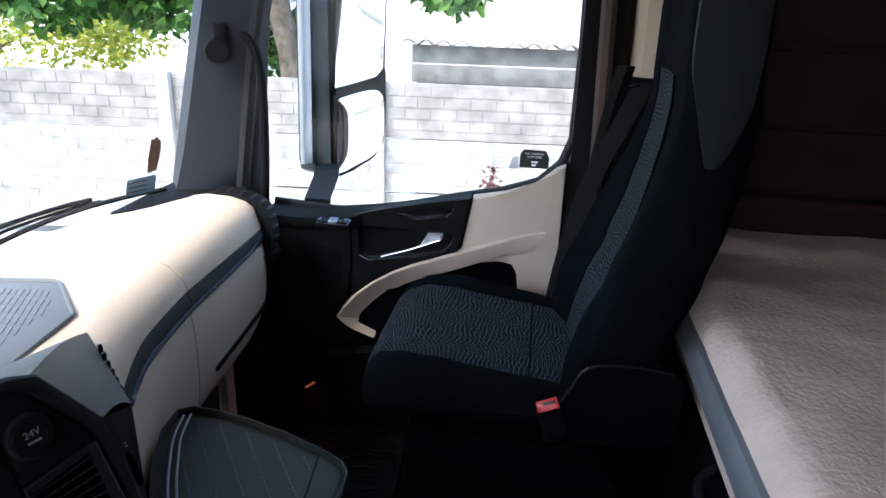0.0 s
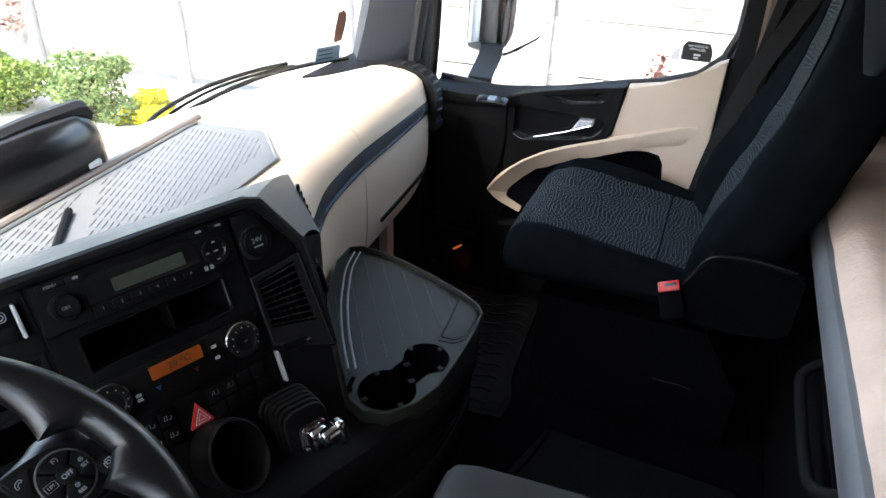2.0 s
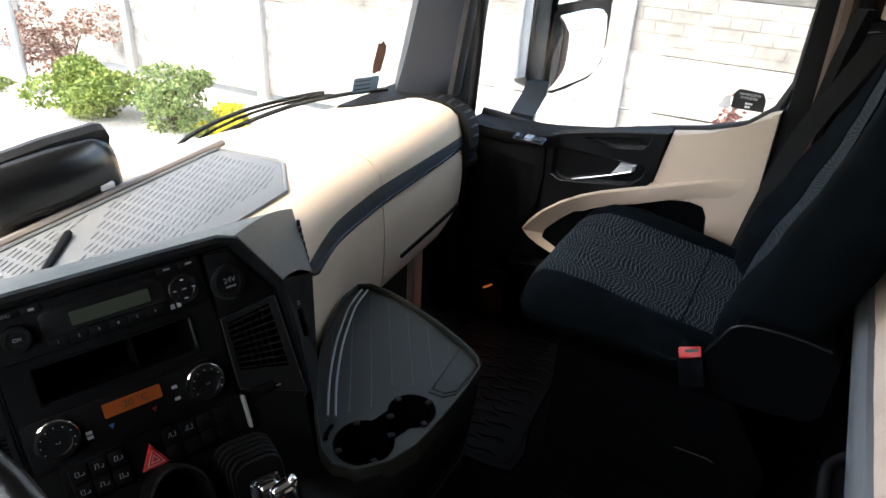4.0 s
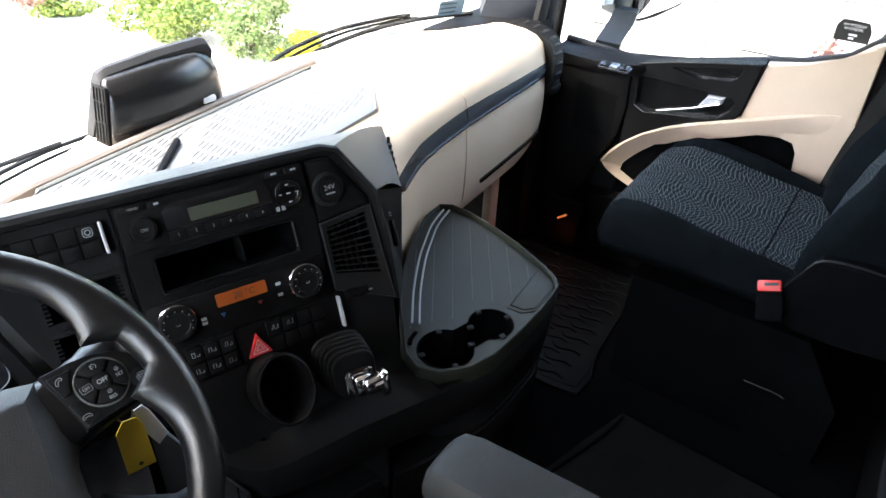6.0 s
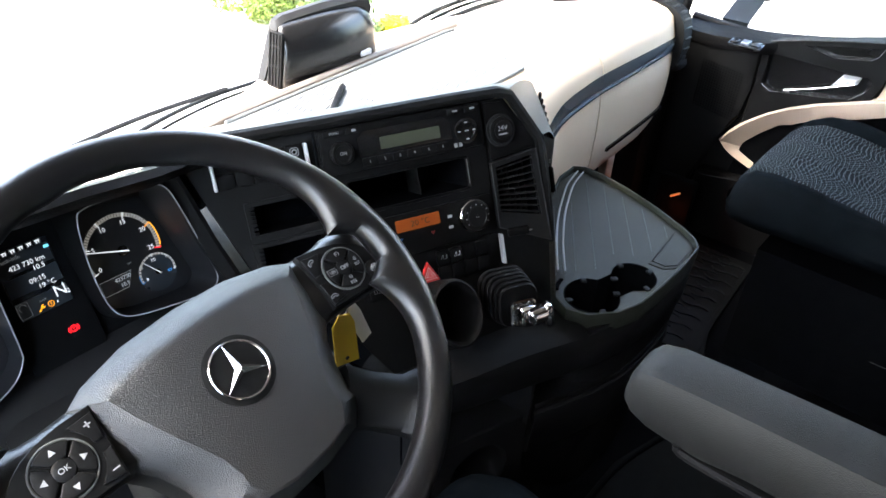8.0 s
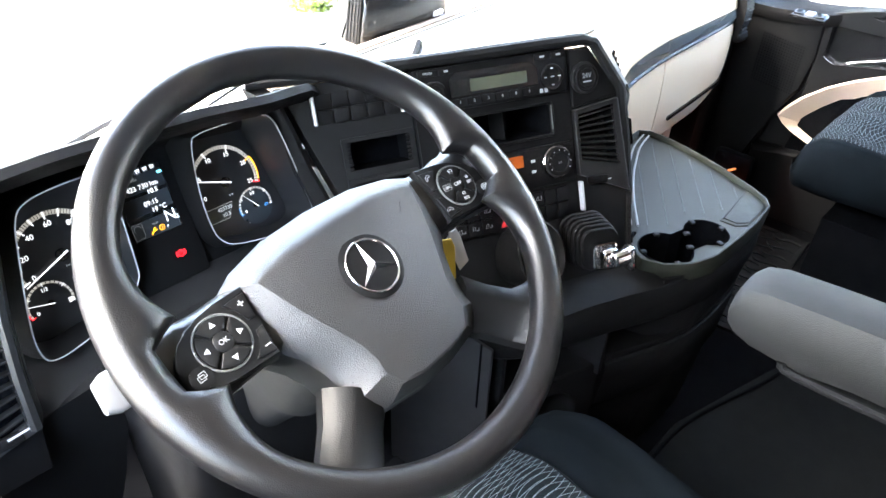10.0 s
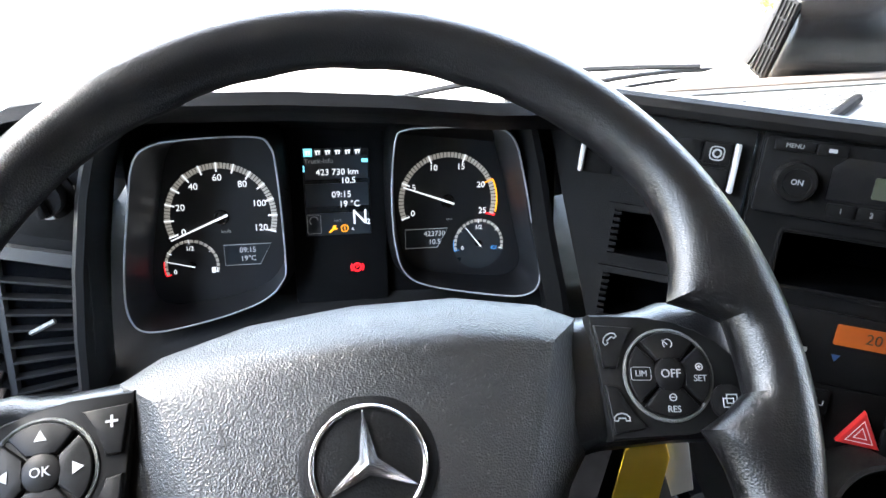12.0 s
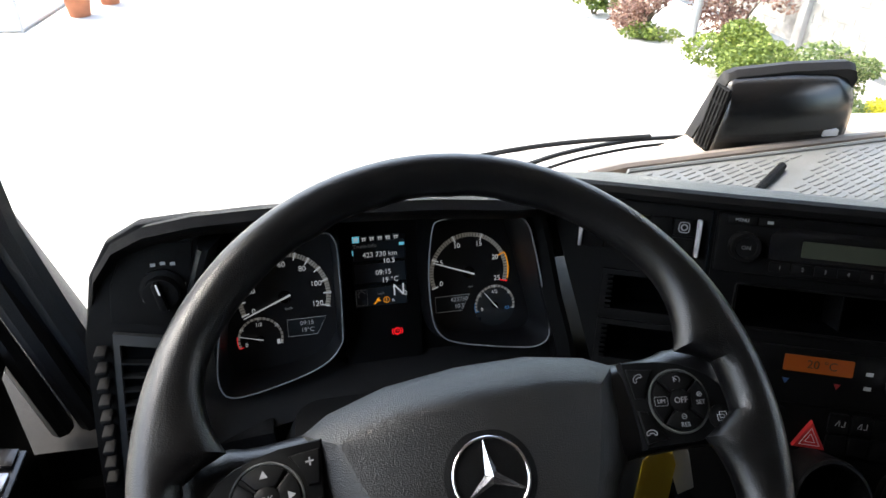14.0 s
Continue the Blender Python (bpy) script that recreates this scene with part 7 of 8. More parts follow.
TOP = [(0, 0.028), (0.048, 0.027), (0.080, 0.025), (0.088, 0.024), (0.080, 0.0), (0.070, -0.025), (0.062, -0.042), (0.053, -0.062), (0.049, -0.080), (0.050, -0.090), (0.041, -0.104), (0.018, -0.109)]
OUT, TOP = ([*h, *[(-x, y) for x, y in h[:0:-1]]] for h in (OUT, TOP))


def hub_top(x, y):
    return 0.0215 + 0.007 * (1 - (x / 0.1) ** 2) - 0.010 * max(0, -y / 0.11) ** 2


def hub_rim(x, y):
    """Height of the outer edge of the cover, below its crease."""
    return 0.005 - 0.007 * max(0, (y - 0.028) / 0.03) - 0.006 * max(0, -y / 0.1)


bm = bmesh.new()
rings = [[wv(x, y, hub_rim(x, y) - 0.045) for x, y in OUT], [wv(x, y, hub_rim(x, y) - 0.003) for x, y in OUT], [wv(x * 0.985, y * 0.985, hub_rim(x, y)) for x, y in OUT]]
for f in (0.2, 0.4, 0.6, 0.8, 0.93):
    ring = []
    for (a, b), (c, d) in zip(OUT, TOP):
        soft_edge = min(1.0, max(0.0, (b - 0.03) / 0.012)) * min(1.0, max(0.0, (0.098 - abs(a)) / 0.03))  # rolled over along the top, creased at the sides
        g = f + (math.sin(f * math.pi / 2) - f) * soft_edge
        ring.append(wv(a + (c - a) * f, b + (d - b) * f, hub_rim(a, b) * (1 - g) + hub_top(c, d) * g + 0.0012 * math.sin(f * 3.1) * (1 - soft_edge)))
    rings.append(ring)
for k in (0.985, 0.8, 0.6, 0.4, 0.2):
    rings.append([wv(x * k, -0.02 + (y + 0.02) * k, hub_top(x * k, -0.02 + (y + 0.02) * k)) for x, y in TOP])
loft(bm, rings)
hub = part("hub", bm, HUBMAT, whl, "grained airbag cover with scuffs", angle=18)
# worn scuffs on the cover
for x, y, w, h, turn in ((-0.060, 0.004, 0.0009, 0.008, 20), (-0.058, 0.0015, 0.011, 0.0007, 8), (0.062, 0.012, 0.0007, 0.010, -35), (0.058, 0.009, 0.0008, 0.006, -60), (-0.03, -0.06, 0.009, 0.0006, 30)):
    bm = bmesh.new()
    box(bm, (0, 0, 0), (w, h, 0.0008), WM @ at(x, y, hub_top(x, y)) @ Matrix.Rotation(radians(turn), 4, "Z"))
    part("scuff", bm, SCUFF, hub)
# chrome emblem: ring and three arms
bm = bmesh.new()
tube(bm, [wv(-0.002 + 0.0235 * math.cos(2 * math.pi * i / 40), -0.016 + 0.0235 * math.sin(2 * math.pi * i / 40), 0.0300) for i in range(40)], 0.0012, 8, closed=True)
em = part("emblem_ring", bm, CHROME, hub, "round chrome emblem")
bm = bmesh.new()
for a in (90, 210, 330):
    a = radians(a)
    d, e = Vector((math.cos(a), math.sin(a))), Vector((-math.sin(a), math.cos(a)))
    o = Vector((-0.002, -0.016))
    b0, b1, tp = o + e * 0.0038 + d * 0.0015, o - e * 0.0038 + d * 0.0015, o + d * 0.0228
    top, zt = wv(o.x, o.y, 0.035), [wv(q.x, q.y, 0.0305) for q in (b0, b1, tp)]
    v = [bm.verts.new(p) for p in (top, *zt)]
    for f in ((0, 1, 3), (0, 3, 2), (1, 2, 3), (0, 2, 1)):
        bm.faces.new([v[i] for i in f])
part("emblem_star", bm, CHROME, em, flat=True)
# Disc darker than the hub: the recess's shade is put into its colour.
bm = bmesh.new()
lathe(bm, ((0.001, 0.0), (0.028, 0.0), (0.029, 0.001), (0.025, 0.002), (0.001, 0.002)), WM @ at(-0.002, -0.016, 0.0272), 40)
part("emblem_dish", bm, SPOKEMAT, em)

# spokes
for sx in (1, -1):
    bm = bmesh.new()
    rings = []
    for x, y0, y1, z0, z1 in ((0.085, -0.028, 0.040, -0.03, 0.011), (0.108, -0.025, 0.037, -0.025, 0.011), (0.13, -0.026, 0.0355, -0.022, 0.011), (0.144, -0.027, 0.036, -0.02, 0.011), (0.152, -0.028, 0.038, -0.018, 0.011), (0.160, -0.029, 0.0375, -0.017, 0.011), (0.167, -0.030, 0.0385, -0.015, 0.011), (0.173, -0.032, 0.041, -0.013, 0.011), (0.179, -0.034, 0.043, -0.012, 0.011), (0.185, -0.036, 0.045, -0.010, 0.011), (0.191, -0.036, 0.045, -0.008, 0.011)):
        h = z1 - z0
        dip = 0.004 * min(1.0, max(0.0, (x - 0.15) / 0.025))
        cut = lambda y: y if x < 0.178 else math.copysign(min(abs(y), math.sqrt(max(0.0, 0.2 ** 2 - x * x))), y)
        rings.append([wv(sx * x, cut(y), z) for y, z in ((y0 + 0.004, z0), (y0 - 0.002, z0 + h * 0.35), (y0 - 0.001, z0 + h * 0.75), (y0 + 0.005, z1 - h * 0.06), (y0 + 0.016, z1), (y1 - 0.018, z1), (y1 - 0.009, z1 - h * 0.06 - dip * 0.3), (y1 - 0.003, z1 - h * 0.2 - dip * 0.6), (y1 + 0.001, z0 + h * 0.6 - dip), (y1 + 0.002, z0 + h * 0.35), (y1 - 0.004, z0))])
    loft(bm, rings)
    part("side_spoke", bm, LEATHER, whl)
    bm = bmesh.new()
    rings = []
    for t, w in ((0.0, 0.027), (0.35, 0.0245), (0.7, 0.026), (0.88, 0.034), (1.0, 0.048)):
        p0, p1 = Vector((sx * 0.068, -0.086)), Vector((sx * 0.1235, -0.1445))
        d = (p1 - p0).normalized()
        e = Vector((-d.y, d.x)) * sx
        c = p0 + (p1 - p0) * t
        rings.append([wv(q.x, q.y, z) for q, z in ((c - e * w, -0.020), (c - e * w * 1.02, -0.006), (c - e * (w - 0.004), 0.000), (c + e * w * 0.12, 0.0095), (c + e * w * 0.3, 0.0095), (c + e * (w - 0.005), 0.002), (c + e * w * 1.02, -0.004), (c + e * w, -0.020))])
    loft(bm, rings)
    part("lower_spoke", bm, SPOKEMAT, whl)
    # button panel
    bm = bmesh.new()
    prism(bm, [(sx * x, y) for x, y in ((0.1045, 0.030), (0.13, 0.029), (0.146, 0.0265), (0.157, 0.0235), (0.1667, 0.018), (0.174, 0.0115), (0.1785, 0.004), (0.1805, -0.006), (0.182, -0.018), (0.175, -0.022), (0.15, -0.0255), (0.112, -0.0285))], 0.006, 0.0145, WM, 0.0012)
    bp = part("button_panel", bm, KEYMAT, whl)
    cx, cy = sx * 0.1412, 0.0016
    for q in range(4):
        bm = bmesh.new()
        a0 = radians(45 + 90 * q + 4)
        pts = [(cx + 0.0198 * math.cos(a0 + radians(82) * i / 8), cy + 0.0198 * math.sin(a0 + radians(82) * i / 8)) for i in range(9)]
        pts += [(cx + 0.0085 * math.cos(a0 + radians(82) * i / 4), cy + 0.0085 * math.sin(a0 + radians(82) * i / 4)) for i in range(4, -1, -1)]
        prism(bm, pts, 0.0145, 0.0172, WM, 0.0008)
        b = part("rocker_key", bm, KEYMAT, bp)
        am = a0 + radians(41)
        bx, by = cx + 0.0142 * math.cos(am), cy + 0.0142 * math.sin(am)
        if sx > 0:
            if q == 3:
                words("SET", 0.0042, WM @ at(bx, by - 0.002, 0.0175), PRINT, b)
            elif q == 2:
                words("RES", 0.0042, WM @ at(bx, by - 0.002, 0.0175), PRINT, b)
            elif q == 1:
                words("LIM", 0.0038, WM @ at(bx, by, 0.0175), PRINT, b)
            bm = bmesh.new()
            if q in (2, 3):
                lathe(bm, ((0.0014, 0), (0.0018, 0.0), (0.0018, 0.0004), (0.0014, 0.0004)), WM @ at(bx, by + 0.0034, 0.0173), 12, False)
                box(bm, (bx, by + 0.0034, 0.0175), (0.0019, 0.0004, 0.0003), WM)
                if q == 3:
                    box(bm, (bx, by + 0.0034, 0.0175), (0.0004, 0.0019, 0.0003), WM)
            elif q == 1:
                tube(bm, [wv(x, y, 0.0174) for x, y in rounded(0.0095, 0.006, 0.001, 2, bx, by)], 0.0002, 4, closed=True)
            else:
                tube(bm, [wv(bx + 0.0022 * math.cos(radians(-50 + 28 * i)), by + 0.0022 * math.sin(radians(-50 + 28 * i)), 0.0174) for i in range(11)], 0.0003, 4)
                tube(bm, [wv(bx, by - 0.0004, 0.0174), wv(bx - 0.0026, by + 0.0018, 0.0174)], 0.0003, 4)
            part("print_mark", bm, PRINT, b)
        else:
            bm = bmesh.new()
            u, v = math.cos(am) * 0.0028, math.sin(am) * 0.0028
            prism(bm, ((bx + u, by + v), (bx - u * 0.6 - v * 0.9, by - v * 0.6 + u * 0.9), (bx - u * 0.6 + v * 0.9, by - v * 0.6 - u * 0.9)), 0.0172, 0.0176, WM)
            part("arrow_mark", bm, PRINT, b)
    bm = bmesh.new()
    lathe(bm, ((0.0078, 0), (0.0078, 0.0022), (0.0066, 0.003), (0.0005, 0.003)), WM @ at(cx, cy, 0.0145), 20)
    b = part("centre_key", bm, KEYMAT, bp)
    words("OFF" if sx > 0 else "OK", 0.0056, WM @ at(cx, cy, 0.0178), PRINT, b)
    bm = bmesh.new()
    tube(bm, [wv(cx + 0.0212 * math.cos(a), cy + 0.0212 * math.sin(a), 0.0148) for a in [2 * math.pi * i / 32 for i in range(32)]], 0.001, 6, closed=True)
    part("key_ring", bm, GREY, bp)
    for up in (1, -1):
        bm = bmesh.new()
        if up > 0:
            pts = ((0.1065, 0.0245), (0.1255, 0.0235), (0.1205, 0.0165), (0.1175, 0.0105), (0.1165, 0.0045), (0.110, 0.0045))
        else:
            pts = ((0.110, -0.0035), (0.1165, -0.0045), (0.1185, -0.0115), (0.1225, -0.0175), (0.129, -0.0225), (0.113, -0.0255))
        prism(bm, [(sx * x, y) for x, y in pts], 0.0145, 0.0162, WM, 0.0007)
        b = part("corner_key", bm, KEYMAT, bp)
        bm = bmesh.new()
        x0, y0 = (0.1135, 0.018) if up > 0 else (0.1165, -0.0185)
        if sx > 0:
            # outlined telephone receiver, lifted or laid down
            turn = radians(38) if up > 0 else 0.0
            shape = [(-0.0036, -0.0012), (-0.0036, 0.0004), (-0.0022, 0.0017), (0.0, 0.0022), (0.0022, 0.0017), (0.0036, 0.0004), (0.0036, -0.0012), (0.0018, -0.0012), (0.0016, 0.0), (-0.0016, 0.0), (-0.0018, -0.0012)]
            tube(bm, [wv(x0 + x * math.cos(turn) - y * math.sin(turn), y0 + x * math.sin(turn) + y * math.cos(turn), 0.0164) for x, y in shape], 0.00035, 4, closed=True)
        else:
            box(bm, (-x0, y0, 0.0164), (0.005, 0.001, 0.0005), WM)
            if up > 0:
                box(bm, (-x0, y0, 0.0164), (0.001, 0.005, 0.0005), WM)
        part("print_mark", bm, PRINT, b)
    bm = bmesh.new()
    lathe(bm, ((0.0085, 0), (0.0085, 0.0015), (0.007, 0.0022), (0.0005, 0.0022)), WM @ at(sx * 0.1685, -0.0110, 0.0145), 18)
    b = part("round_key", bm, KEYMAT, bp)
    bm = bmesh.new()
    for o in (0, 0.0018):
        tube(bm, [wv(sx * 0.1685 + x + o, -0.0115 + y + o, 0.0169) for x, y in ((-0.003, -0.002), (0.002, -0.002), (0.002, 0.002), (-0.003, 0.002))], 0.0004, 4, closed=True)
    part("print_mark", bm, PRINT, b)
    if sx > 0:
        # this panel sits level with the dash
        turn = WM @ at(cx, cy) @ Matrix.Rotation(radians(-9), 4, "Z") @ at(-cx, -cy) @ WM.inverted()
        for ob in [bp, *bp.children_recursive]:
            ob.data.transform(turn)
    else:
        turn = WM @ at(0.008, 0.001, 0.002) @ WM.inverted()
        for ob in [bp, *bp.children_recursive]:
            ob.data.transform(turn)

# column and stalk
col = thing("steering_column", "dark plastic steering column cover with stalk", "steering column", (-0.764, 0.2, 0.5))
bm = bmesh.new()
rings = []
for w, a, b in ((-0.045, 0.075, 0.06), (-0.08, 0.085, 0.072), (-0.14, 0.085, 0.075), (-0.20, 0.07, 0.065), (-0.34, 0.06, 0.055)):
    rings.append([W0 @ Vector((x, y - 0.02, w)) for x, y in rounded(a * 2, b * 2, 0.035, 5)])
loft(bm, rings)
part("cover", bm, ARMGREY, col)
bm = bmesh.new()
loft(bm, [[Vector((x, y, z)) for x, y in rounded(w, d, 0.03, 4, -0.80, cy)] for z, w, d, cy in ((-0.1, 0.20, 0.16, 0.36), (0.2, 0.22, 0.18, 0.31), (0.42, 0.24, 0.20, 0.28), (0.50, 0.2, 0.16, 0.26))])
part("lower_cover", bm, KNEE, col)
bm = bmesh.new()
SM2 = axes((-0.945, 0.133, 0.632), (-0.97, -0.12, 0.05), (0, 0.6, 0.8), (0.1, -0.78, 0.6))
rings = []
for x, a, b in ((-0.12, 0.022, 0.012), (-0.03, 0.026, 0.013), (0.0, 0.034, 0.016), (0.03, 0.034, 0.016), (0.036, 0.028, 0.012)):
    rings.append([SM2 @ Vector((x, p, q)) for p, q in rounded(a, b, 0.005, 3)])
loft(bm, rings)
st = part("stalk", bm, SOFT, col, "black wiper stalk with grey end")
bm = bmesh.new()
rings = [[SM2 @ Vector((x, p, q)) for p, q in rounded(a, b, 0.005, 3)] for x, a, b in ((0.016, 0.036, 0.018), (0.029, 0.036, 0.018), (0.038, 0.028, 0.013))]
loft(bm, rings)
part("stalk_end", bm, STALKGREY, st, "light grey end cap")
bm = bmesh.new()
loft(bm, [[SM2 @ Vector((x, p, q)) for p, q in rounded(a, b, 0.005, 3)] for x, a, b in ((-0.05, 0.0335, 0.0167), (0.0165, 0.0350, 0.0174))])
part("stalk_sleeve", bm, GLOSS2, st)
bm = bmesh.new()
tube(bm, [SM2 @ Vector((-0.004 + 0.006 * math.cos(a), -0.001 + 0.005 * math.sin(a), 0.0092)) for a in [0.5 + 0.24 * i for i in range(10)]], 0.0008, 4)
for k in range(3):
    box(bm, (-0.0065 + 0.003 * k, -0.004, 0.0091), (0.0012, 0.004, 0.0006), SM2)
part("wiper_mark", bm, WHITE, st)

# key with its tags, hanging beside the column
key = thing("key_tag", "yellow and white key tags hanging from the ignition", "key tag", (-0.60, 0.15, 0.5))
KM = axes((-0.586, 0.125, 0.588), (0.96, -0.28, 0), (0.05, 0.1, 1), (-0.28, -0.95, 0.1))
bm = bmesh.new()
prism(bm, ((-0.014, 0.0), (-0.005, 0.014), (0.009, 0.012), (0.014, 0.0), (0.016, -0.055), (-0.014, -0.055)), 0.0, 0.002, KM, 0.0006)
y = part("yellow_tag", bm, YELLOWTAG, key)
bm = bmesh.new()
lathe(bm, ((0.0005, 0), (0.0025, 0), (0.0025, 0.0005), (0.0005, 0.0005)), KM @ at(0.001, -0.047, 0.002), 10)
part("hole", bm, BLACKLABEL, y)
bm = bmesh.new()
prism(bm, ((0.008, 0.018), (0.018, 0.021), (0.024, 0.01), (0.036, -0.028), (0.024, -0.038), (0.012, -0.01)), -0.004, -0.002, KM, 0.0006)
part("white_tag", bm, WHITETAG, key)
bm = bmesh.new()
tube(bm, [KM @ Vector((0.008 * math.cos(i * 0.5236), 0.02 + 0.01 * math.sin(i * 0.5236), -0.001)) for i in range(12)], 0.0012, 6, closed=True)
tube(bm, [KM @ Vector((0.0, 0.028, -0.001)), KM @ Vector((-0.03, 0.04, -0.03))], 0.004, 8)
part("ring", bm, SATIN, key)


# ---- seats ----
def along(table, t):
    """A value between the rows of a table of places and values."""
    for (a, *va), (b, *vb) in zip(table, table[1:]):
        if (a <= t <= b) or (b <= t <= a):
            f = (t - a) / (b - a)
            f = f * f * (3 - 2 * f) * 0.5 + f * 0.5
            return [x + (y - x) * f for x, y in zip(va, vb)]
    return list((table[0] if abs(t - table[0][0]) < abs(t - table[-1][0]) else table[-1])[1:])


def seat_cushion(parent, cx, y_front, zt, w, depth=0.51, edge=0.76, far=1):
    """A cushion with a full nose, hollow middle and side bolsters; far is the side with the higher bolster."""
    line = ((0.0, -0.066, -0.085, 0.0), (0.005, -0.036, -0.105, 0.0), (0.018, -0.010, -0.115, 0.05), (0.04, 0.010, -0.11, 0.2), (0.085, 0.020, -0.106, 0.5), (0.15, 0.014, -0.102, 0.9), (0.24, 0.0, -0.10, 1.0), (0.33, -0.010, -0.098, 0.75), (0.42, -0.018, -0.096, 0.4), (depth, -0.022, -0.096, 0.3))
    us = [-1, -0.985, -0.95, -0.88, -0.80, -0.745, -0.70, -0.5, -0.25, 0, 0.25, 0.5, 0.70, 0.745, 0.80, 0.88, 0.95, 0.985, 1]
    secs = []
    n = 34
    for i in range(n + 1):
        dy = depth * (i / n) ** 1.6
        top, low, bol = along(line, dy)
        inset = 0.17 * max(0.0, 1 - dy / 0.11) ** 2
        sec = []
        for u in us:
            a = abs(u)
            hi = 0.030 if u * far > 0 else 0.010
            if a > 0.99:
                z = low + 0.03
            elif a > 0.97:
                z = top - 0.052
            elif a > 0.94:
                z = top - 0.020 + bol * hi * 0.5
            elif a > 0.86:
                z = top - 0.004 + bol * hi
            elif a > 0.79:
                z = top - 0.002 + bol * hi * 0.9
            elif a > 0.74:
                z = top - 0.010 + bol * hi * 0.35
            else:
                z = top - 0.004 - 0.006 * bol * math.cos(a * 2) + 0.004 * (a < 0.1)
            sec.append(Vector((cx + u * w / 2 * (1 - inset), y_front - dy, zt + max(z, low + 0.012))))
        sec += [Vector((cx + u * w / 2 * (1 - inset), y_front - dy, zt + low)) for u in (0.94, 0.5, -0.5, -0.94)]
        secs.append(sec)
    bm = bmesh.new()
    loft(bm, secs)
    c = part("cushion", bm, VELOUR, parent, "black velour seat cushion", angle=70)
    a, b = (5, 14) if edge > 0.7 else (7, 12)
    bm = bmesh.new()
    loft(bm, [[p + Vector((0, 0.003 * max(0.0, 1 - (y_front - p.y) / 0.05), 0.003)) for p in q[a:b]] for q in secs[1:]], closed=False, caps=False)
    m = part("cushion_inlay", bm, NET, c, "net-patterned cloth inlay", angle=80)
    add_uv(m, lambda v: (v.x - cx, v.y - v.z * 0.8))
    for q, r in ((secs[int(n * 0.80)][a:b], 0.0022), ([x[a] for x in secs[1:]], 0.0024), ([x[b - 1] for x in secs[1:]], 0.0024)):
        bm = bmesh.new()
        tube(bm, [p + Vector((0, 0, 0.0022)) for p in q], r, 6)
        part("seam", bm, VELOUR, m)
    return c


def seat_back(parent, cx, dy, height=1.24, far=1, panel=True):
    """A high backrest with side bolsters, a patterned inlay and an integral headrest."""
    line = ((0.29, -0.372, 0.215, 0.215, 0.02), (0.36, -0.378, 0.232, 0.232, 0.035), (0.42, -0.388, 0.24, 0.24, 0.045), (0.48, -0.405, 0.243, 0.245, 0.05), (0.605, -0.45, 0.243, 0.25, 0.045), (0.728, -0.485, 0.24, 0.245, 0.03), (0.80, -0.50, 0.236, 0.234, 0.014), (0.87, -0.512, 0.23, 0.212, 0.004), (0.93, -0.517, 0.226, 0.19, 0.0), (1.0, -0.514, 0.222, 0.176, 0.0), (1.10, -0.516, 0.22, 0.17, 0.006), (1.2, -0.53, 0.21, 0.165, 0.006), (height, -0.555, 0.18, 0.14, 0.0))
    us = (-1.0, -1.02, -1.0, -0.93, -0.82, -0.66, -0.50, -0.43, -0.2, 0.0, 0.2, 0.43, 0.50, 0.66, 0.82, 0.93, 1.0, 1.02, 1.0)
    ds = (0.13, 0.07, 0.012, -0.55, -0.95, -0.75, -0.22, 0.004, 0.006, 0.008, 0.006, 0.004, -0.22, -0.75, -0.95, -0.55, 0.012, 0.07, 0.13)
    rings, mids = [], []
    n = 40
    for i in range(n + 1):
        z = 0.29 + (height - 0.29) * i / n
        y, wn, wf, bol = along(line, z)
        th = 1.0 - 0.25 * i / n
        ring = []
        for u, d in zip(us, ds):
            hw = wf if u * far > 0 else wn
            b = bol * (1.0 if u * far > 0 else 0.6)
            ring.append(Vector((cx + u * hw, dy + y - (d * th if d > 0 else d * b), z)))
        ring += [Vector((cx + u * (wf if u * far > 0 else wn), dy + y - 0.165 * th, z)) for u in (0.8, -0.8)]
        rings.append(ring)
        if z < 1.0:
            mids.append([p + Vector((0, 0.0035, 0)) for p in ring[7:12]])
    bm = bmesh.new()
    loft(bm, rings)
    b = part("backrest", bm, VELOUR, parent, "tall black velour backrest", angle=70)
    bm = bmesh.new()
    loft(bm, mids, closed=False, caps=False)
    m = part("backrest_inlay", bm, NET, b, "net-patterned cloth inlay", angle=80)
    add_uv(m, lambda v: ((v.x - cx), v.z))
    for k in (0, 4):
        bm = bmesh.new()
        tube(bm, [q[k] + Vector((0, 0.001, 0)) for q in mids], 0.0022, 6)
        part("seam", bm, VELOUR, m)
    if panel:
        # hard side panel beside the shoulder
        bm = bmesh.new()
        side_rings = []
        for k in range(19):
            t = k / 18
            z = 0.84 + 0.40 * t
            y, wn, wf, bol = along(line, z)
            hw = 0.056 * math.sin(math.pi * min(0.5, 0.04 + 0.9 * t)) ** 0.8
            yc = dy + y - 0.052 - 0.012 * (1 - t)
            xs = cx - far * (wn + 0.006)
            side_rings.append([Vector((xs - far * 0.006 * (1 - a * a), yc + a * hw, z)) for a in (-1, -0.6, -0.2, 0.2, 0.6, 1)] + [Vector((xs + far * 0.02, yc + a * hw, z)) for a in (1, -1)])
        loft(bm, side_rings)
        part("side_panel", bm, SEATGREY, b, "blue-grey side panel of the backrest")
    return b


ps = thing("passenger_seat", "black cloth passenger seat with net-patterned inlay", "seat", (0.72, -0.2, FLOOR), "cab seats")
seat_cushion(ps, 0.727, 0.058, 0.385, 0.485)
seat_back(ps, 0.732, 0.0)
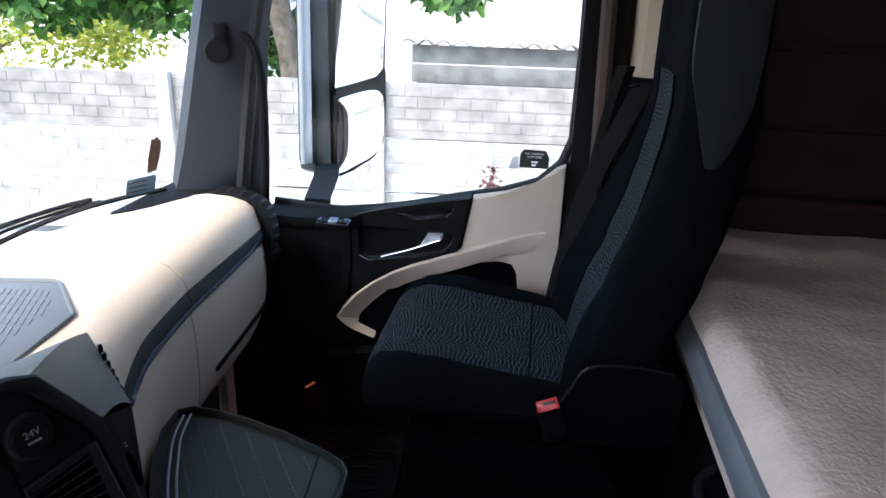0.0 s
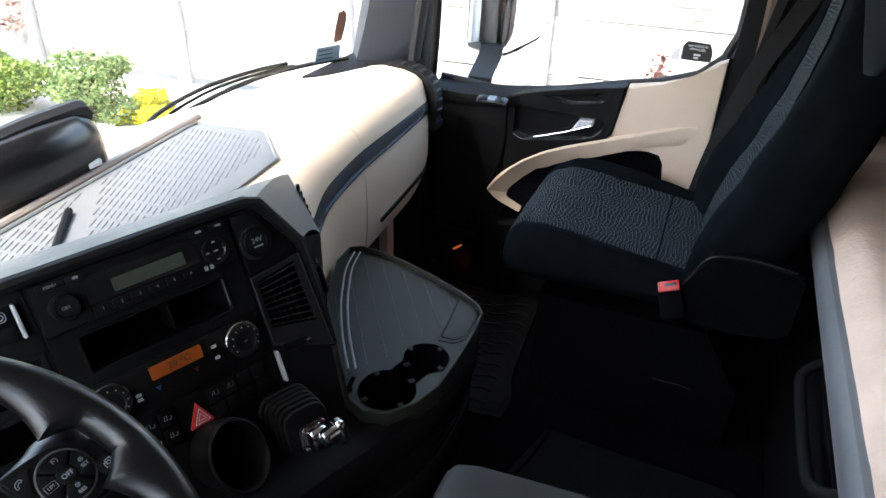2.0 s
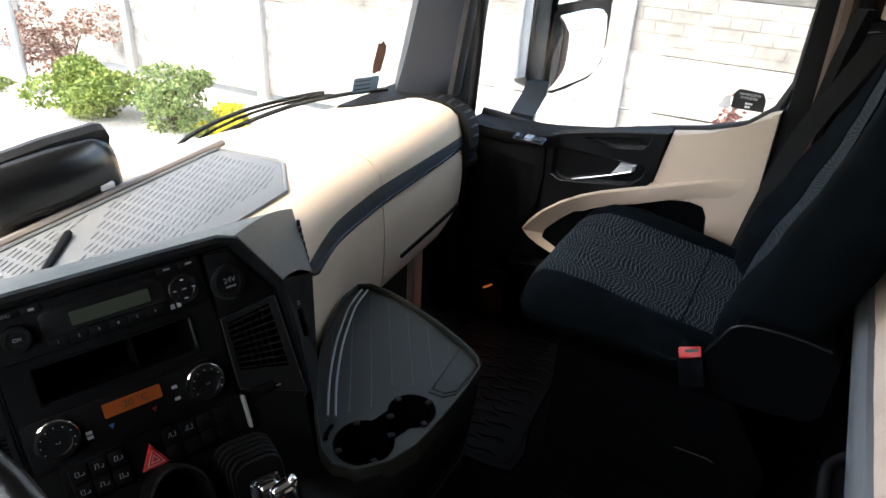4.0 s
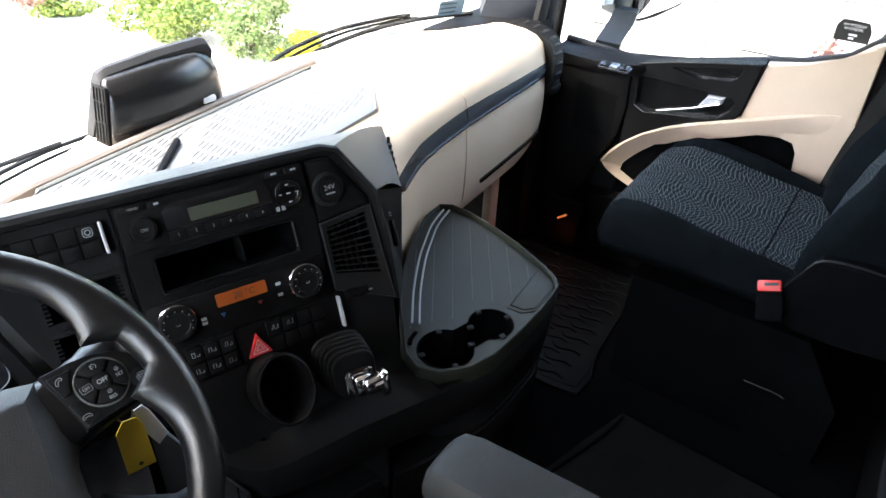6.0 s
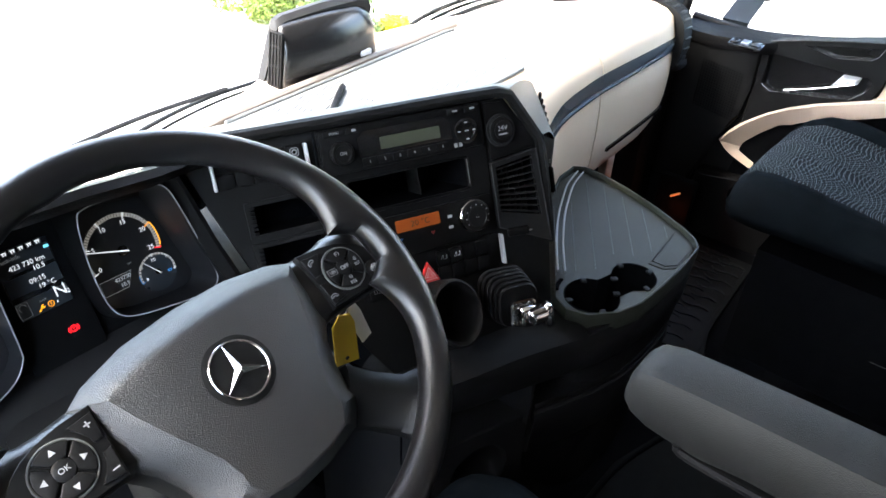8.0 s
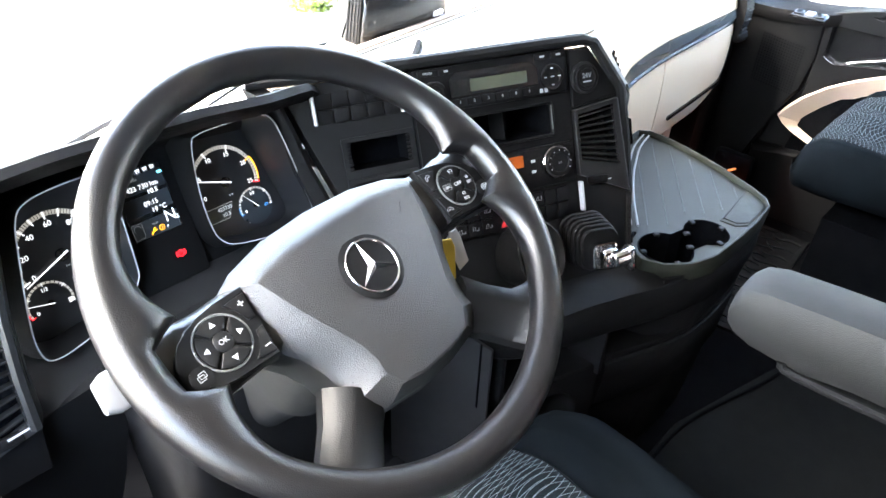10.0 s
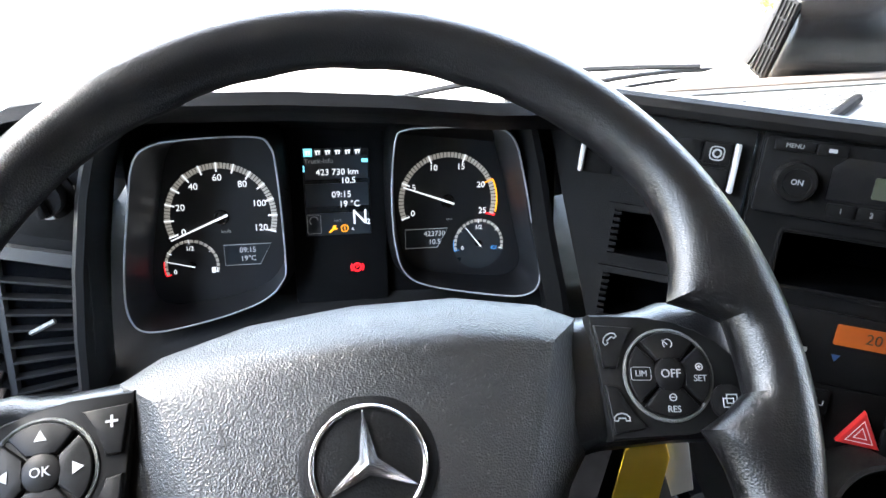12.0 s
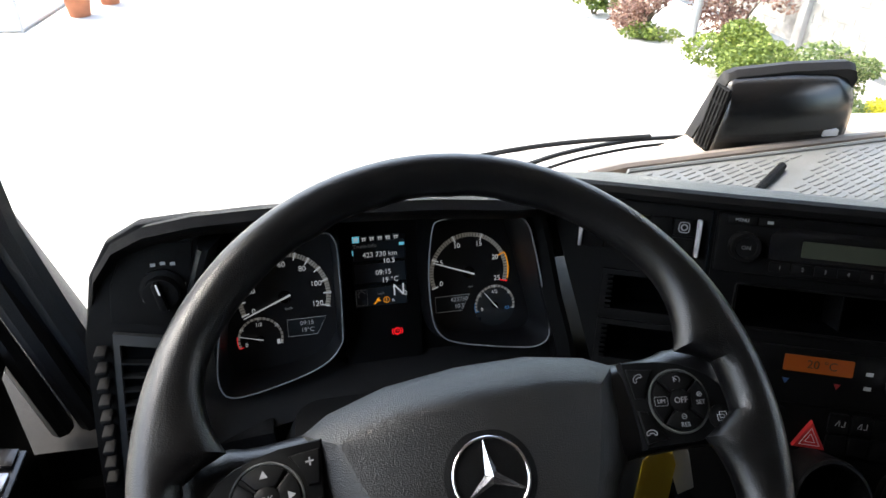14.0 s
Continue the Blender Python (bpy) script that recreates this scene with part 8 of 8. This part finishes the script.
# base box with its drawer
bm = bmesh.new()
prism(bm, ((0.0, FLOOR), (0.0, 0.2), (-0.40, 0.2), (-0.50, 0.05), (-0.50, FLOOR)), 0.56, 0.94, Matrix(((0, 0, 1, 0), (1, 0, 0, -0.04), (0, 1, 0, 0), (0, 0, 0, 1))), 0.015)
# Plastic in the carpet's deeper black, which paints in the box's shade.
part("base_box", bm, CARPET_SHADE, ps, "black plastic seat box")
bm = bmesh.new()
tube(bm, [(0.553, -0.348, 0.040), (0.553, -0.42, 0.041), (0.553, -0.436, 0.036)], 0.0009, 6)
part("box_grip", bm, PADGREY, ps)
bm = bmesh.new()
rings = []
for y, z0, z1 in ((-0.357, 0.31, 0.375), (-0.375, 0.30, 0.41), (-0.402, 0.29, 0.458), (-0.48, 0.29, 0.468), (-0.56, 0.30, 0.46), (-0.58, 0.32, 0.44)):
    rings.append([Vector((x, y, z)) for x, z in ((0.45, z0), (0.45, z1 - 0.006), (0.456, z1), (0.478, z1), (0.484, z1 - 0.006), (0.484, z0))])
loft(bm, rings)
# Carpet black on plastic: the cover's shade is put into the colour.
cover = part("side_cover", bm, CARPET_SHADE, ps, "black plastic hinge cover")
# Paler tube that paints the highlight along the cover's edge.
bm = bmesh.new()
tube(bm, curve([(0.4525, -0.357, 0.374), (0.4525, -0.375, 0.409), (0.4525, -0.402, 0.456), (0.4525, -0.48, 0.467), (0.4525, -0.56, 0.459)], 4), 0.0022, 6)
part("cover_lip", bm, VENTGREY, cover)
# belt buckle
bk = thing("belt_buckle", "black seat belt buckle with a red button", "belt buckle", (0.44, -0.33, 0.25))
KB = axes((0.452, -0.336, 0.362), (0.023, -0.920, 0.39), (0.57, 0.33, 0.75), (-0.81, 0.08, 0.58))
bm = bmesh.new()
box(bm, (0.0, -0.028, -0.004), (0.05, 0.072, 0.024), KB, 0.006)
part("housing", bm, CARPET_SHADE, bk)
bm = bmesh.new()
box(bm, (0.0, 0.004, 0.009), (0.044, 0.022, 0.012), KB, 0.003)
rb = part("release_button", bm, REDPLASTIC, bk, "red release button")
bm = bmesh.new()
box(bm, (0.004, 0.007, 0.0155), (0.026, 0.006, 0.001), KB, 0.0003)
part("slot", bm, BLACKLABEL, rb)
bm = bmesh.new()
tube(bm, curve([(0.446, -0.346, 0.325), (0.470, -0.36, 0.30), (0.50, -0.375, 0.28)], 4), 0.011, 8, flat=0.4)
part("stem", bm, CARPET_SHADE, bk)
# belt from the pillar down along the backrest
sb = thing("seat_belt", "black seat belt hanging beside the passenger seat", "seat belt", (1.02, -0.42, 0.3))
bm = bmesh.new()
rings = []
for p in curve([(0.935, -0.505, 0.93), (0.96, -0.455, 0.80), (0.98, -0.405, 0.66), (0.992, -0.368, 0.48), (0.985, -0.350, 0.36)], 6):
    rings.append([p + Vector((0.0, 0.023, 0)), p + Vector((0.003, 0.023, 0)), p + Vector((0.003, -0.023, 0.0)), p + Vector((0, -0.023, 0))])
loft(bm, rings)
part("webbing", bm, BELT, sb)
bm = bmesh.new()
box(bm, (1.01, -0.365, 0.33), (0.03, 0.06, 0.05), ID, 0.01)
box(bm, (0.985, -0.36, 0.30), (0.05, 0.09, 0.03), ID, 0.01)
part("anchor", bm, BLACK, sb)
bm = bmesh.new()
tube(bm, [(0.94, -0.50, 0.926), (0.93, -0.445, 0.917)], 0.0035, 6)
part("guide_pin", bm, CHROME, sb)
bm = bmesh.new()
rings = []
for p in curve([(0.90, -0.455, 0.97), (0.96, -0.44, 0.86), (1.03, -0.43, 0.74), (1.055, -0.43, 0.70)], 5):
    rings.append([p + Vector((-0.012, 0.0, 0)), p + Vector((0.0, 0.02, 0)), p + Vector((0.014, 0.0, 0.0)), p + Vector((0, -0.02, 0))])
loft(bm, rings)
part("guide_arm", bm, BLACK, sb)

ds = thing("driver_seat", "black cloth driver seat with net-patterned inlay and armrest", "seat", (-0.72, -0.3, FLOOR), "cab seats")
seat_cushion(ds, -0.69, 0.045, 0.305, 0.54, 0.62, 0.6, -1)
seat_back(ds, -0.70, -0.19, far=-1, panel=False)
bm = bmesh.new()
prism(bm, ((-0.03, FLOOR), (-0.03, 0.17), (-0.50, 0.17), (-0.50, FLOOR)), -0.9, -0.5, Matrix(((0, 0, 1, 0), (1, 0, 0, -0.04), (0, 1, 0, 0), (0, 0, 0, 1))), 0.02)
part("base_box", bm, SOFT, ds)
bm = bmesh.new()
rings = []
for y, z0, z1, w in ((-0.168, 0.600, 0.620, 0.022), (-0.171, 0.592, 0.633, 0.030), (-0.180, 0.586, 0.643, 0.034), (-0.20, 0.580, 0.649, 0.036), (-0.25, 0.578, 0.655, 0.036), (-0.30, 0.588, 0.660, 0.036), (-0.38, 0.594, 0.667, 0.036), (-0.53, 0.602, 0.682, 0.036)):
    cx = -0.445 + 0.03 * (y + 0.15)
    rings.append([Vector((cx + x, y, z)) for x, z in ((-w * 0.8, z0), (-w, z0 + 0.012), (-w, z1 - 0.016), (-w * 0.8, z1 - 0.003), (-w * 0.3, z1), (w * 0.3, z1), (w * 0.8, z1 - 0.003), (w, z1 - 0.016), (w, z0 + 0.012), (w * 0.8, z0))])
loft(bm, rings)
arm = part("armrest", bm, ARMGREY, ds, "grey plastic-covered folding armrest")
bm = bmesh.new()
tube(bm, curve([(-0.478, -0.235, 0.583), (-0.479, -0.25, 0.575), (-0.480, -0.36, 0.583), (-0.481, -0.38, 0.594)], 4), 0.005, 8)
part("release_lever", bm, SOFT, arm)
bk2 = thing("belt_buckle", "black seat belt buckle with a red button beside the driver seat", "belt buckle", (-0.42, -0.36, 0.25))
KB2 = axes((-0.415, -0.345, 0.32), (0.95, -0.3, 0), (0.1, 0.3, 0.95), (-0.3, -0.9, 0.3))
bm = bmesh.new()
box(bm, (0.0, -0.04, -0.004), (0.05, 0.09, 0.024), KB2, 0.006)
part("housing", bm, SOFT, bk2)
bm = bmesh.new()
box(bm, (0.0, 0.0, 0.006), (0.044, 0.03, 0.014), KB2, 0.004)
part("release_button", bm, REDPLASTIC, bk2, "red release button")

# ---- bunk ----
bed = thing("bunk_bed", "bunk with crumpled brown cover and grey edge rail", "bed", (0, -1.0, FLOOR))
bm = bmesh.new()
nx, ny = 120, 50
grid = []
for j in range(ny + 1):
    row = []
    for i in range(nx + 1):
        x = -1.11 + 2.22 * i / nx
        t = j / ny
        y = -0.612 - 0.77 * t
        z = 0.548 - 0.045 * max(0, 1 - t / 0.06) ** 2
        z += 0.010 * noise.noise(Vector((x * 4, y * 4, 1.0))) + 0.005 * noise.noise(Vector((x * 12, y * 9, 3.0))) + 0.004 * abs(noise.noise(Vector((x * 22, y * 8, 5.0))))
        y += 0.002 * noise.noise(Vector((x * 9, 0.0, 7.0))) if t < 0.1 else 0
        row.append(Vector((x, y, z)))
    grid.append(row)
skirt = [p + Vector((0, 0.004, -0.03)) for p in grid[0]]
loft(bm, [skirt] + grid, closed=False, caps=False)
part("mattress_cover", bm, SHEET, bed, "crumpled brown cloth cover", angle=80)
bm = bmesh.new()
box(bm, (0, -1.0, 0.43), (2.22, 0.76, 0.15), ID, 0.02)
part("mattress", bm, SHEET, bed)
bm = bmesh.new()
prism(bm, ((-0.622, 0.505), (-0.602, 0.50), (-0.594, 0.488), (-0.592, 0.45), (-0.600, 0.435), (-0.622, 0.43)), -1.12, 1.12, Matrix(((0, 0, 1, 0), (1, 0, 0, 0), (0, 1, 0, 0), (0, 0, 0, 1))), 0.0)
part("edge_rail", bm, ALU, bed, "grey aluminium edge rail")
bm = bmesh.new()
box(bm, (0, -1.01, 0.14), (2.22, 0.74, 0.5), ID, 0.01)
part("base", bm, SOFT, bed)
bm = bmesh.new()
box(bm, (0.19, -0.639, 0.36), (0.33, 0.010, 0.085), ID, 0.004)
plate = part("grip_plate", bm, CARPET_SHADE, bed)
bm = bmesh.new()
tube(bm, curve([(0.37, -0.637, 0.325), (0.345, -0.606, 0.308), (0.28, -0.600, 0.305), (0.10, -0.600, 0.305), (0.035, -0.606, 0.320), (0.01, -0.637, 0.345)], 4), 0.011, 10)
part("locker_grip", bm, BLACK, plate, "long black locker grip")

# ---- floor covering and footwell ----
mat = thing("floor_mat", "ribbed black rubber floor mat on the passenger side", "floor mat", (0.62, 0.2, FLOOR))
bm = bmesh.new()
MATP = ((0.413, 0.055), (0.422, -0.012), (0.50, -0.018), (0.58, 0.012), (0.62, 0.014), (0.978, 0.036), (0.97, 0.60), (0.40, 0.60))
prism(bm, MATP, FLOOR, FLOOR + 0.010, ID, 0.003)
part("sheet", bm, MATRUB, mat)
bm = bmesh.new()
prism(bm, [(0.70 + (x - 0.70) * 0.94, 0.28 + (y - 0.28) * 0.95) for x, y in MATP], FLOOR + 0.010, FLOOR + 0.0115, ID, 0.001)
part("tread_field", bm, MATRUB, mat)
# transverse tread bars, each with a small hook at its end
bm = bmesh.new()
tube(bm, [(0.0065 * math.sin(k * 1.05) + (0.007 if k == 6 else 0), 0.014 * k, 0.0) for k in range(7)], [0.003, 0.005, 0.005, 0.005, 0.005, 0.005, 0.003], 5)
bar0 = part("tread_bar", bm, MATRUB, mat)
spots = []
for i in range(20):
    for j in range(5):
        x, y = 0.45 + i * 0.0265, 0.045 + j * 0.108 + (0.05 if i % 2 else 0.0)
        if inside(x, y, MATP) and inside(x, y + 0.085, MATP):
            spots.append(at(x, y, FLOOR + 0.0125))
bar0.matrix_basis = spots[0]
for mm in spots[1:]:
    piece("tread_bar", bar0, mm, mat)
dmat = thing("floor_mat", "black rubber floor mat with raised bars by the pedals", "floor mat", (-0.6, 0.1, FLOOR))
bm = bmesh.new()
prism(bm, ((-1.0, -0.02), (-0.30, -0.02), (-0.36, 0.35), (-1.0, 0.35)), FLOOR, FLOOR + 0.012, ID, 0.003)
part("sheet", bm, MATRUB, dmat)
bm = bmesh.new()
for i in range(7):
    for j in range(8):
        x, y = -0.90 + i * 0.085 + (0.04 if j % 2 else 0), 0.02 + j * 0.04
        if x < -0.40:
            box(bm, (x, y, FLOOR + 0.013), (0.07, 0.012, 0.006), Matrix.Identity(4), 0.002, 1)
part("bars", bm, MATRUB, dmat)
# raised carpeted floor between the seats
tun = thing("floor_step", "black carpeted floor step between the seats", "floor step", (0.1, -0.2, FLOOR))
bm = bmesh.new()
prism(bm, ((-0.36, -0.58), (0.40, -0.58), (0.42, -0.13), (0.30, -0.10), (0.02, -0.02), (-0.22, -0.02), (-0.36, -0.12)), FLOOR, FLOOR + 0.03, ID, 0.012)
part("carpet", bm, FLOORMAT, tun)
bm = bmesh.new()
tube(bm, curve([(0.40, -0.14, FLOOR + 0.033), (0.28, -0.115, FLOOR + 0.033), (0.02, -0.04, FLOOR + 0.033), (-0.21, -0.04, FLOOR + 0.033)], 5), 0.004, 6)
part("piping", bm, CARPET_SHADE, tun)
# small amber lens in the passenger footwell
fl = thing("footwell_light", "small amber reflector low in the passenger footwell", "lamp", (0.945, 0.32, 0.04))
bm = bmesh.new()
box(bm, (0, 0, 0), (0.006, 0.05, 0.010), axes((0.935, 0.315, 0.045), (1, 0, 0), (0, 0.8, -0.6), (0, 0.6, 0.8)) @ Matrix.Diagonal((1, 0.75, 0.7, 1)), 0.003)
part("lens", bm, FOOTGLOW, fl)
bm = bmesh.new()
box(bm, (0.953, 0.32, 0.02), (0.03, 0.12, 0.16), ID, 0.01)
part("holder", bm, CARPET_SHADE, fl)
glow = new("footwell_glow", bpy.data.lights.new("footwell_glow", "POINT"))
glow.data.energy, glow.data.color, glow.data.shadow_soft_size = 0.007, (1.0, 0.16, 0.05), 0.01
glow.location = (0.90, 0.29, 0.0)
